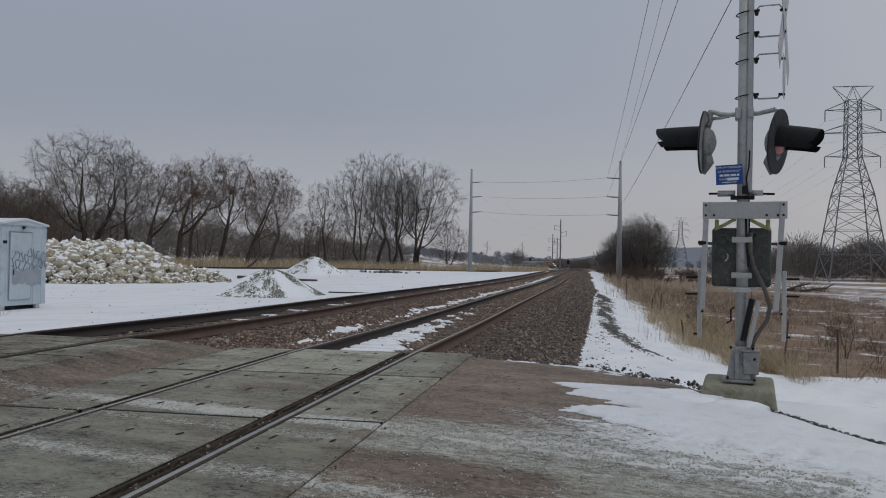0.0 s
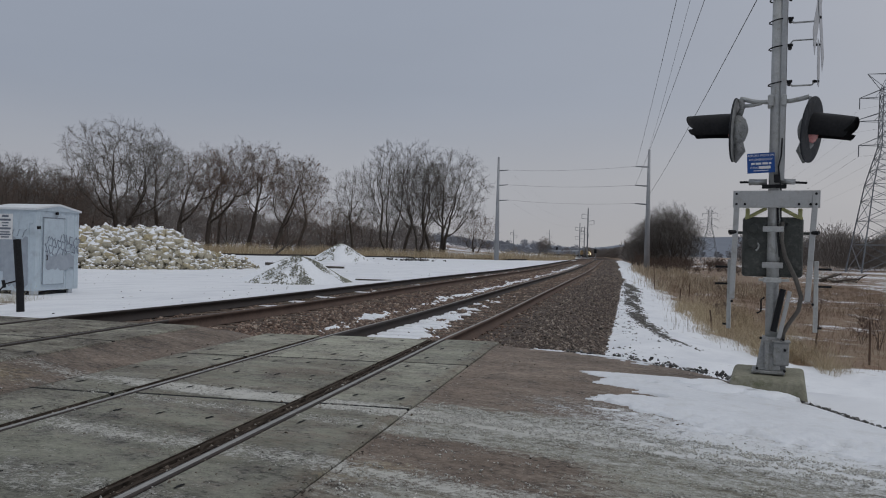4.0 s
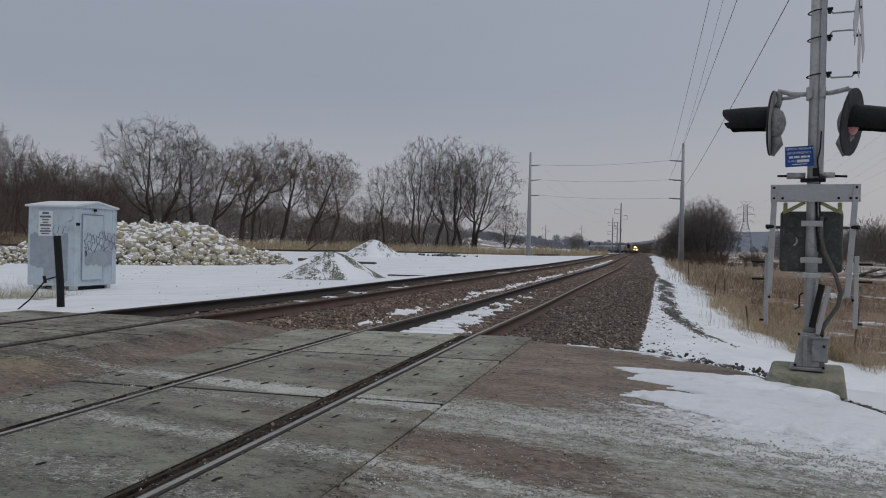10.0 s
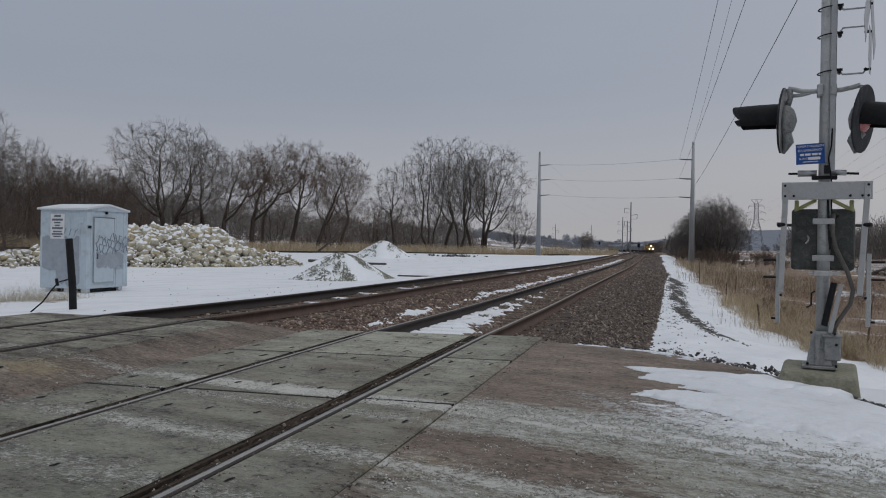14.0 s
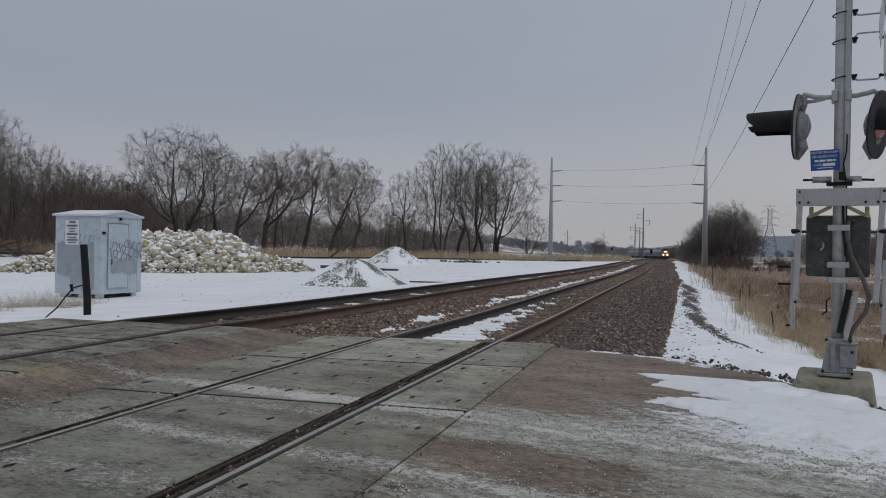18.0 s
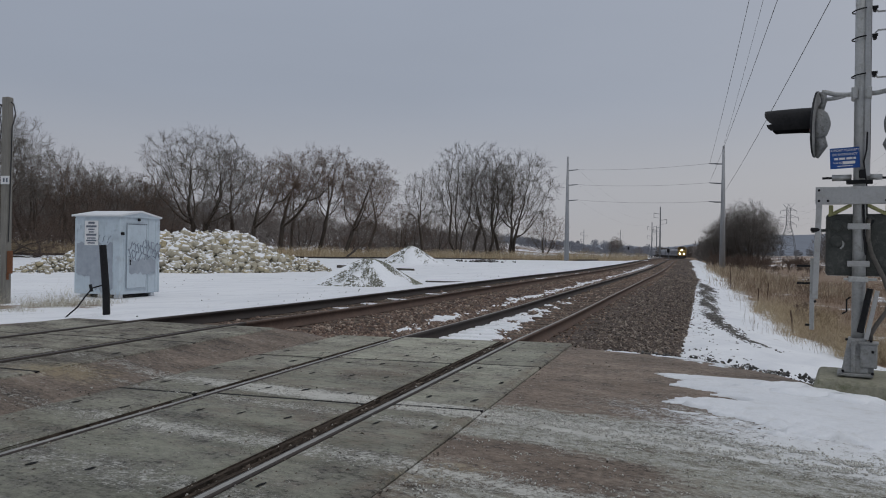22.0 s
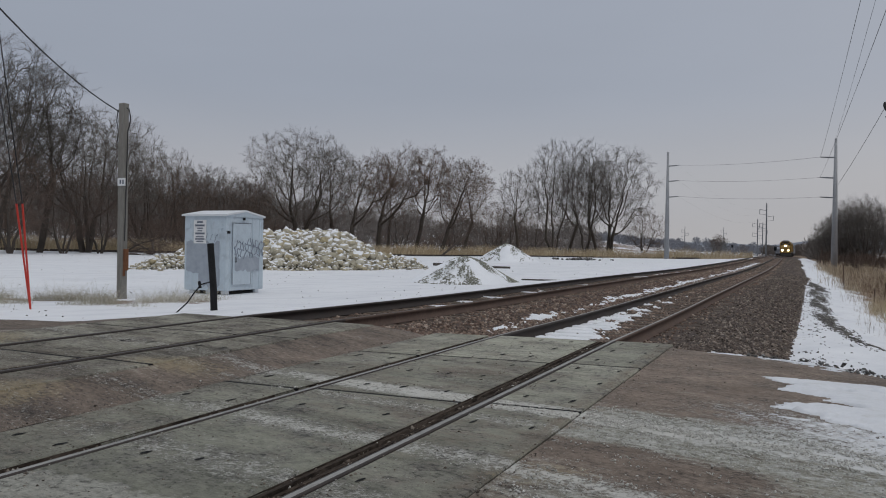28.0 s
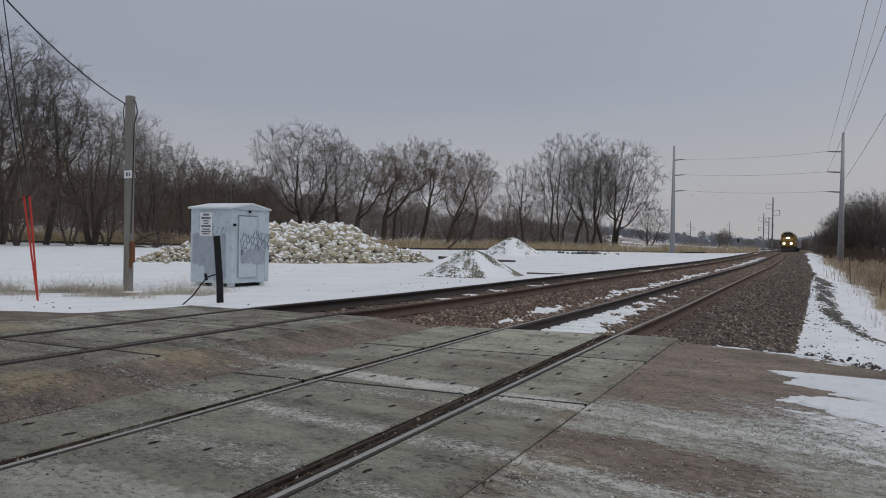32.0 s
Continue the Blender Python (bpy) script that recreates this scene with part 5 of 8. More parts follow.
spole = thing("service_pole", "grey square-cut wooden service pole with a meter box", "pole", (-15.94, 15.67, -0.35))
bm = bmesh.new()
box(bm, 0, 0, 2.47, 0.19, 0.19, 5.1, 0.02)
part("pole", bm, M_WOODPOLE, spole)
M_RUST = plain("rusty_orange_steel", (0.11, 0.045, 0.024), (0.24, 0.11, 0.055), 0.8, 0.2, 20, 4, 0.3, 0.003)
bm = bmesh.new()
box(bm, 0.15, -0.02, 1.02, 0.08, 0.12, 0.55, 0.01)
tube(bm, [(0.13, -0.06, 0.76), (0.13, -0.06, 0.6)], 0.03, 6)
part("meter_box", bm, M_RUST, spole, "rusty orange meter box")
bm = bmesh.new()
box(bm, 0.06, -0.11, 3.0, 0.26, 0.012, 0.2, 0.003)
plate = part("number_plate", bm, M_WHITE, spole, "small pale plate with dark bars")
for x in (0.03, 0.12):
    bm = bmesh.new()
    box(bm, x, -0.119, 3.0, 0.05, 0.004, 0.1)
    part("bar", bm, M_SPRAY, plate)
bm = bmesh.new()
tube(bm, [(-0.09, 0, 4.83), (-0.2, 0, 4.83)], 0.03, 8)
tube(bm, [(0.1, 0, 4.9), (0.18, 0, 4.85), (0.24, 0, 4.6), (0.2, 0, 4.45), (0.14, 0, 4.3), (0.13, 0, 3.6), (0.125, -0.05, 1.5)], 0.014, 6)
part("drip_loop", bm, M_WIRE, spole)
bm = bmesh.new()
tube(bm, [(-0.2, 0, 4.82), (-0.24, 0, 4.6), (-0.14, -0.03, 4.25), (-0.12, -0.1, 4.0)], 0.012, 6)
part("loop_wire", bm, M_WIRE, spole)
# service drop: a sagging cable to a pole out of sight
bm = bmesh.new()
a, b_ = Vector((-16.15, 15.65, 4.5)), Vector((-10.6, 4.0, 8.1))
tube(bm, [a.lerp(b_, k / 16) - Vector((0, 0, 0.72 * 4 * (k / 16) * (1 - k / 16))) for k in range(17)], 0.016, 6)
tagged(part("service_drop", bm, M_WIRE), "dark service cable sagging from the wooden pole", "cable")
M_REDP = plain("red_plastic", (0.42, 0.035, 0.025), (0.56, 0.06, 0.04), 0.5, 0, 30, 4, 0.1, 0.001)
guy = thing("guy_wires", "two guy wires with bright red plastic guards", "guy wire", (-14.72, 12.0, -0.35))
for d in (0.0, 0.32):
    bm = bmesh.new()
    tube(bm, [(0.0, 0, 0.0), (-0.16 + d * 0.55, -0.24, 2.23)], [0.019, 0.021], 8)
    part("guard", bm, M_REDP, guy, "red plastic guy guard")
    bm = bmesh.new()
    tube(bm, [(-0.16 + d * 0.55, -0.24, 2.23), (-0.75 + d, -1.1, 9.5)], 0.012, 5)
    part("wire", bm, M_WIRE, guy)

# ---------- rock pile ----------
M_ROCK = island_mat("snowy_limestone", [(0.0, (0.22, 0.20, 0.155)), (0.3, (0.39, 0.355, 0.27)), (0.6, (0.50, 0.465, 0.37)), (0.8, (0.44, 0.375, 0.235)), (1.0, (0.62, 0.60, 0.53))], 0.9, 0.6, 0.02, 9, snow=0.28)
# dark rubble tone that paints the shade in the gaps between boulders
M_CREVICE = plain("rubble_with_painted_shade", (0.07, 0.06, 0.04), (0.17, 0.15, 0.10), 0.95, 0, 6, 1.2, 0.8, 0.05)


def rock_mesh(seed, squash=0.78):
    """An angular broken boulder: the hull of a jittered block with a few corners knocked off."""
    r = random.Random(seed)
    bm = bmesh.new()
    for k in range(8):
        c = Vector((k & 1, k >> 1 & 1, k >> 2 & 1)) * 2 - Vector((1, 1, 1))
        c = Vector((c.x * r.uniform(0.6, 1.1), c.y * r.uniform(0.5, 0.95), c.z * r.uniform(0.5, 0.95))) * 0.4
        if r.random() < 0.3:
            bm.verts.new((c.x * 1.15, c.y * 0.6, c.z * squash))
            bm.verts.new((c.x * 0.6, c.y * 1.1, c.z * squash))
        else:
            bm.verts.new((c.x * 1.1, c.y, c.z * squash))
    hull = bmesh.ops.convex_hull(bm, input=list(bm.verts))
    bmesh.ops.delete(bm, geom=[g for g in hull["geom_interior"] if isinstance(g, bmesh.types.BMVert)], context="VERTS")
    bmesh.ops.triangulate(bm, faces=list(bm.faces))
    me = bpy.data.meshes.new("rock")
    bm.to_mesh(me)
    bm.free()
    me.materials.append(M_ROCK)
    return me


ROCKS = [rock_mesh(s) for s in range(14)]
PA, PB = np.array([-34.5, 32.5]), np.array([-22.0, 50.5])
PD = (PB - PA) / np.linalg.norm(PB - PA)
PN = np.array([PD[1], -PD[0]])


def pile_h(s, q):
    """Height of the pile: s along its ridge from 0 to 1, q metres towards the track."""
    crest = np.interp(s, [0.04, 0.07, 0.1, 0.14, 0.2, 0.27, 0.35, 0.42, 0.47, 0.62, 0.66, 0.71, 0.77, 0.8, 0.86, 0.89, 0.91], [0, 0.12, 0.42, 0.6, 0.95, 1.15, 1.6, 1.95, 2.05, 2.1, 1.75, 1.2, 0.85, 0.75, 0.5, 0.2, 0])
    return crest * np.clip(1 - (np.abs(q) / (1.2 + 1.6 * crest)) ** 1.5, 0, 1)


pile = thing("rock_pile", "heap of pale yellowish limestone boulders dusted with snow", "rock pile", (-28.0, 41.5, -0.4))
sv, qv = np.linspace(-0.05, 1.05, 60), np.linspace(-5.5, 5.5, 30)
pv = []
for s in sv:
    for q in qv:
        p = PA + (PB - PA) * s + PN * q
        pv.append((p[0] + 28.0, p[1] - 41.5, float(pile_h(s, q)) - 0.38 if pile_h(s, q) > 0.02 else -0.15))
ii = (np.arange(59)[:, None] * 30 + np.arange(29)[None, :]).ravel()
link_mesh("core", pv, np.stack([ii, ii + 30, ii + 31, ii + 1], -1), M_CREVICE, pile)
rr = random.Random(21)
loose_v, loose_f, count = [], [], 0
for k in range(6500):
    s, q = rr.uniform(0.05, 0.91), rr.uniform(-1.2, 5.2)
    h = float(pile_h(s, q))
    if h < 0.03 and rr.random() > 0.05:
        continue
    p = PA + (PB - PA) * s + PN * q
    size = rr.choice([0.16, 0.2, 0.24, 0.28, 0.33, 0.4, 0.48, 0.6]) * (0.7 if h < 0.3 else 1.0) * rr.uniform(0.85, 1.2)
    if s > 0.72 or s < 0.2:
        size *= 0.72
    mtx = pose(p[0] + 28.0, p[1] - 41.5, h - 0.05 + rr.uniform(-0.2, 0.5) * size, rr.uniform(-50, 50), rr.uniform(-50, 50), rr.uniform(0, 360)) @ Matrix.Scale(size, 4)
    me = rr.choice(ROCKS)
    if q > 0 and count < 300 and size > 0.3:
        o = new("rock", me)
        o.parent = pile
        o.matrix_basis = mtx
        count += 1
    else:
        b0 = len(loose_v)
        loose_v += [mtx @ v.co for v in me.vertices]
        loose_f += [[b0 + i for i in f.vertices] for f in me.polygons]
tagged(link_mesh("rubble", loose_v, np.array(loose_f), M_ROCK, pile), kind="stuff")

# ---------- gravel heap and snow heap ----------
M_GRAVHEAP = island_mat("greenish_gravel", [(0.0, (0.19, 0.19, 0.15)), (0.6, (0.29, 0.29, 0.235)), (1.0, (0.40, 0.40, 0.34))], 0.95, 0.7, 0.03, 25)


def heap(name, at, radius, height, mat, label, squash=1.0, seed=0, category="heap", peak=0.25):
    r = random.Random(seed)
    ks, ns = 44, 16
    profile = lambda f: height * ((1 - peak) * (0.5 + 0.5 * math.cos(math.pi * f ** 0.95)) + peak * (1 - f))
    pts = [(0, 0, height)]
    for j in range(1, ns + 1):
        f = j / ns
        for k in range(ks):
            a = 2 * math.pi * k / ks
            rad = radius * f * (1 + 0.08 * math.sin(3 * a + seed) + 0.05 * math.sin(7 * a + 2 * seed))
            z = profile(f) + 0.03 * height * math.sin(5 * a + 9 * f + seed) * min(1, 3 * f)
            pts.append((rad * math.cos(a), rad * squash * math.sin(a), z - 0.1 * f))
    fcs = [[0, 1 + k, 1 + (k + 1) % ks] for k in range(ks)]
    for j in range(ns - 1):
        for k in range(ks):
            a0, a1 = 1 + j * ks + k, 1 + j * ks + (k + 1) % ks
            fcs.append([a0, a0 + ks, a1 + ks, a1])
    root = thing(name, label, category, at)
    link_mesh("mound", pts, fcs, mat, root, smooth=True)

    def lie(x, y):
        f = min(1.0, math.hypot(x, y / squash) / radius)
        return profile(f) - 0.1 * f
    return root, lie


gheap, gh = heap("gravel_heap", (-12.45, 30.3, -0.36), 2.75, 1.08, M_SNOW, "low heap of greenish gravel under patchy snow", 1.2, 3, "gravel heap", 0.1)
rr = random.Random(8)
vs, fs = [], []
for k in range(26000):
    a, r_ = rr.uniform(0, 2 * math.pi), 2.75 * rr.random() ** 0.55
    x, y = r_ * math.cos(a), 1.2 * r_ * math.sin(a)
    lie = float(wave(x * 1.4, y * 1.4, 0.5, 2)) + 0.6 * float(wave(x, y, 0.13, 6))
    bare = min(1.0, max(0.02, 0.22 + 0.42 * (x + 0.25 * y > 0.3) * (r_ > 0.3) + 0.42 * lie))
    if rr.random() > bare:
        continue
    z, s = gh(x, y) + 0.006, rr.uniform(0.011, 0.03)
    mtx = pose(x, y, z, rr.uniform(-40, 40), rr.uniform(-40, 40), rr.uniform(0, 360)) @ Matrix.Diagonal((s * 1.6, s * 1.2, s * 0.8, 1))
    b0 = len(vs)
    vs += [mtx @ Vector(c) for c in ((1, 0, 0), (-1, 0, 0), (0, 1, 0), (0, -1, 0), (0, 0, 1), (0, 0, -1))]
    fs += [(b0 + i, b0 + j, b0 + q) for i, j, q in ((0, 2, 4), (2, 1, 4), (1, 3, 4), (3, 0, 4), (2, 0, 5), (1, 2, 5), (3, 1, 5), (0, 3, 5))]
tagged(link_mesh("gravel", vs, np.array(fs), M_GRAVHEAP, gheap), kind="stuff")
sheap, sh = heap("snow_heap", (-26.6, 75.5, -0.35), 3.6, 1.8, M_SNOW, "steep conical heap of old snow with dirt specks", 1.1, 5, "snow heap")
vs, fs = [], []
for k in range(700):
    x, y = rr.gauss(0.2, 1.1), rr.uniform(-3.0, 0.6)
    if float(wave(x, y, 0.6, 3)) < -0.05 and rr.random() < 0.8:
        continue
    z, s = sh(x, y) + 0.01, rr.uniform(0.03, 0.06)
    mtx = pose(x, y, z, 0, 0, rr.uniform(0, 360)) @ Matrix.Diagonal((s * 1.6, s, s, 1))
    b0 = len(vs)
    vs += [mtx @ Vector(c) for c in ((1, 0, 0), (-1, 0, 0), (0, 1, 0), (0, -1, 0), (0, 0, 1), (0, 0, -1))]
    fs += [(b0 + i, b0 + j, b0 + q) for i, j, q in ((0, 2, 4), (2, 1, 4), (1, 3, 4), (3, 0, 4), (2, 0, 5), (1, 2, 5), (3, 1, 5), (0, 3, 5))]
tagged(link_mesh("dirt_specks", vs, np.array(fs), M_GRAVHEAP, sheap), kind="stuff")

# planks and timber lying in the yard
M_PALELOG = plain("bleached_log", (0.30, 0.285, 0.255), (0.52, 0.50, 0.46), 0.9, 0, 18, 3, 0.4, 0.006)
M_TIMBER = plain("old_dark_timber", (0.05, 0.042, 0.036), (0.13, 0.115, 0.1), 0.9, 0, 18, 3, 0.4, 0.006)
for x, y, ln, rz, w_, h_ in ((-9.9, 33.6, 2.4, 8, 0.12, 0.06), (-18.6, 50.5, 2.0, 6, 0.3, 0.16), (-20.6, 49.0, 2.2, 10, 0.3, 0.14), (-23.9, 55.0, 2.4, 4, 0.3, 0.2), (-57, 101, 7, 30, 0.4, 0.3)):
    bm = bmesh.new()
    box(bm, 0, 0, h_ / 2, ln, w_, h_, 0.012)
    ob = part("timber", bm, M_TIMBER)
    ob.matrix_world = pose(x, y, float(land(x, y)) - 0.02, 0, rr.uniform(-1, 1), rz)
    tagged(ob, "dark old timber lying in the snow", "timber", "timbers in the yard")


# ---------- trees ----------
def grow(seed, height, stems=1, spread=0.5, gens=6, lush=1.0):
    """Skeleton of a bare tree: leaders, limbs along them, branches along those, down to fine twigs.
    Rows of x0 y0 z0 x1 y1 z1 r0 r1 level."""
    r = np.random.RandomState(seed)
    segs = []

    def bar(p, d, length, rad, level, n, wob, lift):
        pts, ways = [p], [d]
        for i in range(n):
            d = d + r.normal(0, wob, 3) + np.array([0, 0, lift])
            d = d / np.linalg.norm(d)
            q = p + d * length / n
            segs.append((*p, *q, rad * (1 - 0.75 * i / n), rad * (1 - 0.75 * (i + 1) / n), level))
            p = q
            pts.append(p)
            ways.append(d)
        return pts, ways

    def off(d, ang, flat=0.0):
        side = r.normal(0, 1, 3)
        side[2] *= 1 - flat
        side -= d * side.dot(d)
        side /= np.linalg.norm(side)
        return d * math.cos(ang) + side * math.sin(ang)

    def branch(p, d, length, rad, level):
        """Level 1 limb, 2 branch, 3 twig, 4 twiglet."""
        n = (0, 8, 4, 2, 1)[level] if gens > 4 else (0, 4, 2, 1)[level]
        pts, ways = bar(p, d, length, rad, level, n, (0, 0.15, 0.15, 0.15, 0.1)[level], (0, 0.055, 0.045, 0.035, 0.0)[level])
        if level >= (4 if gens >= 6 else 3):
            return
        kids = max(2, int(round((0, 9, 7, 5)[level] * lush)))
        for k in range(kids):
            f = (k + r.uniform(0.2, 1.0)) / kids * 0.85 + 0.15
            i = min(int(f * n), n - 1)
            w = f * n - i
            b0 = pts[i] * (1 - w) + pts[i + 1] * w
            ln = length * r.uniform(0.36, 0.66) * (1.1 - 0.5 * f)
            branch(b0, off(ways[i + 1], r.uniform(0.5, 1.05)), ln, max(rad * (1 - 0.75 * f) * 0.55, 0.004), level + 1)

    for s in range(stems):
        a = 2 * math.pi * s / max(stems, 1) + r.uniform(0, 1.5)
        tilt = (0.08 + 0.24 * spread) * (stems > 1)
        d = np.array([math.cos(a) * tilt, math.sin(a) * tilt, 1.0])
        p = np.array([0.2 * math.cos(a), 0.2 * math.sin(a), 0.0]) * (stems > 1) * height / 20 - np.array([0, 0, 0.015 * height])
        tall = height * r.uniform(0.62, 0.78)
        pts, ways = bar(p, d / np.linalg.norm(d), tall, height * (0.0175 if stems == 1 else 0.0145), 0, 12, 0.10, 0.04)
        count = max(4, int((13 if stems < 3 else 8) * lush))
        for k in range(count):
            f = 0.26 + 0.74 * (k + r.uniform(0, 0.9)) / count
            i = min(int(f * 12), 11)
            ln = height * (0.30 + 0.30 * spread) * r.uniform(0.75, 1.15) * (1.0 - 0.40 * max(f - 0.4, 0) / 0.6)
            branch(pts[i + 1], off(ways[i + 1], r.uniform(0.5, 0.9) + 0.3 * spread - 0.4 * (f > 0.85), 0.5), ln, height * 0.0105 * (1.15 - f), 1)
    return np.array(segs)


def tubes_np(segs, sides):
    """Tapered tubes for many short segments at once."""
    p, q = segs[:, 0:3], segs[:, 3:6]
    d = q - p
    d = d / (np.linalg.norm(d, axis=1)[:, None] + 1e-9)
    ref = np.where(np.abs(d[:, 2:3]) > 0.9, np.array([[1.0, 0, 0]]), np.array([[0, 0, 1.0]]))
    a = np.cross(d, ref)
    a /= np.linalg.norm(a, axis=1)[:, None] + 1e-9
    c = np.cross(d, a)
    v = []
    for end, rad in ((p, segs[:, 6:7]), (q, segs[:, 7:8])):
        for k in range(sides):
            t = 2 * math.pi * k / sides
            v.append(end + rad * (math.cos(t) * a + math.sin(t) * c))
    v = np.stack(v, 1)
    n = len(segs)
    base = (np.arange(n) * 2 * sides)[:, None]
    f = np.concatenate([np.stack([base[:, 0] + k, base[:, 0] + (k + 1) % sides, base[:, 0] + sides + (k + 1) % sides, base[:, 0] + sides + k], -1) for k in range(sides)])
    return v.reshape(-1, 3), f


def colony(seed, height, width, base=0.3, stems=1, lean=0.0, points=1100, flat=1.0, up=0.18, twig=1.0, hang=0.0, low=0.25):
    """Skeleton of a bare tree that grows towards points spread through its crown, with fine twigs at the ends.
    Rows of x0 y0 z0 x1 y1 z1 r0 r1 level. lean: metres by which the crown stands off the foot."""
    r = np.random.RandomState(seed)
    # points through a rounded crown, denser towards the outside
    n = points * 3
    u = r.normal(0, 1, (n, 3))
    u = u / np.linalg.norm(u, axis=1)[:, None] * (r.random_sample(n) ** 0.42)[:, None]
    lump = 1 + 0.13 * np.sin(3 * np.arctan2(u[:, 1], u[:, 0]) + seed) + 0.12 * np.sin(5 * u[:, 2] + 2 * np.arctan2(u[:, 1], u[:, 0]) + 2 * seed)
    mid_z, half_z = height * (1 + base) / 2, height * (1 - base) / 2
    grow_w = np.where(u[:, 2] < 0, 1 - low * u[:, 2] ** 2, 1.0)
    q = np.stack([u[:, 0] * width / 2 * lump * grow_w, u[:, 1] * width / 2 * lump * grow_w * flat, mid_z + u[:, 2] * half_z * (0.93 + 0.07 * lump)], -1)
    q[:, 0] += lean * (0.35 + 0.65 * q[:, 2] / height)
    q = q[(q[:, 2] > height * 0.1)][:points]
    step = height / 38
    node, par = [], []
    tips = []
    for k in range(stems):
        a = 2 * math.pi * k / stems + r.uniform(0, 1.2)
        tilt = 0.0 if stems == 1 else 0.16 * width / height + 0.05
        p = np.array([math.cos(a), math.sin(a), 0.0]) * (0.012 * height if stems > 1 else 0.0)
        p[2] = -0.02 * height
        way = np.array([math.cos(a) * tilt + 0.8 * lean / height, math.sin(a) * tilt, 1.0])
        last = -1
        reach = base * height * r.uniform(0.8, 1.15)
        while p[2] < reach:
            node.append(p.copy())
            par.append(last)
            last = len(node) - 1
            way = way + r.normal(0, 0.07, 3) * np.array([1, 1, 0.3])
            p = p + way / np.linalg.norm(way) * step
        tips.append(last)
    node = np.array(node)
    course = np.concatenate([np.array([[0, 0, 1.0]]), np.diff(node, axis=0) / step])
    par = list(par)
    dist = np.full(len(q), 1e9)
    near = np.zeros(len(q), int)
    alive = np.ones(len(q), bool)
    fresh = 0
    for _ in range(90):
        add = node[fresh:]
        if len(add) and alive.any():
            d = np.linalg.norm(q[alive][:, None, :] - add[None], axis=2)
            k = d.argmin(1)
            dm = d[np.arange(len(k)), k]
            ia = np.where(alive)[0]
            better = dm < dist[ia]
            dist[ia[better]], near[ia[better]] = dm[better], k[better] + fresh
        alive &= dist > 1.6 * step
        fresh = len(node)
        use = alive & (dist < 0.45 * height)
        if not use.any():
            break
        pull = np.zeros((len(node), 3))
        w = q[use] - node[near[use]]
        np.add.at(pull, near[use], w / np.linalg.norm(w, axis=1)[:, None])
        who = np.unique(near[use])
        v = pull[who]
        v = v / (np.linalg.norm(v, axis=1)[:, None] + 1e-9) + r.normal(0, 0.16, (len(who), 3)) + np.array([0, 0, up]) + 0.55 * course[who]
        v = v / np.linalg.norm(v, axis=1)[:, None] * step
        par += list(who)
        course = np.concatenate([course, v / step])
        node = np.concatenate([node, node[who] + v])
        if len(node) > 5200:
            break
    par = np.array(par)
    load = np.zeros(len(node))
    kids = np.bincount(par[par >= 0], minlength=len(node))
    load[kids == 0] = 1.0
    for i in range(len(node) - 1, -1, -1):
        if par[i] >= 0:
            load[par[i]] += load[i]
    rad = np.minimum(0.0165 * np.maximum(load, 1) ** 0.64, 0.46) * height / 20
    i = np.where(par >= 0)[0]
    r_base = np.minimum(rad[par[i]], rad[i] * 1.35)
    rows = np.concatenate([node[par[i]], node[i], r_base[:, None], rad[i][:, None], np.where(rad[i] > 0.07 * height / 20, 0, 2)[:, None]], 1)
    # twigs: fans at the ends, sprigs along the thin branches
    thin = i[load[i] < 9]
    src = np.concatenate([np.repeat(i[kids[i] == 0], 3), thin, thin[::2]])
    d0 = node[src] - node[par[src]]
    d0 = d0 / (np.linalg.norm(d0, axis=1)[:, None] + 1e-9)
    out = []
    pos, way, ln = node[src], d0, height * 0.05 * twig
    for gen, (fan, amt, rr_) in enumerate(((0.42, 1.0, 0.0135), (0.5, 0.6, 0.0105), (0.6, 0.42, 0.009))):
        way = way + r.normal(0, fan, way.shape) + np.array([0, 0, 0.16 - hang * (gen + 1)])
        way = way / np.linalg.norm(way, axis=1)[:, None]
        length = ln * amt * r.uniform(0.5, 1.3, len(pos))[:, None]
        end = pos + way * length
        k = len(pos)
        out.append(np.concatenate([pos, end, np.full((k, 1), rr_ * height / 20), np.full((k, 1), rr_ * 0.7 * height / 20), np.full((k, 1), 3 + gen)], 1))
        if gen == 2:
            break
        side = pos + way * length * r.uniform(0.4, 0.8, k)[:, None]
        keep = r.random_sample(k) < 0.85
        pos, way = np.concatenate([end[keep], side]), np.concatenate([way[keep], way])
    return np.concatenate([rows] + out)


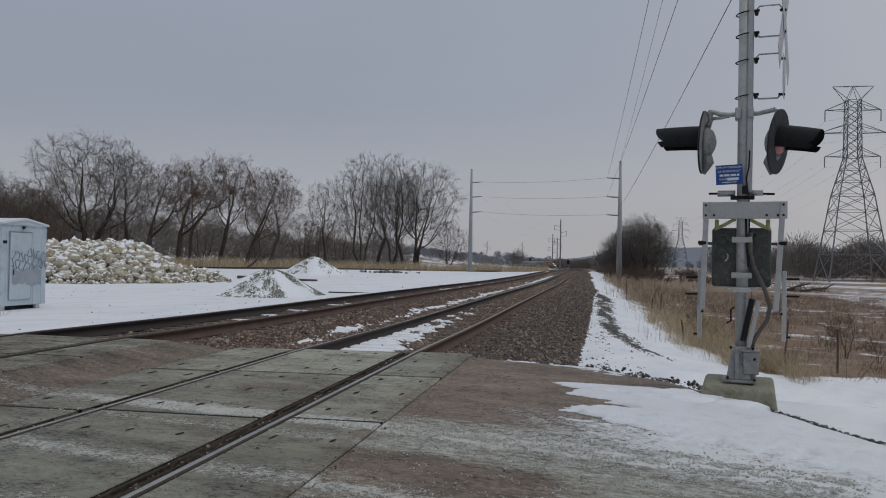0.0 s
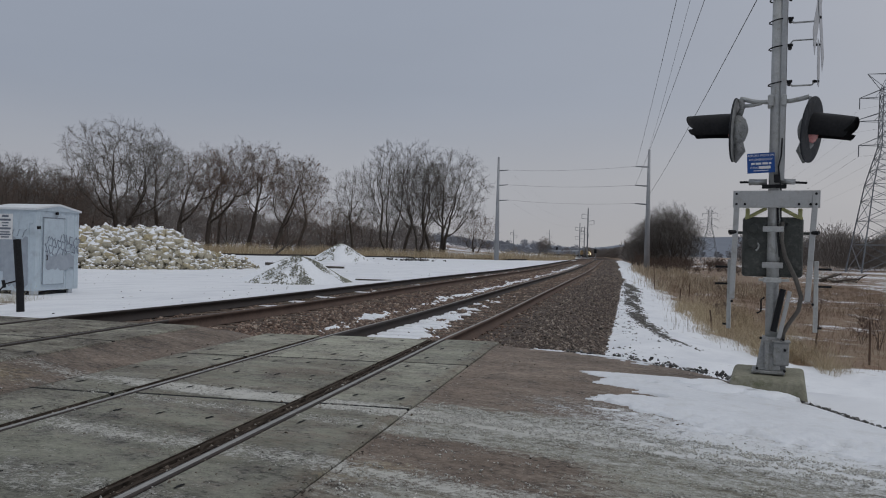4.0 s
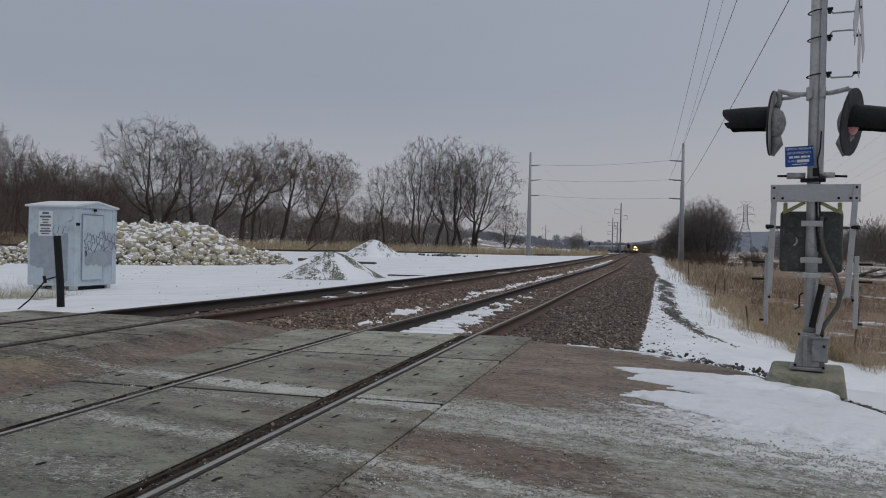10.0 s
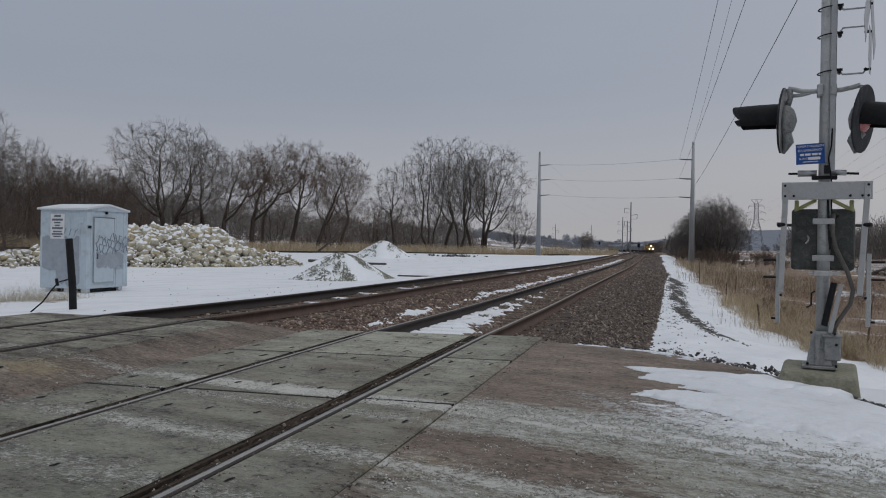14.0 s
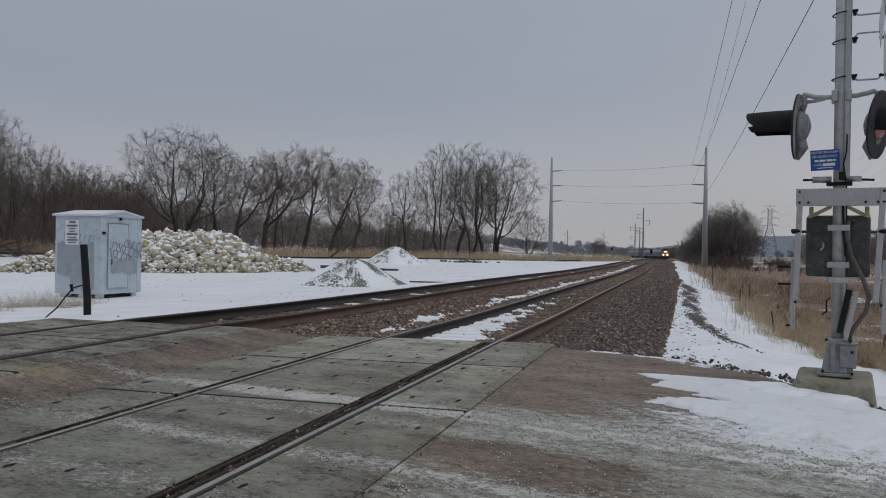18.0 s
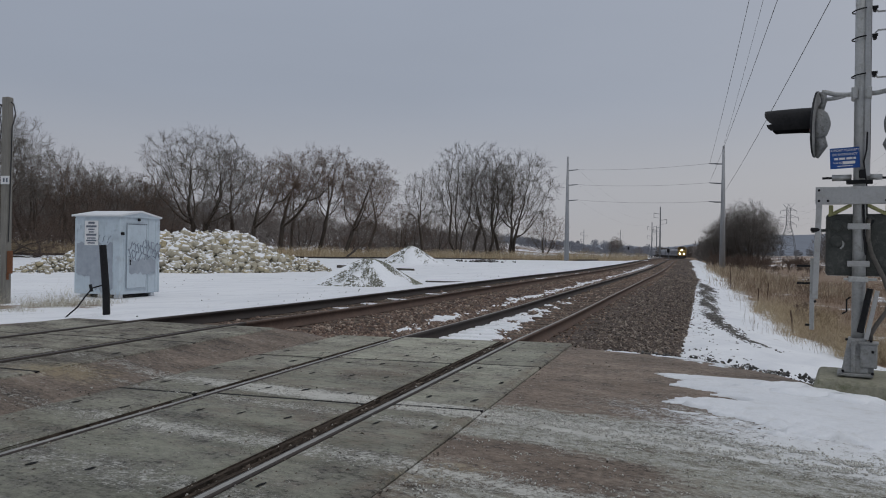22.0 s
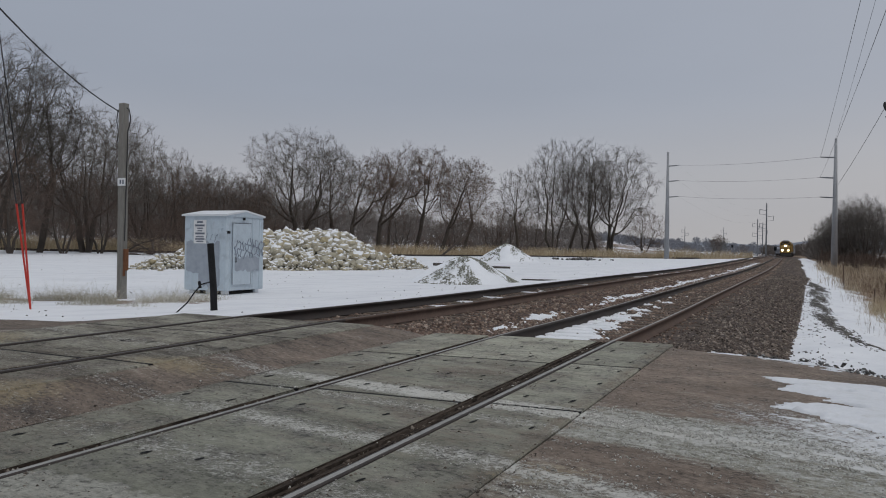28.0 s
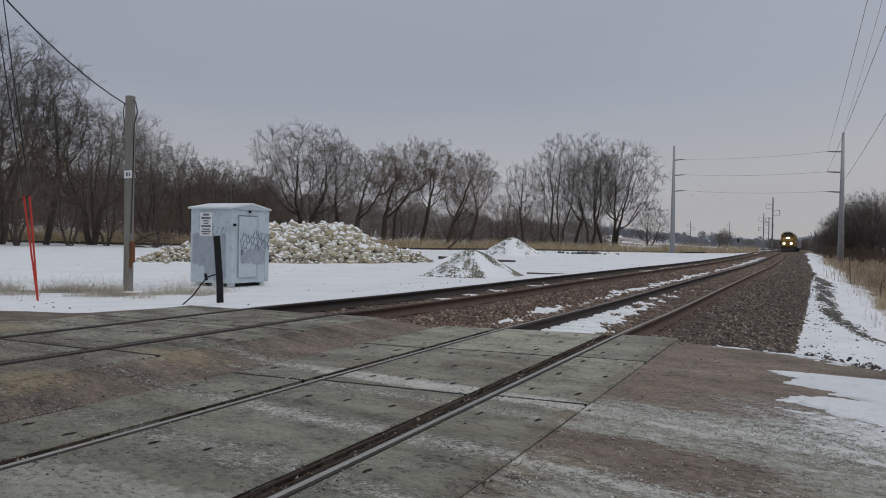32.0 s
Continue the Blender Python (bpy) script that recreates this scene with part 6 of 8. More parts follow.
def tree(name, seed, height, label, mat=None, leaves=0, at=(0, 0, 0), rz=0.0, **kw):
    segs = colony(seed, height, **kw)
    top = segs[:, 5].max()
    segs[:, 2] *= height / top
    segs[:, 5] *= height / top
    root = thing(name, label, "tree", at, "bare trees along the yard", rz=rz)
    lo, hi = segs[segs[:, 8] <= 1], segs[segs[:, 8] > 1]
    v, f = tubes_np(lo, 7)
    link_mesh("trunk", v, f, M_BARK, root, smooth=True)
    v, f = tubes_np(hi, 3)
    tagged(link_mesh("crown", v, f, mat or M_TWIG, root), "crown of fine bare twigs")
    if leaves:
        r = np.random.RandomState(seed + 99)
        tips = hi[(hi[:, 8] >= 3) & (hi[:, 5] > 0.42 * height)][:, 3:6]
        pick = tips[r.randint(0, len(tips), leaves)] + r.normal(0, 0.12, (leaves, 3))
        a, b_ = r.normal(0, 0.045, (leaves, 3)), r.normal(0, 0.045, (leaves, 3))
        v = np.stack([pick - a, pick + b_, pick + a, pick - b_], 1).reshape(-1, 3)
        k = np.arange(leaves)[:, None] * 4
        link_mesh("dead_leaves", v, np.concatenate([k, k + 1, k + 2, k + 3], 1), M_LEAF, root, "clinging brown dead leaves")
    return root


M_LEAF = plain("dead_oak_leaves", (0.11, 0.068, 0.045), (0.21, 0.13, 0.085), 0.9, 0, 2.0, 0.4, 0)


def bearing(az, dist):
    """A spot by its compass bearing right of the line and its distance."""
    x, y = dist * math.sin(radians(az)), dist * math.cos(radians(az))
    return (x, y, float(land(x, y)) - 0.1)


def spread_of(az):
    """How far the trees stand, by their bearing."""
    return float(np.interp(az, [-60, -52, -46, -40, -34, -26, -18, -10], [90, 95, 106, 128, 138, 146, 170, 178]))


KINDS = {
    "wide": tree("bare_tree", 1, 21.6, "large spreading bare tree at the yard's edge", at=bearing(-33.9, 138), width=20.5, base=0.19, stems=3, points=1050),
    "tall": tree("bare_tree", 2, 25.0, "tall bare tree with upswept limbs", at=bearing(-16.1, 168), width=12.0, base=0.15, stems=3, points=700, up=0.2),
    "fork": tree("bare_tree", 3, 18.4, "leaning bare tree with a reddish crown", M_TWIGR, 1500, bearing(-30.5, 140), width=11.5, base=0.28, lean=4.6, points=580),
    "leafy": tree("bare_tree", 4, 20.4, "leaning bare tree with a round leafy brown top", M_TWIGR, 3800, bearing(-26.0, 150), width=10.5, base=0.32, lean=3.6, points=580),
    "thin": tree("bare_tree", 5, 18.6, "slender bare tree with a small crown", at=bearing(-18.5, 166), width=9.6, base=0.33, lean=-0.8, points=440),
    "broom": tree("bare_tree", 6, 24.2, "wide bare tree with drooping outer twigs", at=bearing(-12.4, 174), width=15.0, base=0.18, stems=3, lean=2.6, points=820, hang=0.10),
    "scrub": tree("bare_tree", 7, 10.0, "small many-stemmed scrub tree in brush", M_TWIGR, at=bearing(-37.0, 134), width=8.5, base=0.12, stems=5, points=460),
    "airy": tree("bare_tree", 8, 18.0, "strongly leaning bare tree with a reddish open crown", M_TWIGR, 1500, at=bearing(-24.1, 147), width=11.5, base=0.26, lean=5.6, points=580),
}
SIZE = {"wide": 21.6, "tall": 25.0, "fork": 18.4, "leafy": 20.4, "thin": 18.6, "broom": 24.2, "scrub": 10.0, "airy": 18.0}
# kind, bearing, height as a slope over the eye, turn, extra distance
PLANTS = [
    ("wide", -55.4, 0.225, 140, 3), ("thin", -50.4, 0.185, 200, 2), ("broom", -53.0, 0.20, 40, 4), ("wide", -60.0, 0.21, 10, 0), ("scrub", -52.0, 0.11, 100, -4),
    ("wide", -47.7, 0.151, 170, 2), ("thin", -45.5, 0.134, 80, 8), ("broom", -44.2, 0.112, 250, 6), ("scrub", -43.2, 0.10, 20, 0), ("thin", -42.2, 0.106, 60, 6), ("scrub", -41.4, 0.085, 210, 0), ("wide", -39.9, 0.092, 330, 12), ("scrub", -38.6, 0.08, 140, 0), ("scrub", -36.4, 0.085, 300, 4), ("scrub", -49.0, 0.09, 30, -4), ("scrub", -46.8, 0.08, 230, -3),
    ("thin", -31.6, 0.118, 30, 4), ("fork", -28.6, 0.122, 8, 2), ("thin", -27.9, 0.102, 200, 12), ("thin", -22.4, 0.104, 100, 6), ("scrub", -23.2, 0.06, 310, 0), ("scrub", -32.8, 0.066, 255, 0), ("scrub", -26.9, 0.055, 15, 8),
    ("scrub", -20.4, 0.055, 200, 12), ("tall", -14.0, 0.129, 210, 0), ("thin", -13.2, 0.108, 280, 6), ("scrub", -10.0, 0.052, 40, 10), ("scrub", -17.5, 0.05, 90, 14), ("scrub", -19.5, 0.05, 155, 4), ("thin", -15.1, 0.10, 120, 8),
]
for kind, az, slope, turn, more in PLANTS:
    d = spread_of(az) + more
    x, y, z = bearing(az, d)
    o = copy_thing(KINDS[kind], pose(x, y, z, 0, 0, turn))
    o.matrix_world = pose(x, y, z, 0, 0, turn) @ Matrix.Scale((1.06 * slope * d + 1.15 - z) / SIZE[kind], 4)
# a blown-down tree and a leaning dead trunk at the yard's edge
for az, d, tall, tip, turn in ((-43.6, 100, 9.0, 68, 150), (-45.2, 97, 7.0, 74, 20)):
    x, y, z = bearing(az, d)
    o = copy_thing(KINDS["scrub"], pose(x, y, z))
    o.matrix_world = pose(x, y, z + 0.3, 0, 0, turn) @ pose(0, 0, 0, 0, tip, 0) @ Matrix.Scale(tall / 10.0, 4)
    tagged(o, "blown-down bare tree lying in brush")
x, y, z = bearing(-24.2, 134)
bm = bmesh.new()
tube(bm, [(0, 0, -0.2), (1.7, 0.3, 1.2), (3.4, 0.2, 2.7), (4.9, 0.5, 3.7)], [0.2, 0.17, 0.13, 0.06], 8)
tube(bm, [(3.4, 0.2, 2.7), (3.9, 0.1, 3.6), (4.6, 0.1, 4.3)], [0.08, 0.05, 0.02], 6)
ob = part("leaning_trunk", bm, M_BARK)
ob.matrix_world = pose(x, y, z)
tagged(ob, "grey dead trunk leaning over in brush", "dead tree")
# lone round trees far off across the grass
for kind, az, d, tall, turn in (("airy", -5.55, 345, 9.5, 40), ("wide", -5.1, 350, 8.5, 130), ("scrub", -9.0, 300, 6.0, 10), ("scrub", -3.6, 420, 6.5, 60), ("scrub", -7.2, 330, 5.0, 200)):
    x, y, z = bearing(az, d)
    o = copy_thing(KINDS[kind], pose(x, y, z, 0, 0, turn))
    o.matrix_world = pose(x, y, z, 0, 0, turn) @ Matrix.Scale(tall / SIZE[kind], 4)
    tagged(o, "lone rounded bare tree far across the grass")
# the copse beside the line
bush = tree("scrub_tree", 17, 13.6, "dense round grey scrub tree beside the line", M_COPSE, at=(9.5, 160, float(land(9.5, 160)) - 0.1), width=9.5, base=0.10, stems=6, points=900, up=0.45, twig=1.3, low=0.0)
tagged(bush, group="copse beside the line")
for k, (x, y, size, turn) in enumerate(((3.6, 164, 0.55, 60), (5.4, 161, 0.70, 150), (7.4, 166, 0.86, 220), (11.6, 162, 0.86, 290), (8.6, 172, 0.95, 30), (11.0, 170, 0.95, 170), (13.2, 166, 0.64, 200), (2.6, 170, 0.42, 110), (6.2, 174, 0.82, 250))):
    o = copy_thing(bush, pose(x, y, 0))
    o.matrix_world = pose(x, y, float(land(x, y)) - 0.1, 0, 0, turn) @ Matrix.Scale(size, 4)


# thickets: brush of thin stems, one object each
def thicket(name, spots, seed, label, mat, per=3, height=(2.5, 5.5), thick=0.006, gens=4):
    r = np.random.RandomState(seed)
    forms = [grow(seed * 50 + k, 1.0, stems=3, spread=0.75, gens=gens, lush=0.56) for k in range(4)]
    for fm in forms:
        fm[:, :6] /= fm[:, 5].max()
    rows = []
    for cx, cy, sz in spots:
        for k in range(per):
            fm = forms[r.randint(0, 4)].copy()
            ln, a = r.uniform(*height) * sz, r.uniform(0, 6.28)
            x, y = cx + r.normal(0, 1.6 * sz), cy + r.normal(0, 1.6 * sz)
            ca, sa = math.cos(a) * ln, math.sin(a) * ln
            for j in (0, 3):
                px_, py_ = fm[:, j].copy(), fm[:, j + 1].copy()
                fm[:, j], fm[:, j + 1], fm[:, j + 2] = x + ca * px_ - sa * py_, y + sa * px_ + ca * py_, float(land(x, y)) - 0.05 + ln * fm[:, j + 2]
            fm[:, 6:8] = np.maximum(fm[:, 6:8] * ln, thick)
            rows.append(fm)
    v, f = tubes_np(np.concatenate(rows), 3)
    return tagged(link_mesh(name, v, f, mat), label, "thicket", kind="stuff")


rr = random.Random(31)
spots = []
for k in range(60):
    az = rr.uniform(-62, -35) if k < 34 else rr.uniform(-35, -11)
    x, y, z = bearing(az, spread_of(az) + rr.uniform(12, 48))
    spots.append((x, y, rr.uniform(0.8, 1.35) if k < 34 else rr.uniform(0.45, 0.85)))
thicket("thicket", spots, 1, "brown leafless brush under the trees", M_TWIGR, 2, (3.5, 7.0), 0.012)
thicket("thicket", [(rr.uniform(3.5, 19), rr.uniform(146, 160), rr.uniform(0.5, 0.8)) for k in range(34)], 2, "dense dark brush beside the line", M_TWIGR, 2, (2.2, 4.2), 0.012)
thicket("thicket", [bearing(rr.uniform(2.5, 12), rr.uniform(95, 150)) [:2] + (rr.uniform(0.35, 0.6),) for k in range(22)], 3, "low reddish brush in the field", M_TWIGR, 2, (2, 4), 0.008)
thicket("thicket", [(6.2, 21.5, 0.3), (6.9, 22.6, 0.24), (9.5, 26, 0.26), (11.5, 33, 0.28), (14, 30, 0.3), (3.3, 26, 0.18), (3.5, 31, 0.2), (7.8, 36, 0.3), (5.2, 44, 0.3), (16, 42, 0.5)], 4, "bare reddish shrubs in the grass", M_TWIGR, 2, (2.5, 4.5), 0.003)

# far woods all round: spindly crowns, too many to count
M_FARW = plain("distant_woods", (0.115, 0.10, 0.091), (0.19, 0.168, 0.155), 0.95, 0, 0.2, 0.02, 0)
# the haze of distance is painted into this bluish, paler twig colour
M_FARB = plain("woods_with_painted_haze", (0.165, 0.172, 0.195), (0.235, 0.243, 0.268), 0.95, 0, 0.1, 0.01, 0)


def far_woods(name, seed, n, az, dist, height, mat, label, width=0.12, twigs=70, fine=0.075):
    """Rounded leafless crowns made of thin upward twigs."""
    r = np.random.RandomState(seed)
    a, d = np.radians(r.uniform(*az, n)), r.uniform(*dist, n)
    x, y = d * np.sin(a), d * np.cos(a)
    base = np.stack([x, y, land(x, y) - 0.3], -1)[:, None, :]
    h = (r.uniform(*height, n) * (1 + 0.18 * np.sin(np.degrees(a) * 1.7 + seed)))[:, None]
    th, q = r.uniform(0, 2 * math.pi, (n, twigs)), np.sqrt(r.uniform(0, 1, (n, twigs)))
    up = r.uniform(-1, 1, (n, twigs))
    rad = 0.42 * h * q * np.sqrt(1 - 0.75 * up * up)
    mid_ = base + np.stack([rad * np.cos(th), rad * np.sin(th), h * (0.5 + 0.42 * up * np.sqrt(1 - 0.5 * q * q))], -1)
    way = np.stack([q * np.cos(th) + r.normal(0, 0.4, (n, twigs)), q * np.sin(th) + r.normal(0, 0.4, (n, twigs)), 0.7 + 0.4 * r.normal(0, 1, (n, twigs))], -1)
    way = way / np.linalg.norm(way, axis=2)[..., None] * (h * fine)[..., None] * r.uniform(0.5, 1.2, (n, twigs))[..., None]
    low, tip = mid_ - way, mid_ + way
    w_ = np.stack([np.cos(a), -np.sin(a), 0 * a], -1)[:, None, :] * width * r.uniform(0.5, 1.4, (n, twigs))[..., None]
    v = np.stack([low - w_, low + w_, tip + 0.5 * w_, tip - 0.5 * w_], 2).reshape(-1, 3)
    k = np.arange(n * twigs)[:, None] * 4
    return tagged(link_mesh(name, v, np.concatenate([k, k + 1, k + 2, k + 3], 1), mat), label, "woods", kind="stuff")


far_woods("far_woods", 1, 640, (-70, -36), (165, 300), (9, 16), M_FARW, "dark leafless woods beyond the yard", 0.05, 175, 0.07)
far_woods("far_woods", 2, 560, (-42, -13), (220, 340), (7, 12), M_FARW, "grey leafless woods on the far rise", 0.05, 150, 0.07)
far_woods("far_woods", 3, 420, (-16, 3), (650, 1000), (6, 9.5), M_FARB, "woods where the line vanishes, haze painted into their colour", 0.2, 130)
far_woods("far_woods", 4, 420, (8.0, 26), (250, 340), (9, 14), M_FARW, "dark woods across the snowy field", 0.042, 290, 0.06)
far_woods("far_woods", 5, 110, (0.3, 3.0), (260, 420), (6, 9), M_FARW, "dark woods along the line", 0.13)
far_woods("far_woods", 7, 170, (-2.3, 1.6), (500, 590), (6.0, 8.2), M_FARW, "dark woods where the line bears away", 0.09, 160, 0.06)
far_woods("far_woods", 6, 460, (-70, 30), (1300, 1900), (10, 18), M_FARB, "distant woods tinted blue to paint the haze", 0.7)
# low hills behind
# their pale blue base colour carries the haze
M_HILL = plain("hills_with_painted_haze", (0.15, 0.17, 0.205), (0.21, 0.23, 0.27), 0.95, 0, 0.02, 0.004, 0)
hv, hf = [], []
for k, az in enumerate(np.arange(-75, 40, 1.0)):
    for d, h in ((1950, -5), (2300, 26 + 9 * math.sin(az * 0.31) + 5 * math.sin(az * 0.83) + (22 if 3 < az < 14 else 0)), (3000, 10)):
        hv.append((d * math.sin(radians(az)), d * math.cos(radians(az)), h))
    if k:
        b0 = 3 * k
        hf += [(b0 - 3, b0, b0 + 1, b0 - 2), (b0 - 2, b0 + 1, b0 + 2, b0 - 1)]
tagged(link_mesh("backdrop", hv, hf, M_HILL, smooth=True), "low hills on the horizon, tinted blue to paint the haze", "hills", kind="structure")


# ---------- dry grass ----------
M_STRAW = island_mat("dry_straw", [(0.0, (0.16, 0.118, 0.08)), (0.35, (0.31, 0.24, 0.165)), (0.75, (0.46, 0.38, 0.27)), (1.0, (0.60, 0.52, 0.40))], 0.9, 0.0, 0.001, 0.7)
M_STRAWR = island_mat("russet_weeds", [(0.0, (0.10, 0.064, 0.046)), (0.5, (0.21, 0.142, 0.10)), (1.0, (0.40, 0.31, 0.23))], 0.9, 0.0, 0.001, 0.7)


M_TAN = island_mat("tall_tan_grass", [(0.0, (0.28, 0.21, 0.13)), (0.5, (0.42, 0.335, 0.215)), (1.0, (0.55, 0.465, 0.33))], 0.9, 0.0, 0.001, 0.4)


M_PALEG = island_mat("pale_dead_grass", [(0.0, (0.26, 0.235, 0.18)), (0.5, (0.42, 0.39, 0.31)), (1.0, (0.58, 0.55, 0.46))], 0.9, 0.0, 0.001, 0.4)


def grass(name, x, y, h, w_, seed, mat, label, lean=0.35):
    r = np.random.RandomState(seed)
    n = len(x)
    z = land(x, y) - 0.02
    a = r.uniform(0, 2 * math.pi, n)
    wx, wy = w_ * np.cos(a), w_ * np.sin(a)
    tx, ty_ = r.normal(0, lean, n) * h, r.normal(0, lean, n) * h
    mx, my, mz = x + 0.4 * tx, y + 0.4 * ty_, z + 0.62 * h
    v = np.stack([np.stack([x - wx, y - wy, z], -1), np.stack([x + wx, y + wy, z], -1), np.stack([mx + 0.7 * wx, my + 0.7 * wy, mz], -1), np.stack([mx - 0.7 * wx, my - 0.7 * wy, mz], -1), np.stack([x + tx + 0.2 * wx, y + ty_ + 0.2 * wy, z + h], -1), np.stack([x + tx - 0.2 * wx, y + ty_ - 0.2 * wy, z + h], -1)], 1).reshape(-1, 3)
    b0 = np.arange(n)[:, None] * 6
    return tagged(link_mesh(name, v, np.concatenate([np.concatenate([b0, b0 + 1, b0 + 2, b0 + 3], 1), np.concatenate([b0 + 3, b0 + 2, b0 + 4, b0 + 5], 1)]), mat), label, "grass", kind="stuff")


R = np.random.RandomState(4)
def clumps(n_clump, per, xr, yr, spread):
    cx, cy = R.uniform(*xr, n_clump), R.uniform(*yr, n_clump)
    x = (cx[:, None] + R.normal(0, spread, (n_clump, per))).ravel()
    y = (cy[:, None] + R.normal(0, spread, (n_clump, per))).ravel()
    return x, y


x, y = clumps(430, 34, (1.8, 5.0), (14, 55), 0.2)
keep = (x > 1.75 + 0.35 * np.sin(y * 0.9) + 0.2 * np.sin(y * 2.3)) & (y > field_edge(x)) & (wave(x, y, 1.4, 6) > -0.08)
grass("dry_grass", x[keep], y[keep], R.gamma(2.5, 0.05, keep.sum()) + 0.03, 0.003, 1, M_STRAW, "tan dry grass on the bank", 0.7)
x, y = clumps(300, 70, (1.9, 4.2), (15.4, 32), 0.16)
keep = (x > 1.85 + 0.25 * np.sin(y * 0.9)) & (y > field_edge(x) - 0.6 + 0.7 * wave(x, y, 0.8, 1)) & (wave(x, y, 0.9, 2) > -0.1)
grass("dry_grass", x[keep], y[keep], R.gamma(4, 0.07, keep.sum()) + 0.05, 0.0026, 8, M_TAN, "tall golden grass along the top of the bank", 0.75)
x, y = clumps(1900, 34, (2.6, 26), (14, 75), 0.3)
keep = (y > field_edge(x) - 0.2 + 0.5 * wave(x, y, 1.1, 2)) & (wave(x, y, 2.6, 5) + R.normal(0, 0.12, len(x)) > -0.42)
x, y = x[keep], y[keep]
grass("dry_weeds", x, y, (R.gamma(2.5, 0.075, len(x)) + 0.04) * (1 + 0.5 * wave(x, y, 1.1, 3)), 0.0042, 2, M_STRAWR, "russet dead weeds in the field", 0.8)
x, y = clumps(26, 7, (1.3, 2.4), (17, 48), 0.16)
grass("dry_weeds", x, y, R.uniform(0.1, 0.4, len(x)), 0.0028, 6, M_STRAWR, "sparse dead weed stems standing in snow", 0.15)
x, y = clumps(300, 26, (2.0, 9), (45, 130), 0.5)
grass("dry_grass", x, y, R.gamma(3, 0.12, len(x)) + 0.1, 0.011, 3, M_STRAW, "tan dry grass along the line")
x, y = clumps(230, 60, (-20, -13.2), (0, 1), 0.2)
y = 14.3 + 0.25 * (x + 16) + 2.2 * (y - 0.5)
keep = wave(x * 0.8, y, 0.9, 1) > -0.05
grass("dry_grass", x[keep], y[keep], R.gamma(2.4, 0.062, keep.sum()) + 0.02, 0.0028, 4, M_PALEG, "sparse pale dry grass poking through the snow", 0.7)
n = 38000
az = R.uniform(-64, -3.0, n)
ex = np.interp(az, [-64, -52.5, -43.3, -35.5, -25.3, -15.8, -8.2, -4.6, -3.0], [105, 118, 116, 127, 138, 167, 162, 185, 225])
dd = ex * 0.93 + R.gamma(1.6, 7.0, n)
x, y = dd * np.sin(np.radians(az)), dd * np.cos(np.radians(az))
grass("dry_grass", x, y, R.uniform(0.5, 1.7, n) * (1.1 + 0.5 * wave(x, y, 9.0, 2)), 0.027, 5, M_TAN, "band of tall tan grass behind the snowy yard")

# old siding rail along the far edge of the yard
v, f = [], []
pts = np.array([(x_, np.interp(x_, EDGE_X, EDGE_Y)) for x_ in np.arange(-112, -16, 3.0)]) * 0.925
for k, (x_, y_) in enumerate(pts):
    z_ = float(land(x_, y_))
    v += [(x_, y_, z_ - 0.1), (x_, y_, z_ + 0.26), (x_ + 0.03, y_ + 0.12, z_ + 0.26), (x_ + 0.03, y_ + 0.12, z_ - 0.1)]
    if k:
        b0 = 4 * k
        f += [(b0 - 4, b0, b0 + 1, b0 - 3), (b0 - 3, b0 + 1, b0 + 2, b0 - 2), (b0 - 2, b0 + 2, b0 + 3, b0 - 1)]
tagged(link_mesh("siding_rail", v, f, M_RAIL), "dark disused siding rail at the yard's edge", "rail")


# ---------- power poles, wires, lattice towers ----------
M_POLE = plain("grey_steel_pole", (0.26, 0.27, 0.28), (0.36, 0.37, 0.385), 0.6, 0.2, 4, 0.5, 0.05, 0.002)
M_LATT = plain("lattice_steel", (0.13, 0.14, 0.15), (0.21, 0.22, 0.235), 0.6, 0.2, 2, 0.3, 0)


def steel_pole(x, y, top, arms, side, label):
    z0 = float(land(x, y))
    t = thing("power_pole", label, "power pole", (x, y, z0), "steel power poles")
    bm = bmesh.new()
    tube(bm, [(0, 0, -0.5), (0, 0, (top - z0) * 0.5), (0, 0, top - z0)], [0.46, 0.32, 0.17], 12)
    part("pole", bm, M_POLE, t, smooth=True)
    for za in arms:
        bm = bmesh.new()
        tube(bm, [(0, 0, za - z0), (side * 1.0, 0, za - z0 + 0.05), (side * 1.9, 0, za - z0 + 0.12)], [0.09, 0.1, 0.06], 8)
        part("insulator_arm", bm, M_LATT, t)
    return t


def wire(t, a, b, sag, rad, parent_at, n=24):
    bm = bmesh.new()
    a, b = Vector(a), Vector(b)
    o = Vector(parent_at)
    tube(bm, [a.lerp(b, k / n) - Vector((0, 0, 4 * sag * (k / n) * (1 - k / n))) - o for k in range(n + 1)], rad, 4)
    return part("wire", bm, M_WIRE, t)


PA_, PB_ = (-22.1, 148.0), (3.97, 123.2)
za, zb = (15.9, 13.2, 10.4), (14.0, 11.2, 8.5)
pole_a = steel_pole(*PA_, 18.4, za, 1, "tapered grey steel power pole in the grass")
pole_b = steel_pole(*PB_, 16.6, zb, -1, "tapered grey steel power pole beside the line")
oa, ob_ = pole_a.matrix_world.translation, pole_b.matrix_world.translation
for p, q in zip(za, zb):
    wire(pole_a, (PA_[0] + 1.9, PA_[1], p + 0.12), (PB_[0] - 1.9, PB_[1], q + 0.12), 0.35, 0.016, oa)
    wire(pole_a, (PA_[0] + 1.9, PA_[1], p + 0.12), (-12.6, 352, p * 0.6 + 9.5), 4.0, 0.006, oa, 30)
wire(pole_b, (PB_[0] - 1.9, PB_[1], zb[0] + 0.12), (3.0, -75, 17.2), 1.9, 0.015, ob_, 40)
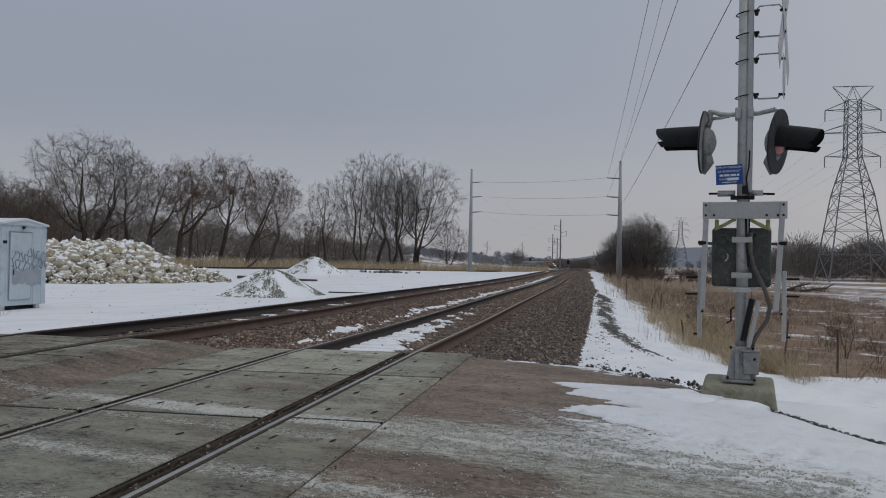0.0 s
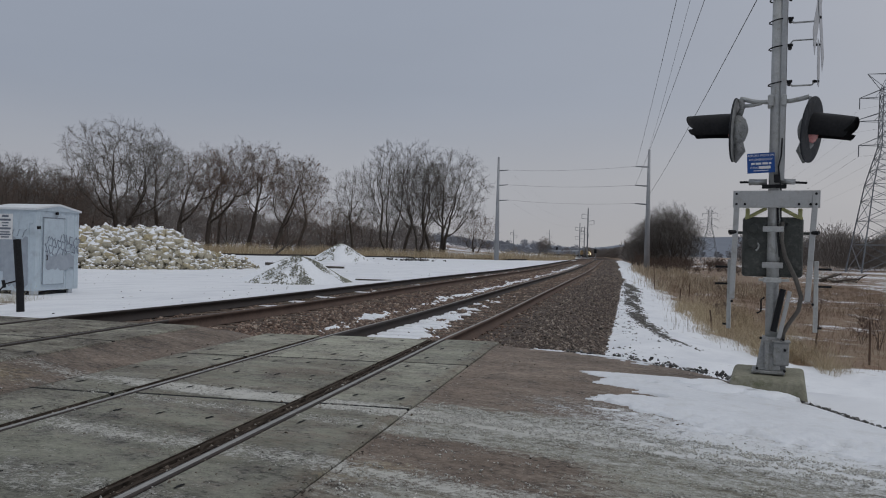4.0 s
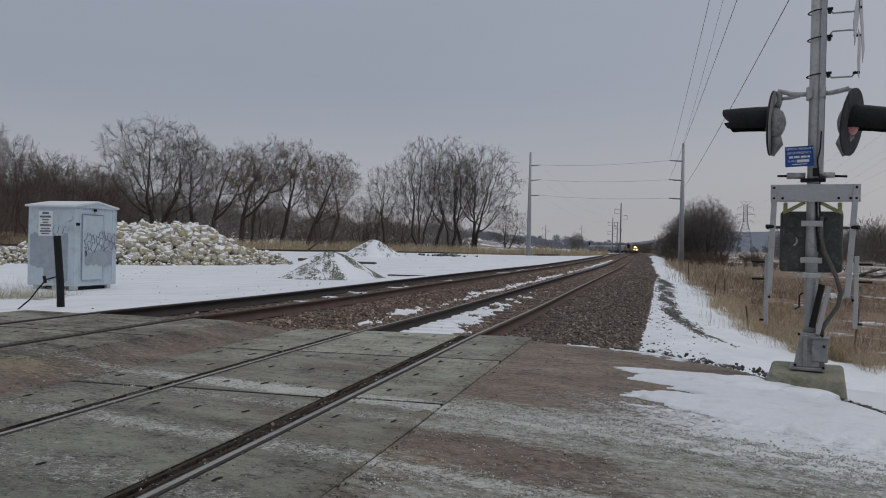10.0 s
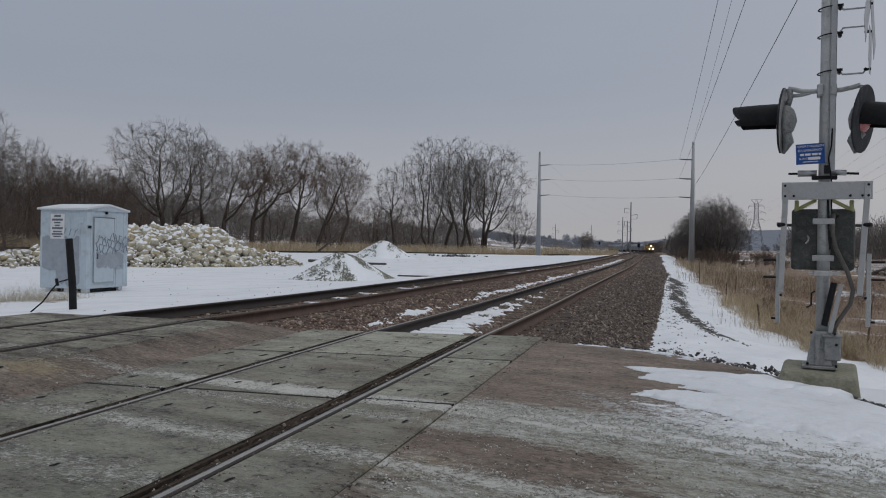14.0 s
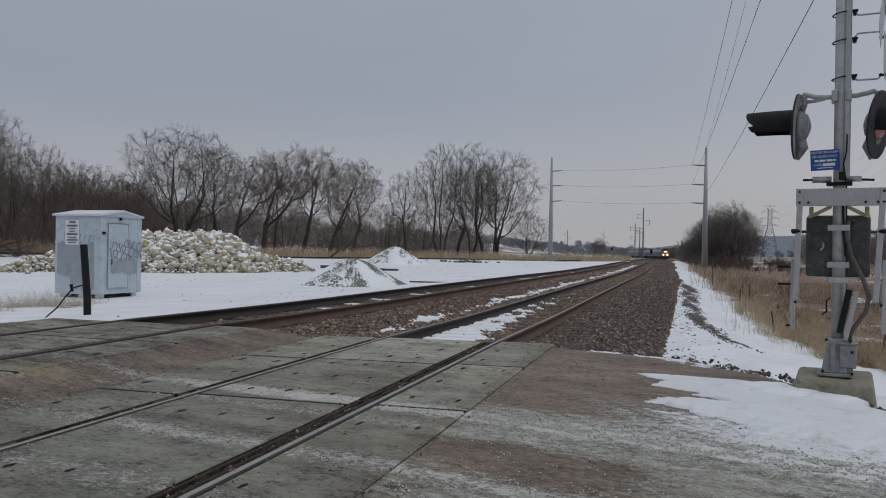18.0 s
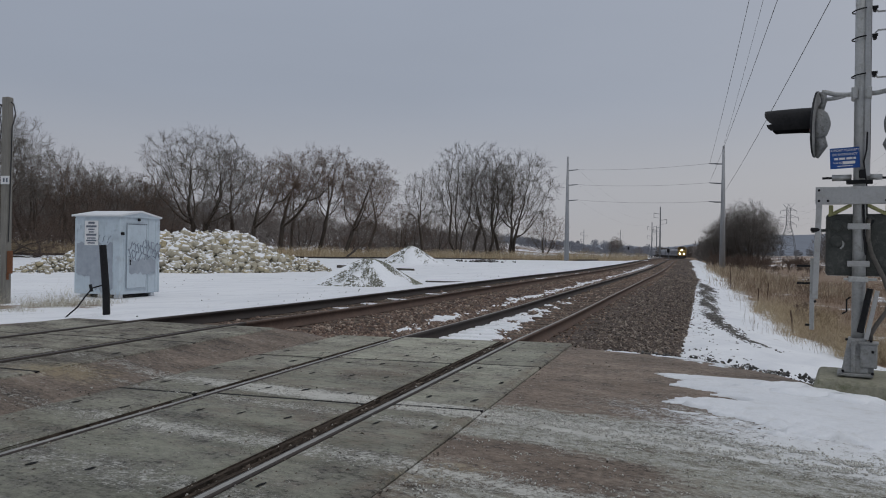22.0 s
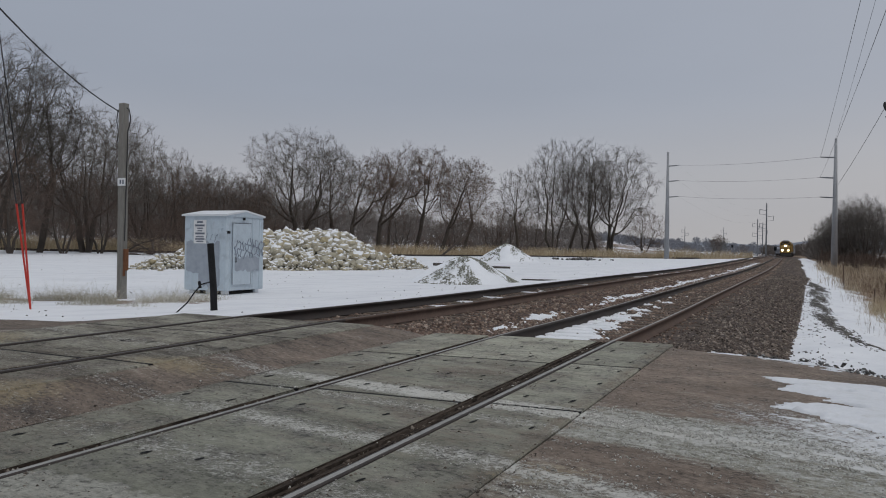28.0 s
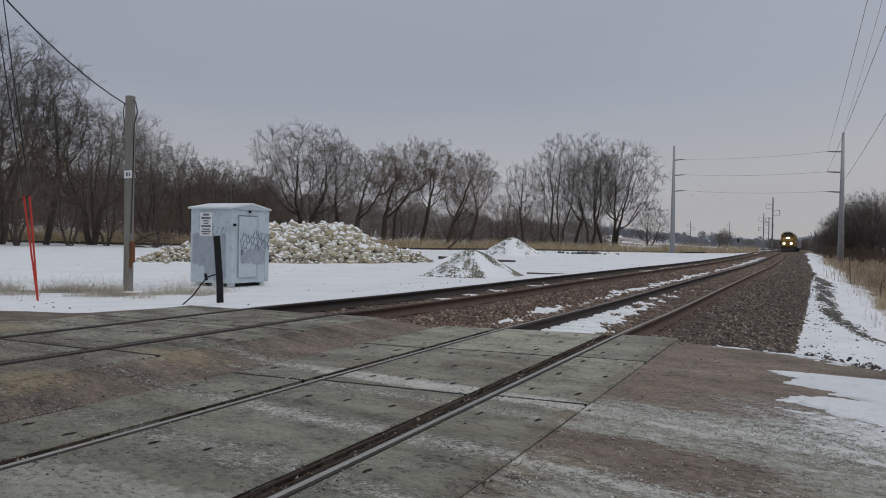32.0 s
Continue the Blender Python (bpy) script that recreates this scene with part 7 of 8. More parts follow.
wire(pole_b, (PB_[0] - 1.9, PB_[1], zb[1] + 0.12), (5.3, -75, 18.4), 1.9, 0.015, ob_, 40)
wire(pole_b, (PB_[0] - 0.1, PB_[1], 16.4), (3.3, -75, 19.5), 1.9, 0.012, ob_, 40)
wire(pole_b, (PB_[0] + 0.2, PB_[1], zb[2] + 1.6), (7.2, -75, 18.9), 1.9, 0.018, ob_, 40)


def wood_pole(x, y, top, label, arm=2.6):
    z0 = float(land(x, y))
    t = thing("power_pole", label, "power pole", (x, y, z0), "far power poles")
    bm = bmesh.new()
    tube(bm, [(0, 0, -0.5), (0, 0, top - z0)], [0.34, 0.22], 8)
    part("pole", bm, M_LATT, t)
    for side, zz in ((-1, 0.86), (1, 0.74), (-1, 0.60)):
        h = (top - z0) * zz
        bm = bmesh.new()
        tube(bm, [(0, 0, h), (side * arm, 0, h + 0.5)], 0.09, 6)
        tube(bm, [(side * arm, 0, h + 0.5), (side * arm, 0, h - 1.4)], 0.1, 6)
        tube(bm, [(0, 0, h - 1.6), (side * arm, 0, h - 1.4)], 0.07, 6)
        part("crossarm", bm, M_LATT, t)
    return t


wood_pole(-13.5, 353, 20.4, "dark power pole with staggered crossarms beside the line")
wood_pole(-22.4, 470, 18.2, "far dark power pole with staggered crossarms")
wood_pole(-21.9, 520, 17.8, "far dark power pole with staggered crossarms")
wood_pole(-82.2, 640, 18.4, "far dark power pole beyond the woods")
wood_pole(-72.7, 860, 24.3, "far dark power pole beyond the woods")


def lattice(x, y, label):
    """A four-legged tower: legs, rings and crossed braces, three pairs of arms and a forked head."""
    z0 = float(land(x, y))
    t = thing("lattice_tower", label, "pylon", (x, y, z0), "lattice pylons")
    H = 50.0
    prof = lambda z: np.interp(z, [0, 22, 31.5, 46, H], [7.2, 4.0, 1.75, 1.55, 1.5])
    levels = [0, 7, 13, 18, 22, 25.5, 28.6, 31.5, 34.2, 36.8, 39.3, 41.6, 43.9, 46]
    corner = lambda z, k: Vector(((-1, 1, 1, -1)[k] * prof(z), (-1, -1, 1, 1)[k] * prof(z), z))
    for k in range(4):
        bm = bmesh.new()
        tube(bm, [corner(z, k) for z in levels], [0.2 - 0.002 * z for z in levels], 5)
        part("leg", bm, M_LATT, t)
    for k in range(4):
        bm = bmesh.new()
        for z, zz in zip(levels, levels[1:]):
            a, b_, c, d = corner(z, k), corner(z, (k + 1) % 4), corner(zz, k), corner(zz, (k + 1) % 4)
            tube(bm, [a, d], 0.085, 4)
            tube(bm, [b_, c], 0.085, 4)
            tube(bm, [c, d], 0.085, 4)
        part("bracing", bm, M_LATT, t)
    for za_, reach in ((43.6, 6.6), (37.8, 8.0), (31.8, 6.6)):
        for s in (-1, 1):
            bm = bmesh.new()
            for yy in (-1.5, 1.5):
                tube(bm, [(s * 1.5, yy, za_), (s * reach, 0, za_)], 0.1, 4)
                tube(bm, [(s * 1.5, yy, za_ + 2.2), (s * reach, 0, za_)], 0.09, 4)
            tube(bm, [(s * 3.2, 0, za_), (s * 1.5, 0, za_ + 2.2)], 0.06, 4)
            arm = part("crossarm", bm, M_LATT, t)
            bm = bmesh.new()
            tube(bm, [(s * reach, 0, za_), (s * reach, 0, za_ - 2.8)], 0.13, 5)
            part("insulator", bm, M_LATT, arm)
    for s in (-1, 1):
        bm = bmesh.new()
        for yy in (-1.5, 1.5):
            tube(bm, [(s * 1.5, yy, 46), (s * 4.9, 0, 49.6)], 0.1, 4)
            tube(bm, [(0, yy * 0.3, 49.6), (s * 4.9, 0, 49.6)], 0.08, 4)
            tube(bm, [(s * 1.5, yy, 46), (0, yy * 0.3, 49.6)], 0.08, 4)
        part("head", bm, M_LATT, t)
    return t


tower = lattice(64.4, 220, "tall grey lattice power pylon in the snowy field")
far_t = copy_thing(tower, pose(61.9, 600, 0))
far_t.matrix_world = pose(61.9, 600, float(land(61.9, 600)), 0, 0, 0) @ Matrix.Scale(0.78, 4)
tagged(far_t, "distant lattice power pylon over the woods")
o = tower.matrix_world.translation
for za_, reach in ((40.8, 6.6), (35.0, 8.0), (29.0, 6.6)):
    for s in (-1, 1):
        wire(tower, (64.4 + s * reach, 220, za_ + o.z), (61.9 + s * reach * 0.78, 600, za_ * 0.78 - 1.5), 6, 0.014, o, 24)
        wire(tower, (64.4 + s * reach, 220, za_ + o.z), (150 + s * reach, -40, za_ + 6), 6, 0.014, o, 24)

# logs and brush heaped at the edge of the snowy field
bpile = thing("brush_pile", "grey logs and branches heaped in the field", "brush pile", (23.6, 96, float(land(23.6, 96)) - 0.1))
rr = random.Random(31)
for k in range(9):
    a, tilt, ln = rr.uniform(-0.5, 0.5) + (math.pi if k % 3 == 0 else 0), rr.uniform(0.05, 0.5), rr.uniform(1.6, 3.6)
    p0 = Vector((rr.uniform(-1.6, 1.6), rr.uniform(-0.8, 0.8), rr.uniform(0.1, 0.7)))
    way = Vector((math.cos(a) * math.cos(tilt), math.sin(a) * math.cos(tilt), math.sin(tilt)))
    rad = rr.uniform(0.07, 0.17)
    bm = bmesh.new()
    tube(bm, [p0 - way * ln / 2, p0 + way * ln * 0.1 + Vector((0, 0, 0.06)), p0 + way * ln / 2], [rad, rad * 0.9, rad * 0.6], 8)
    part("log", bm, M_TIMBER if k % 3 else M_PALELOG, bpile)
bm = bmesh.new()
for k in range(60):
    p0 = Vector((rr.gauss(0, 1.2), rr.gauss(0, 0.6), 0.1))
    q = p0 + Vector((rr.gauss(0, 0.7), rr.gauss(0, 0.5), rr.uniform(0.4, 1.3)))
    tube(bm, [p0, (p0 + q) / 2 + Vector((rr.gauss(0, 0.12), 0, 0.1)), q], [0.03, 0.022, 0.01], 4)
part("branches", bm, M_TWIGR, bpile)
hoop = thing("rubber_hoop", "bent black rubber strip half buried in rubble", "rubber strip", (1.13, 9.5, float(land(1.13, 9.5)) - 0.03), rz=-35)
bm = bmesh.new()
tube(bm, [(0.13 * math.cos(a), 0.05 * math.sin(3 * a), 0.10 * math.sin(a)) for a in np.linspace(-0.1, math.pi + 0.1, 14)], 0.016, 8)
part("strip", bm, M_BLACK, hoop)

# line-side signals and stakes
for x, y, h in ((-24.7, 330, 4.2), (-6.68, 235, 2.65), (2.6, 285, 2.75)):
    z0 = float(land(x, y))
    t = thing("railway_signal", "black-hooded railway signal beside the line", "railway signal", (x, y, z0), "line-side signals")
    bm = bmesh.new()
    tube(bm, [(0, 0, -0.3), (0, 0, h)], 0.09, 8)
    part("post", bm, M_LATT, t)
    bm = bmesh.new()
    box(bm, 0, -0.1, h, 0.72, 0.3, 1.15, 0.15, seg=3)
    box(bm, 0, -0.22, h + 0.2, 0.34, 0.3, 0.3, 0.06)
    box(bm, 0, -0.22, h - 0.22, 0.34, 0.3, 0.3, 0.06)
    part("signal_head", bm, M_BLACK, t)
M_STAKE = plain("rusty_stake", (0.07, 0.045, 0.035), (0.15, 0.10, 0.075), 0.9, 0.1, 20, 3, 0.3, 0.004)
for x, y, h, ln in ((4.35, 19.6, 0.95, 5), (5.15, 18.4, 0.9, 0), (1.95, 46, 1.35, -3), (2.2, 31, 0.7, 4), (2.35, 21.5, 0.55, -6), (3.1, 38, 0.8, 3), (9.6, 52, 1.1, 0), (11.2, 52, 1.1, 2)):
    bm = bmesh.new()
    tube(bm, [(0, 0, -0.2), (0.01, 0, h * 0.6), (0, 0, h)], [0.024, 0.022, 0.02], 6)
    ob = part("fence_stake", bm, M_STAKE)
    ob.matrix_world = pose(x, y, float(land(x, y)), 0, ln, 0)
    tagged(ob, "thin rusty stake standing in dry grass", "stake", "stakes along the field")

# pale marker and a bleached log in the tall grass
bm = bmesh.new()
box(bm, 0, 0, 0.7, 0.3, 0.3, 1.5, 0.03)
ob = part("marker_post", bm, M_WHITE)
ob.matrix_world = pose(-29.9, 168, float(land(-29.9, 168)))
tagged(ob, "short white marker post in the tall grass", "post")
bm = bmesh.new()
tube(bm, [(-1.2, 0, 1.0), (-0.4, 0.1, 1.15), (0.6, 0, 1.05), (1.3, 0.1, 1.2)], [0.2, 0.22, 0.18, 0.1], 8)
box(bm, 0, 0, 0.5, 0.5, 0.4, 1.2, 0.05)
ob = part("bleached_log", bm, M_WHITE)
ob.matrix_world = pose(-28.2, 168, float(land(-28.2, 168)))
tagged(ob, "bleached pale log lying in tall grass", "log")


# ---------- train ----------
M_LOCO = plain("armour_yellow_paint", (0.24, 0.145, 0.036), (0.34, 0.21, 0.055), 0.5, 0, 6, 0.8, 0.05, 0.002, stain=(0.12, 0.09, 0.055), local=True)
M_LOCOG = plain("dirty_grey_roof", (0.16, 0.165, 0.17), (0.26, 0.265, 0.27), 0.6, 0, 6, 0.8, 0.05, 0.002, local=True)
M_UNDER = plain("grimy_underframe", (0.02, 0.018, 0.017), (0.05, 0.045, 0.04), 0.8, 0.1, 8, 1, 0.2, 0.004, local=True)
M_HOPPER = plain("dusty_grey_hopper", (0.24, 0.25, 0.27), (0.36, 0.37, 0.40), 0.7, 0, 3, 0.4, 0.05, 0.002, stain=(0.24, 0.22, 0.2), local=True)


def glow(name, colour, strength):
    m = bpy.data.materials.new(name)
    m.use_nodes = True
    b = m.node_tree.nodes["Principled BSDF"]
    b.inputs["Base Color"].default_value = (0.9, 0.85, 0.7, 1)
    b.inputs["Emission Color"].default_value = (*colour, 1)
    b.inputs["Emission Strength"].default_value = strength
    return m


M_BEAM = glow("headlight_glass", (1.0, 0.82, 0.5), 14.0)
# weak warm glow that paints the glare around the headlights
M_RING = glow("headlight_glare_halo", (1.0, 0.72, 0.32), 1.9)
M_GLASS, _n, _l, _b = node_mat("dark_cab_glass", 0.08, 0, 0.6)
_b.inputs["Base Color"].default_value = (0.012, 0.014, 0.016, 1)


def wheelset(parent, y):
    for s in (-1, 1):
        bm = bmesh.new()
        tube(bm, [(s * 0.70, y, 0.5), (s * 0.73, y, 0.5), (s * 0.82, y, 0.5)], [0.54, 0.5, 0.5], 18)
        part("wheel", bm, M_UNDER, parent)
    bm = bmesh.new()
    tube(bm, [(-0.7, y, 0.5), (0.7, y, 0.5)], 0.09, 8)
    part("axle", bm, M_UNDER, parent)


def locomotive(lit, label):
    t = thing("locomotive", label, "locomotive", (0, 0, 0), "locomotives")
    bm = bmesh.new()
    box(bm, 0, 11.2, 1.3, 3.0, 21.4, 0.4, 0.04)
    box(bm, 0, 11.0, 0.75, 2.4, 6.0, 0.8, 0.15)
    part("frame", bm, M_UNDER, t)
    bm = bmesh.new()
    v = [(-1.3, 0.05, 0.2), (1.3, 0.05, 0.2), (1.5, 0.5, 1.25), (-1.5, 0.5, 1.25), (-1.3, 0.75, 0.2), (1.3, 0.75, 0.2), (1.5, 0.9, 1.25), (-1.5, 0.9, 1.25)]
    q = [bm.verts.new(p) for p in v]
    for f in ((0, 1, 2, 3), (5, 4, 7, 6), (4, 0, 3, 7), (1, 5, 6, 2), (3, 2, 6, 7), (4, 5, 1, 0)):
        bm.faces.new([q[i] for i in f])
    part("pilot_plow", bm, M_UNDER, t)
    bm = bmesh.new()
    box(bm, 0, 0.55, 1.33, 3.0, 0.5, 0.22, 0.03)
    part("front_sill", bm, M_LOCO, t)
    # nose with a sloped top
    bm = bmesh.new()
    sec = [(0.85, 1.45), (0.85, 2.7), (1.15, 3.05), (2.5, 3.35), (2.5, 1.45)]
    lft = [bm.verts.new((-1.2 if z < 3 else -1.05, y, z)) for y, z in sec]
    rgt = [bm.verts.new((1.2 if z < 3 else 1.05, y, z)) for y, z in sec]
    bm.faces.new(lft), bm.faces.new(rgt[::-1])
    for k in range(5):
        bm.faces.new((lft[k], rgt[k], rgt[(k + 1) % 5], lft[(k + 1) % 5])[::-1])
    bmesh.ops.bevel(bm, geom=list(bm.edges), offset=0.08, segments=2, affect="EDGES", profile=0.5)
    part("nose", bm, M_LOCO, t, "yellow sloped nose")
    bm = bmesh.new()
    sec = [(-1.55, 1.45), (-1.55, 4.05), (-1.05, 4.55), (1.05, 4.55), (1.55, 4.05), (1.55, 1.45)]
    fr = [bm.verts.new((x, 2.35, z)) for x, z in sec]
    bk = [bm.verts.new((x, 4.9, z)) for x, z in sec]
    bm.faces.new(fr[::-1]), bm.faces.new(bk)
    for k in range(6):
        bm.faces.new((fr[k], fr[(k + 1) % 6], bk[(k + 1) % 6], bk[k]))
    cab = part("cab", bm, M_LOCO, t)
    bm = bmesh.new()
    box(bm, 0, 3.6, 4.57, 2.2, 2.6, 0.08, 0.03)
    box(bm, 0, 3.9, 4.68, 1.5, 1.6, 0.3, 0.08, seg=2)
    part("cab_roof", bm, M_LOCOG, cab)
    for x in (-1.02, -0.36, 0.36, 1.02):
        bm = bmesh.new()
        box(bm, x, 2.33, 3.72, 0.5, 0.04, 0.55, 0.03)
        part("windshield", bm, M_GLASS, cab)
    for s in (-1, 1):
        bm = bmesh.new()
        box(bm, s * 1.56, 3.7, 3.5, 0.03, 1.5, 0.6, 0.02)
        part("side_window", bm, M_GLASS, cab)
    bm = bmesh.new()
    box(bm, 0, 2.32, 4.28, 1.9, 0.05, 0.34, 0.02)
    part("number_board", bm, M_BLACK, cab)
    bm = bmesh.new()
    box(bm, 0, 12.6, 2.75, 1.9, 15.4, 2.6, 0.12, seg=2)
    hood = part("long_hood", bm, M_LOCO, t)
    bm = bmesh.new()
    box(bm, 0, 12.6, 4.12, 1.7, 15.2, 0.25, 0.06)
    box(bm, 0, 18.6, 4.15, 2.9, 3.2, 0.6, 0.06)
    part("roof", bm, M_LOCOG, hood)
    for k in range(5):
        for s in (-1, 1):
            bm = bmesh.new()
            box(bm, s * 0.96, 7.2 + 2.6 * k, 2.6, 0.03, 2.0, 1.6, 0.01)
            part("hood_door", bm, M_LOCO, hood)
    for s in (-1, 1):
        bm = bmesh.new()
        tube(bm, [(s * 1.45, 0.7, 1.5), (s * 1.45, 0.7, 2.5), (s * 1.45, 2.2, 2.5)], 0.03, 6)
        tube(bm, [(s * 1.45, 5.2, 2.5), (s * 1.45, 21.5, 2.5)], 0.03, 6)
        for y in range(6, 22, 2):
            tube(bm, [(s * 1.45, y, 1.45), (s * 1.45, y, 2.5)], 0.02, 5)
        part("handrail", bm, M_LOCO, t)
    for yc in (4.3, 17.9):
        bm = bmesh.new()
        for s in (-1, 1):
            box(bm, s * 1.05, yc, 0.62, 0.18, 4.4, 0.42, 0.06)
        tr = part("truck", bm, M_UNDER, t)
        for dy in (-1.8, 0, 1.8):
            wheelset(tr, yc + dy)
    # lamp radii are drawn oversize to take in their glare
    for x, z, r_ in ((-0.2, 3.28, 0.21), (0.2, 3.28, 0.21), (-0.80, 1.92, 0.28), (0.80, 1.92, 0.28)):
        bm = bmesh.new()
        y = 0.80 if z > 3 else 0.42
        tube(bm, [(x, y + 0.12, z), (x, y, z)], r_ + 0.03, 14)
        lamp = part("headlight" if z > 3 else "ditch_light", bm, M_BLACK, t)
        bm = bmesh.new()
        tube(bm, [(x, y - 0.02, z), (x, y - 0.05, z), (x, y - 0.07, z)], [r_ * 0.76, r_ * 0.68, r_ * 0.2], 14)
        part("lamp_glass", bm, M_BEAM if lit else M_GLASS, lamp, "glowing warm white lamp" if lit else "")
        # added ring round the glass: a painted glare halo, dark when unlit
        bm = bmesh.new()
        tube(bm, [(x, y, z), (x, y - 0.02, z)], [r_, r_ * 0.95], 14)
        part("halo_ring", bm, M_RING if lit else M_GLASS, lamp)
    for x, z in ((-0.82, 1.65), (0.82, 1.65)):
        bm = bmesh.new()
        box(bm, x, 0.6, z, 0.12, 0.12, 0.4)
        part("lamp_stand", bm, M_LOCO, t)
    return t


def hopper():
    t = thing("hopper_wagon", "dusty grey covered hopper wagon", "freight wagon", (0, 0, 0), "freight wagons")
    bm = bmesh.new()
    sec = [(-1.35, 1.2), (-1.58, 1.9), (-1.6, 3.5), (-1.25, 4.25), (-0.5, 4.5), (0.5, 4.5), (1.25, 4.25), (1.6, 3.5), (1.58, 1.9), (1.35, 1.2)]
    a = [bm.verts.new((x, 0.9 + (0.9 if z < 2 else 0), z)) for x, z in sec]
    b_ = [bm.verts.new((x, 16.1 - (0.9 if z < 2 else 0), z)) for x, z in sec]
    bm.faces.new(a[::-1]), bm.faces.new(b_)
    for k in range(10):
        bm.faces.new((a[k], a[(k + 1) % 10], b_[(k + 1) % 10], b_[k]))
    body = part("body", bm, M_HOPPER, t)
    for k in range(11):
        for s in (-1, 1):
            bm = bmesh.new()
            box(bm, s * 1.63, 2.0 + 1.3 * k, 2.7, 0.08, 0.1, 1.7)
            part("side_rib", bm, M_HOPPER, body)
    bm = bmesh.new()
    box(bm, 0, 8.5, 1.05, 2.6, 16.4, 0.25, 0.03)
    for y in (5.0, 8.5, 12.0):
        box(bm, 0, y, 0.75, 1.8, 1.6, 0.6, 0.15)
    part("frame", bm, M_UNDER, t)
    bm = bmesh.new()
    box(bm, 0, 8.5, 4.56, 0.9, 13.5, 0.12, 0.03)
    part("hatch_walkway", bm, M_LOCOG, body)
    for yc in (2.4, 14.6):
        bm = bmesh.new()
        for s in (-1, 1):
            box(bm, s * 1.0, yc, 0.55, 0.15, 2.2, 0.35, 0.06)
        tr = part("truck", bm, M_UNDER, t)
        for dy in (-0.9, 0.9):
            wheelset(tr, yc + dy)
    return t


lead = locomotive(True, "yellow diesel locomotive with lit headlights leading a freight train")
second = locomotive(False, "second yellow diesel locomotive behind the leader")
wagon = hopper()
wagons = [wagon] + [copy_thing(wagon, Matrix()) for k in range(9)]


# ---------- ballast stones, old snow, rubble ----------
def stones(name, x, y, z, size, seed, mat, label, parent=None, category="stones"):
    r = np.random.RandomState(seed)
    n = len(x)
    base = np.array([(1, 0, 0.1), (-1, 0.1, 0), (0.1, 1, 0), (0, -1, -0.1), (0.15, 0.1, 1), (0, 0, -1)])
    s = size[:, None, None] * r.uniform(0.65, 1.25, (n, 6, 1)) * np.stack([r.uniform(0.8, 1.4, n), r.uniform(0.7, 1.1, n), r.uniform(0.55, 0.9, n)], -1)[:, None, :]
    v = base[None] * s
    a, b_ = r.uniform(0, 2 * math.pi, n), r.uniform(-0.6, 0.6, n)
    ca, sa, cb, sb = np.cos(a)[:, None], np.sin(a)[:, None], np.cos(b_)[:, None], np.sin(b_)[:, None]
    X, Y, Z = v[..., 0], v[..., 1], v[..., 2]
    X, Z = cb * X + sb * Z, -sb * X + cb * Z
    X, Y = ca * X - sa * Y, sa * X + ca * Y
    v = np.stack([X + x[:, None], Y + y[:, None], Z + z[:, None]], -1).reshape(-1, 3)
    t = np.array([(0, 2, 4), (2, 1, 4), (1, 3, 4), (3, 0, 4), (2, 0, 5), (1, 2, 5), (3, 1, 5), (0, 3, 5)])
    f = (np.arange(n)[:, None, None] * 6 + t[None]).reshape(-1, 3)
    return tagged(link_mesh(name, v, f, mat, parent), label, category, kind="stuff")


R = np.random.RandomState(12)
n = 76000
y = 9.9 + 50 * R.random_sample(n) ** 2.0
x = np.where(R.random_sample(n) < 0.02, -0.1 + 0.2 * np.abs(R.normal(0, 1, n)), R.uniform(-8.5, 0.05, n))
x = x + shoulder(x, y)
for rx in (-2.13, -3.637, -5.975, -7.485):
    keep = np.abs(x - rx) > 0.06
    x, y = x[keep], y[keep]
keep = ~((np.abs(x + 1.78) < 0.26) & (y < 40) & (R.random_sample(len(x)) < 0.72))
x, y = x[keep], y[keep]
keep = (y > 10.15 - 0.1 * (x + 2.9)) & ~((np.abs(x + 2.885) < 1.25) & (R.random_sample(len(x)) < np.interp(y, [10.5, 12, 16], [0.35, 0.12, 0.0])))
x, y = x[keep], y[keep]
z = np.where(x > -0.5, np.maximum(land(x, y), ballast_z(x, y)), ballast_z(x, y))
keep = (x < -0.6) | (ballast_z(x, y) > land(x, y) - 0.01) | (R.random_sample(len(x)) < 0.025)
x, y, z = x[keep], y[keep], z[keep]
size = (0.012 + R.gamma(3.0, 0.0047, len(x))) * np.interp(y, [10, 30, 60], [1, 1.2, 1.6])
old = x + R.normal(0, 0.12, len(x)) > -1.75
stones("ballast_stones", x[~old], y[~old], z[~old] + 0.004, size[~old], 1, M_STONE, "crushed reddish quartzite ballast")
stones("ballast_stones", x[old], y[old], z[old] + 0.004, size[old], 15, M_OLDSTONE, "weathered brown ballast on the outer shoulder")
n = 15000
y = 45 + 145 * R.random_sample(n) ** 1.6
x = R.uniform(-8.5, 0.05, n)
x = x + shoulder(x, y)
for rx in (-2.13, -3.637, -5.975, -7.485):
    keep = np.abs(x - rx) > 0.1
    x, y = x[keep], y[keep]
size = np.clip(0.035 + R.gamma(2.5, 0.012, len(x)), 0, 0.10)
for side, mat_, seed_ in ((x > -1.75, M_OLDSTONE, 16), (x <= -1.75, M_STONE, 17)):
    stones("ballast_stones", (x + track_shift(y))[side], y[side], ballast_z(x, y)[side] - 0.01, size[side], seed_, mat_, "coarse ballast far along the line")
# grey gravel spilled down the bank, and rubble at the edge of the asphalt
M_GREY = island_mat("grey_gravel", [(0.0, (0.055, 0.051, 0.047)), (0.6, (0.125, 0.116, 0.105)), (1.0, (0.21, 0.20, 0.185))])
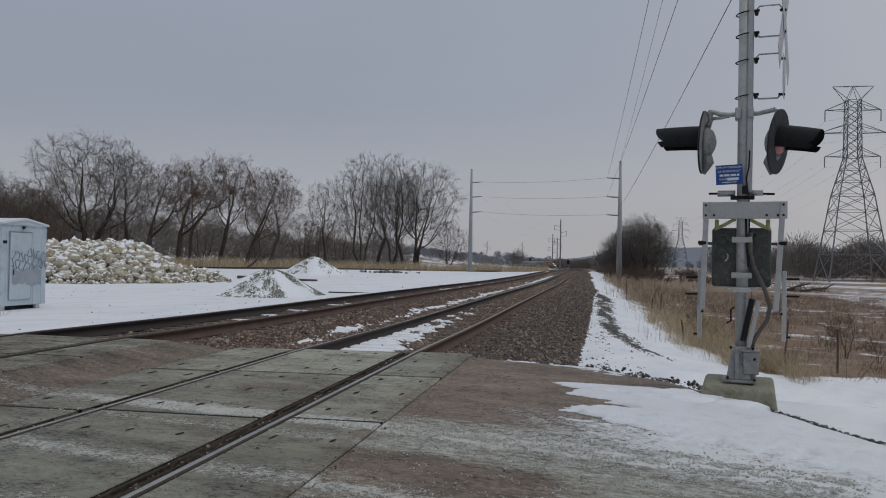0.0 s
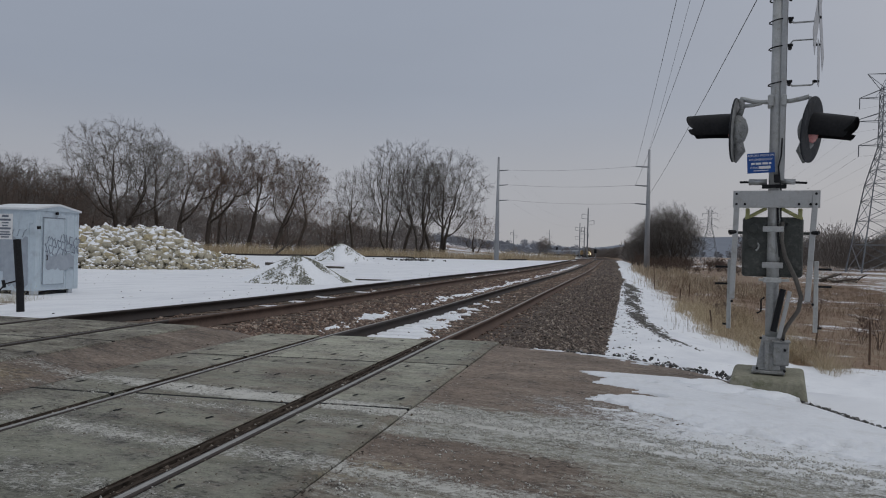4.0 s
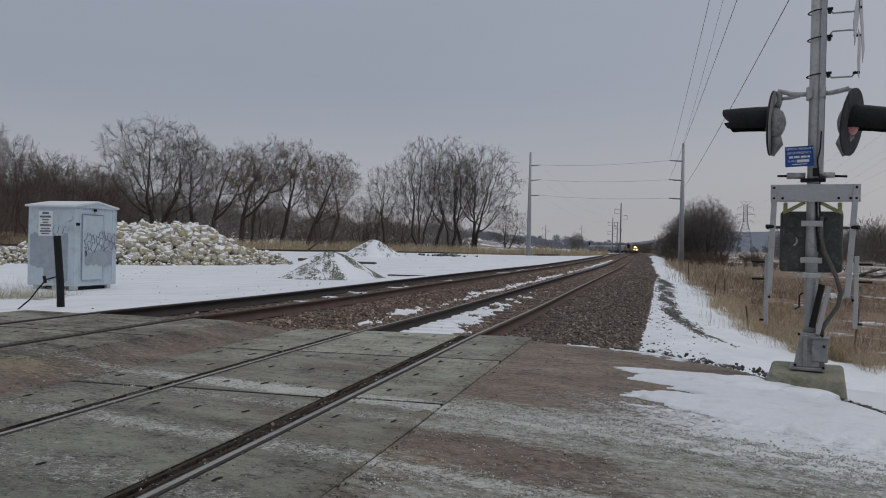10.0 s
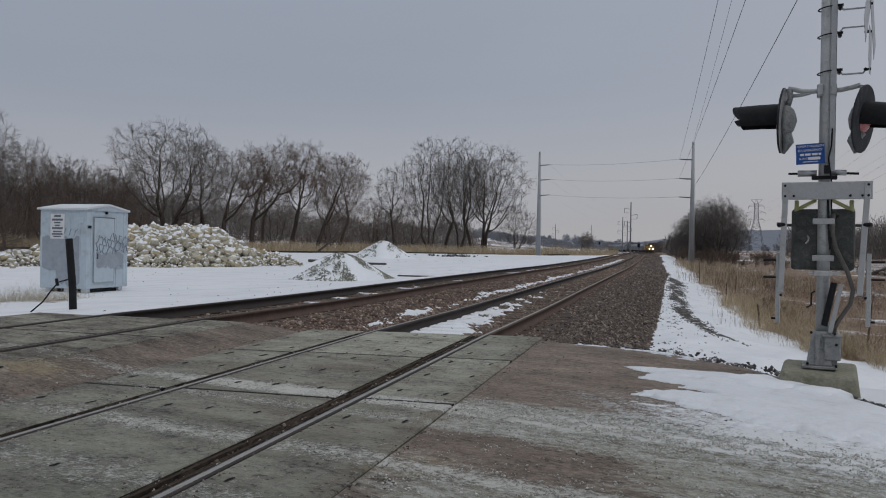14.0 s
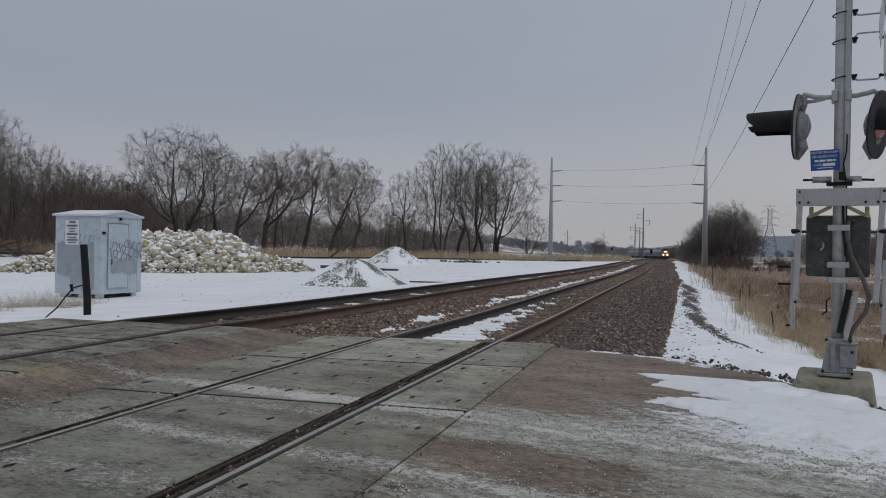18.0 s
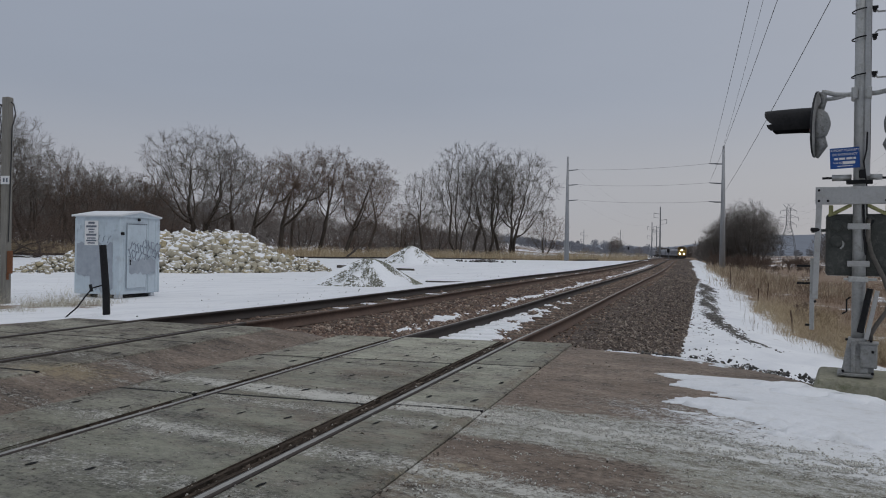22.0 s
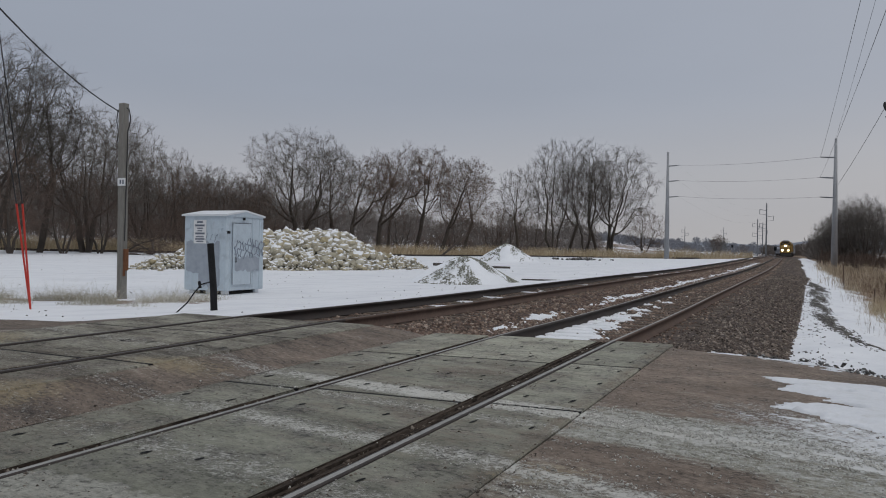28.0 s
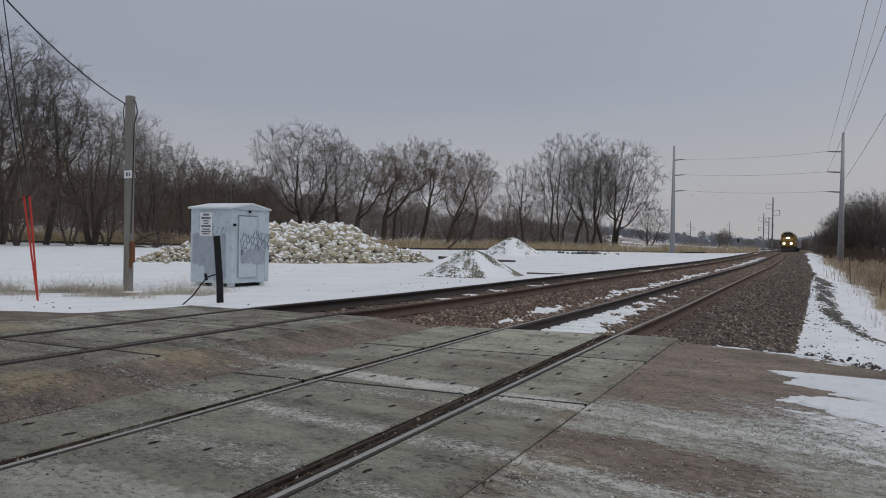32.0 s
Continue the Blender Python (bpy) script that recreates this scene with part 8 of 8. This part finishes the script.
# dark streaks where the ballast slid over the bank: centre, half length along the line, half width, slant
STREAKS = [(0.72, 19.2, 2.2, 0.24, -0.12), (1.3, 16.2, 0.5, 0.1, -0.4), (0.52, 22.5, 3.0, 0.2, -0.05), (0.5, 27.5, 3.5, 0.2, -0.04), (0.55, 34.0, 4.5, 0.22, -0.03), (0.65, 43.0, 6.0, 0.3, -0.03)]
gx_, gy_ = [], []
for cx, cy, hl, hw_, sl in STREAKS:
    k = int(2900 * hl * hw_) + 200
    v_ = np.clip(R.normal(0, 0.55, k), -1.6, 1.6) * hl
    gx_.append(cx + sl * v_ + R.normal(0, 0.5, k) * hw_ * (1.15 - np.abs(v_) / hl * 0.5))
    gy_.append(cy + v_)
k = 2600
v_ = 11.4 + 34 * R.random_sample(k) ** 1.4
u_ = 0.02 + np.abs(R.normal(0, 0.48, k))
lie = wave(u_ * 1.2 + v_ * 0.16, v_ * 0.35, 0.24, 4) + 0.5 * wave(u_, v_ * 0.5, 0.09, 2) - 0.55 * u_ - 0.1 + R.normal(0, 0.2, k)
gx_.append(u_[lie > 0])
gy_.append(v_[lie > 0])
x, y = np.concatenate(gx_), np.concatenate(gy_)
keep = 0.7 * wave(x * 1.2, y * 0.3, 0.5, 7) + 0.5 * wave(x, y * 0.6, 0.16, 3) + R.normal(0, 0.2, len(x)) > -0.12
x, y = x[keep], y[keep]
stones("spilled_gravel", x, y, land(x, y) + 0.002, 0.006 + R.gamma(2.0, 0.005, len(x)), 2, M_GREY, "grey gravel spilled over the snowy bank")
M_DARKSTONE = island_mat("dark_broken_asphalt", [(0.0, (0.035, 0.033, 0.032)), (0.5, (0.085, 0.082, 0.077)), (0.85, (0.18, 0.175, 0.165)), (1.0, (0.55, 0.56, 0.57))])
n = 1200
x = R.uniform(-1.1, 1.3, n)
y = road_edge(x) + R.choice([0.05, 0.05, 0.12, 0.35, 0.6], n) * np.interp(x, [-1.1, 0.2, 1.0, 1.3], [0.5, 1.0, 1.0, 0.3]) + R.normal(0, 0.11, n)
keep = wave(x * 2.0, y * 2.0, 0.5, 3) + R.normal(0, 0.3, n) > -0.02
x, y = x[keep], y[keep]
stones("edge_rubble", x, y, np.maximum(land(x, y), road_z(x) - 0.05) + 0.01, np.clip(R.gamma(1.8, 0.007, len(x)) + 0.003, 0, 0.032), 3, M_DARKSTONE, "dark rubble along the asphalt's edge")
n = 520
x = R.uniform(-0.5, 1.2, n)
y = np.interp(x, [-0.5, 0.27, 0.59, 0.88, 1.2], [9.95, 9.74, 9.6, 9.4, 9.0]) + R.normal(-0.12, 0.2, n)
keep = wave(x * 1.3, y, 0.22, 8) + R.normal(0, 0.2, n) > 0.12
x, y = x[keep], y[keep]
stones("edge_rubble", x, y, np.maximum(land(x, y), road_z(x) - 0.1) + 0.012, np.clip(R.gamma(2.0, 0.008, len(x)) + 0.004, 0, 0.04), 9, M_DARKSTONE, "dark rubble half buried in the snowy verge")
n = 1500
x = R.uniform(-1.45, 0.7, n)
y = road_edge(x) + np.abs(R.normal(0.0, 0.11, n)) - 0.05
stones("edge_rubble", x, y, np.maximum(land(x, y), road_z(x) - 0.03) + 0.006, np.clip(R.gamma(2.0, 0.0045, n) + 0.003, 0, 0.024), 14, M_STONE, "loose ballast and crumbs along the asphalt's edge")
n = 260
x = R.uniform(1.40, 2.2, n)
y = np.interp(x, [1.40, 1.52, 1.9, 2.6], [7.35, 7.1, 6.2, 5.4]) + R.normal(0.02, 0.03, n)
stones("edge_rubble", x, y, road_z(x) + 0.01 + 0 * y, np.clip(R.gamma(2.0, 0.006, n) + 0.003, 0, 0.022), 4, M_DARKSTONE, "dark broken edge of the asphalt in the snow")
n = 130
x = R.uniform(0.95, 1.45, n)
y = 7.52 - 0.35 * (x - 0.95) + R.normal(0, 0.035, n)
stones("edge_rubble", x, y, road_z(x) + 0.012 + 0 * y, R.uniform(0.008, 0.026, n), 6, M_DARKSTONE, "dark rubble against the signal's footing")
# crumbs of ice on the slush lines
M_ICE = island_mat("dirty_ice_crumbs", [(0.0, (0.36, 0.35, 0.315)), (0.6, (0.54, 0.53, 0.49)), (1.0, (0.68, 0.67, 0.635))], 0.7, 0.3, 0.003, 40)
n = 4200
x = R.uniform(-4.0, -0.3, n)
line = R.choice([5.06, 5.06, 5.06, 5.06, 4.62, 3.65], n)
y = line - 0.25 * x + R.normal(0, 0.055, n) + 0.04 * np.sin(5 * x)
keep = (np.abs(x + 2.2) > 0.13) & (np.abs(x + 3.65) > 0.09) & (wave(x * 1.5, y * 1.5, 0.5, 9) + R.normal(0, 0.4, n) > -0.05)
x, y = x[keep], y[keep]
stones("ice_crumbs", x, y, road_z(x) + rise(y) + 0.001, np.clip(R.gamma(2.5, 0.0013, len(x)) + 0.0015, 0, 0.008), 5, M_ICE, "granular crumbs of old ice on the road", category="ice")
# coarse grains of packed slush on the asphalt towards the snow
n = 26000
x = R.uniform(-1.35, 1.5, n)
line = np.where(R.random_sample(n) < 0.45, 5.12 + R.normal(0, 0.13, n), R.uniform(3.2, 5.5, n))
y = line - 0.25 * x
lie = wave(x * 0.4, y, 0.11, 3) + 0.7 * wave(x * 0.7, y, 0.05, 6) + R.normal(0, 0.3, n) - 0.5 * sstep(4.7, 4.3, line) * sstep(3.6, 3.9, line) * sstep(0.4, -0.3, x)
keep = (lie > 0.12) & (y < 5.75 - 0.5 * x)
x, y = x[keep], y[keep]
stones("ice_crumbs", x, y, road_z(x) + rise(y) - 0.001, np.clip(R.gamma(2.2, 0.0017, len(x)) + 0.0015, 0, 0.009), 12, M_ICE, "coarse grains of packed slush on the asphalt", category="ice")
# crumbs of dirt thrown out of the flangeways and joints
M_CRUMB = island_mat("brown_dirt_crumbs", [(0.0, (0.05, 0.04, 0.033)), (0.5, (0.16, 0.13, 0.105)), (0.85, (0.27, 0.235, 0.195)), (1.0, (0.5, 0.49, 0.45))], 0.95, 0.3, 0.003, 40)
n = 13000
x = np.where(R.random_sample(n) < 0.55, R.choice([-2.33, -2.08, -3.77, -3.58, -1.39, -4.5], n) + R.normal(0, 0.09, n), R.uniform(-4.4, 0.6, n))
y = 2.2 + 7.2 * R.random_sample(n) ** 1.3
keep = (wave(x * 0.7, y, 0.3, 5) + 0.7 * wave(x, y, 0.09, 2) + R.normal(0, 0.35, n) > 0.22) & (np.abs(x + 2.19) > 0.11) & (np.abs(x + 3.68) > 0.085) & ((x < -1.3) | (R.random_sample(n) < 0.25))
x, y = x[keep], y[keep]
stones("dirt_crumbs", x, y, road_z(x) + rise(y), np.clip(R.gamma(2.0, 0.0017, len(x)) + 0.0015, 0, 0.012), 10, M_CRUMB, "brown crumbs of dirt on the crossing", category="dirt")
n = 2600
x = np.where(R.random_sample(n) < 0.65, R.uniform(-2.30, -2.17, n), R.uniform(-3.74, -3.675, n))
y = 2.0 + 8.0 * R.random_sample(n) ** 1.2
keep = wave(x * 4, y, 0.14, 2) + 0.6 * wave(x, y, 0.05, 4) + R.normal(0, 0.25, n) > 0.15
x, y = x[keep], y[keep]
stones("dirt_crumbs", x, y, np.where(x > -3, -0.05, -0.072) + rise(y), np.clip(R.gamma(2.0, 0.003, len(x)) + 0.002, 0, 0.016), 18, M_CRUMB, "rusty dirt and stones packed in the flangeways", category="dirt")
# flecks of dirt and small debris on the yard's snow
n = 700
a_ = np.radians(R.uniform(-56, -10, n))
d_ = 14 + 75 * R.random_sample(n) ** 1.3
x, y = d_ * np.sin(a_), d_ * np.cos(a_)
keep = (x < -9.2) & (wave(x, y, 7.0, 4) + R.normal(0, 0.25, n) > 0.12)
x, y = x[keep], y[keep]
stones("dirt_flecks", x, y, land(x, y) + 0.005, R.uniform(0.006, 0.022, len(x)) * (1 + np.hypot(x, y) / 60), 7, M_GREY, "dark flecks of dirt and debris on the snow", category="dirt")
n = 90
x, y = -27.2 + R.normal(0, 1.5, n), 106 + R.normal(0, 3.0, n)
stones("broken_rock", x, y, land(x, y) + 0.08, R.uniform(0.1, 0.28, n), 8, M_DARKSTONE, "low scatter of dark broken rock in the snow", category="rubble")


def snow_patches(name, blobs, surf, seed, label, thick=0.035):
    """Flat crusts of old snow with ragged outlines, lying on a surface."""
    r = random.Random(seed)
    v, f = [], []
    for cx, cy, rx, ry in blobs:
        k, ph = 22, [r.uniform(0, 6.28) for _ in range(4)]
        b0 = len(v)
        v.append((cx, cy, surf(cx, cy) + thick))
        for ring, dz in ((0.6, thick), (0.9, thick * 0.65), (1.0, -0.03)):
            for q in range(k):
                a = 2 * math.pi * q / k
                rag = 1 + 0.22 * math.sin(3 * a + ph[0]) + 0.16 * math.sin(5 * a + ph[1]) + 0.10 * math.sin(9 * a + ph[2])
                x, y = cx + rx * ring * rag * math.cos(a), cy + ry * ring * rag * math.sin(a)
                v.append((x, y, surf(x, y) + dz))
        f += [(b0, b0 + 1 + q, b0 + 1 + (q + 1) % k) for q in range(k)]
        for j in range(2):
            for q in range(k):
                a0, a1 = b0 + 1 + j * k + q, b0 + 1 + j * k + (q + 1) % k
                f += [(a0, a0 + k, a1 + k), (a0, a1 + k, a1)]
    return tagged(link_mesh(name, v, np.array(f), M_SNOW, smooth=True), label, "snow", kind="stuff")


rr = random.Random(77)
# snow between the rails: a thin sheet from which the ties stand out
xs, ys = np.arange(-3.56, -2.2, 0.03), np.arange(10.05, 26, 0.03)
TX, TY = np.meshgrid(xs, ys)
keep_ = 0.42 * wave(TX, TY, 0.55, 3) + 0.34 * wave(TX, TY * 1.6, 0.17, 1) + 0.18 * wave(TX, TY, 0.06, 5)
keep_ = keep_ + np.interp(TY, [10.05, 10.8, 11.6, 13, 16, 20, 26], [1.0, 0.95, 0.8, 0.5, 0.2, -0.05, -0.3]) - 0.5 * sstep(-3.2, -2.4, TX) * sstep(10.3, 11.0, TY) - 0.25 * sstep(-2.4, -2.25, TX)
tie_off = np.abs(ys[:, None] - np.array(tie_ys["near"])[None]).min(1)
keep_ = keep_ - 1.1 * sstep(0.13, 0.06, tie_off[:, None] + 0.05 * wave(TX, TY, 0.25, 8) + 0.02 * wave(TX, TY, 0.07, 3)) * sstep(10.5, 11.2, TY) - 0.45 * sstep(-3.15, -2.7, TX) + 0.55 * np.exp(-((TX + 2.32) / 0.1) ** 2 - ((TY - 10.75) / 0.7) ** 2)
TZ = rise_line(TY) - 0.235 + 0.055 * sstep(0.0, 0.45, keep_) + 0.025 * sstep(10.9, 10.2, TY) + 0.004 * wave(TX, TY, 0.08, 2)
m = len(xs)
ii = (np.arange(len(ys) - 1)[:, None] * m + np.arange(m - 1)[None, :]).ravel()
fq = np.stack([ii, ii + 1, ii + m + 1, ii + m], -1)
fq = fq[(keep_.ravel()[fq] > 0.0).any(axis=1)]
tagged(link_mesh("tie_snow", np.stack([TX, TY, TZ], -1).reshape(-1, 3), fq, M_SNOW, smooth=True), "old snow lying between the ties", "snow", kind="stuff")
bed = lambda x, y: float(ballast_z(x, y))
blobs = []
y = 14
while y < 60:
    blobs.append((-6.73 + rr.uniform(-0.5, 0.5), y, rr.uniform(0.1, 0.3), rr.uniform(0.06, 0.16)))
    y += rr.uniform(0.5, 2.2)
for k in range(60):
    blobs.append((-8.35 + rr.uniform(-0.2, 0.2), 10.5 + k * 0.8, rr.uniform(0.15, 0.3), rr.uniform(0.3, 0.6)))
blobs += [(-5.0, 10.35, 0.16, 0.1), (-5.35, 10.4, 0.12, 0.07)]
snow_patches("ballast_snow", blobs, bed, 2, "patches of old snow on the ballast", 0.042)
# thin crusts of snow where the asphalt meets the foot of the ballast
blobs = []
for k in range(70):
    x = rr.uniform(-1.0, 0.35)
    blobs.append((x, float(road_edge(x)) - 0.02 + rr.gauss(0, 0.07), rr.uniform(0.02, 0.09), rr.uniform(0.012, 0.045)))
snow_patches("edge_snow", blobs, lambda x, y: max(float(road_z(x)), float(land(x, y))), 8, "thin crusts of snow along the asphalt's edge", 0.008)

snow_patches("drift_snow", [(0.98, 7.22, 0.34, 0.2), (1.22, 7.1, 0.24, 0.12), (0.8, 7.45, 0.25, 0.2)], lambda x, y: float(road_z(x)) - 0.01, 12, "snow drifted against the signal's footing", 0.085)

# ragged strip of snow in the hollow between the two tracks
xs, ys = np.arange(-5.35, -4.1, 0.04), np.concatenate([np.arange(10.35, 40, 0.045), np.arange(40, 110, 0.12)])
TX, TY = np.meshgrid(xs, ys)
keep_ = 0.42 * wave(TX, TY * 0.7, 0.6, 5) + 0.34 * wave(TX, TY, 0.2, 2) + 0.22 * wave(TX, TY, 0.07, 4) + 0.22 * wave(TX * 0.2, TY, 2.6, 1)
keep_ = keep_ - 0.05 + np.interp(TY, [10.3, 12, 18, 40, 110], [-0.35, 0.0, 0.12, 0.2, 0.2]) - 0.55 * ((TX + 4.62 + 0.08 * np.sin(TY * 0.9)) / 0.36) ** 2
TZ = ballast_z(TX, TY) - 0.012 + 0.06 * sstep(0.0, 0.4, keep_) + 0.006 * wave(TX, TY, 0.09, 2)
m = len(xs)
ii = (np.arange(len(ys) - 1)[:, None] * m + np.arange(m - 1)[None, :]).ravel()
fq = np.stack([ii, ii + 1, ii + m + 1, ii + m], -1)
fq = fq[(keep_.ravel()[fq] > 0.0).any(axis=1)]
tagged(link_mesh("ballast_snow", np.stack([TX + track_shift(TY), TY, TZ], -1).reshape(-1, 3), fq, M_SNOW, smooth=True), "ragged strip of old snow between the tracks", "snow", kind="stuff")

# snow tongue over the road beside the signal
xs, ys = np.arange(-0.75, 2.9, 0.03), np.arange(3.9, 9.0, 0.03)
SXX, SYY = np.meshgrid(xs, ys)
upper = road_edge(SXX) - np.interp(SXX, [-0.8, 0.0, 0.6, 1.1, 2.3], [1.35, 1.15, 0.62, 0.22, 0.05]) - SYY
lefty = SXX + 0.10 + 0.14 * np.sin(SYY * 4.2 + 0.6) + 0.10 * np.sin(SYY * 9.7) + 0.06 * wave(SXX, SYY, 0.12)
lower = SYY - (5.95 - 0.55 * np.clip(SXX, -0.2, 2.6)) + 0.16 * wave(SXX * 0.4, SYY, 0.3, 2)
melt = (0.14 * wave(SXX * 0.6, SYY, 0.06, 3) + 0.10 * wave(SXX * 0.5, SYY * 1.2, 0.024, 7)) * sstep(1.3, 0.1, lower)
depth = np.minimum(np.minimum(upper, lefty), lower * 0.45) + 0.04 * wave(SXX * 0.5, SYY, 0.16, 5) + melt
gash = np.exp(-((SYY - 6.78 + 0.22 * SXX) / 0.10) ** 2) * sstep(0.52, 0.3, SXX) + 0.9 * np.exp(-((SYY - 7.36 + 0.3 * (SXX - 0.31)) / 0.08) ** 2 - ((SXX - 0.31) / 0.09) ** 2) + 0.8 * np.exp(-((SYY - 6.2 + 0.25 * SXX) / 0.08) ** 2) * sstep(0.2, -0.05, SXX)
depth = depth - 0.75 * gash
ridge_ = np.exp(-((SYY - 5.75 + 0.22 * (SXX - 0.6)) / 0.09) ** 2) * sstep(0.5, 0.9, SXX)
SZZ = road_z(SXX) + rise(SYY) - 0.004 + 0.034 * sstep(0.0, 0.3, depth) + ridge_ * (0.02 + 0.022 * wave(SXX, SYY, 0.06, 3)) + 0.010 * wave(SXX, SYY, 0.3, 1) * sstep(0.1, 0.5, depth)
SZZ = np.where(depth < 0, road_z(SXX) - 0.06, SZZ)
m = len(xs)
ii = (np.arange(len(ys) - 1)[:, None] * m + np.arange(m - 1)[None, :]).ravel()
fq = np.stack([ii, ii + 1, ii + m + 1, ii + m], -1)
fq = fq[(depth.ravel()[fq] > -0.05).any(axis=1)]
tagged(link_mesh("road_snow", np.stack([SXX, SYY, SZZ], -1).reshape(-1, 3), fq, M_ROADSNOW, smooth=True), "tongue of trodden snow over the road's edge", "snow", kind="stuff")


def front_y(t):
    """Where the train's front stands along the line."""
    return 212.0 + 10.5 * (32.0 - t)


def on_line(y):
    x = NEAR + float(track_shift(y))
    slope = (float(track_shift(y + 9)) - float(track_shift(y - 9))) / 18
    return x, math.degrees(-math.atan(slope)), float(rise_line(y)) - 0.04


def motions():
    start = 0.0
    for vehicle, length in [(lead, 22.6), (second, 22.6)] + [(w_, 17.3) for w_ in wagons]:
        rows = []
        for t in range(0, 33, 2):
            y = front_y(t) + start
            x, turn, z = on_line(y)
            x2, _, _ = on_line(y + length)
            rows.append((float(t), pose(x, y, z, 0, 0, math.degrees(math.atan2(x - x2, length)))))
        walk(vehicle, rows)
        start += length


motions()
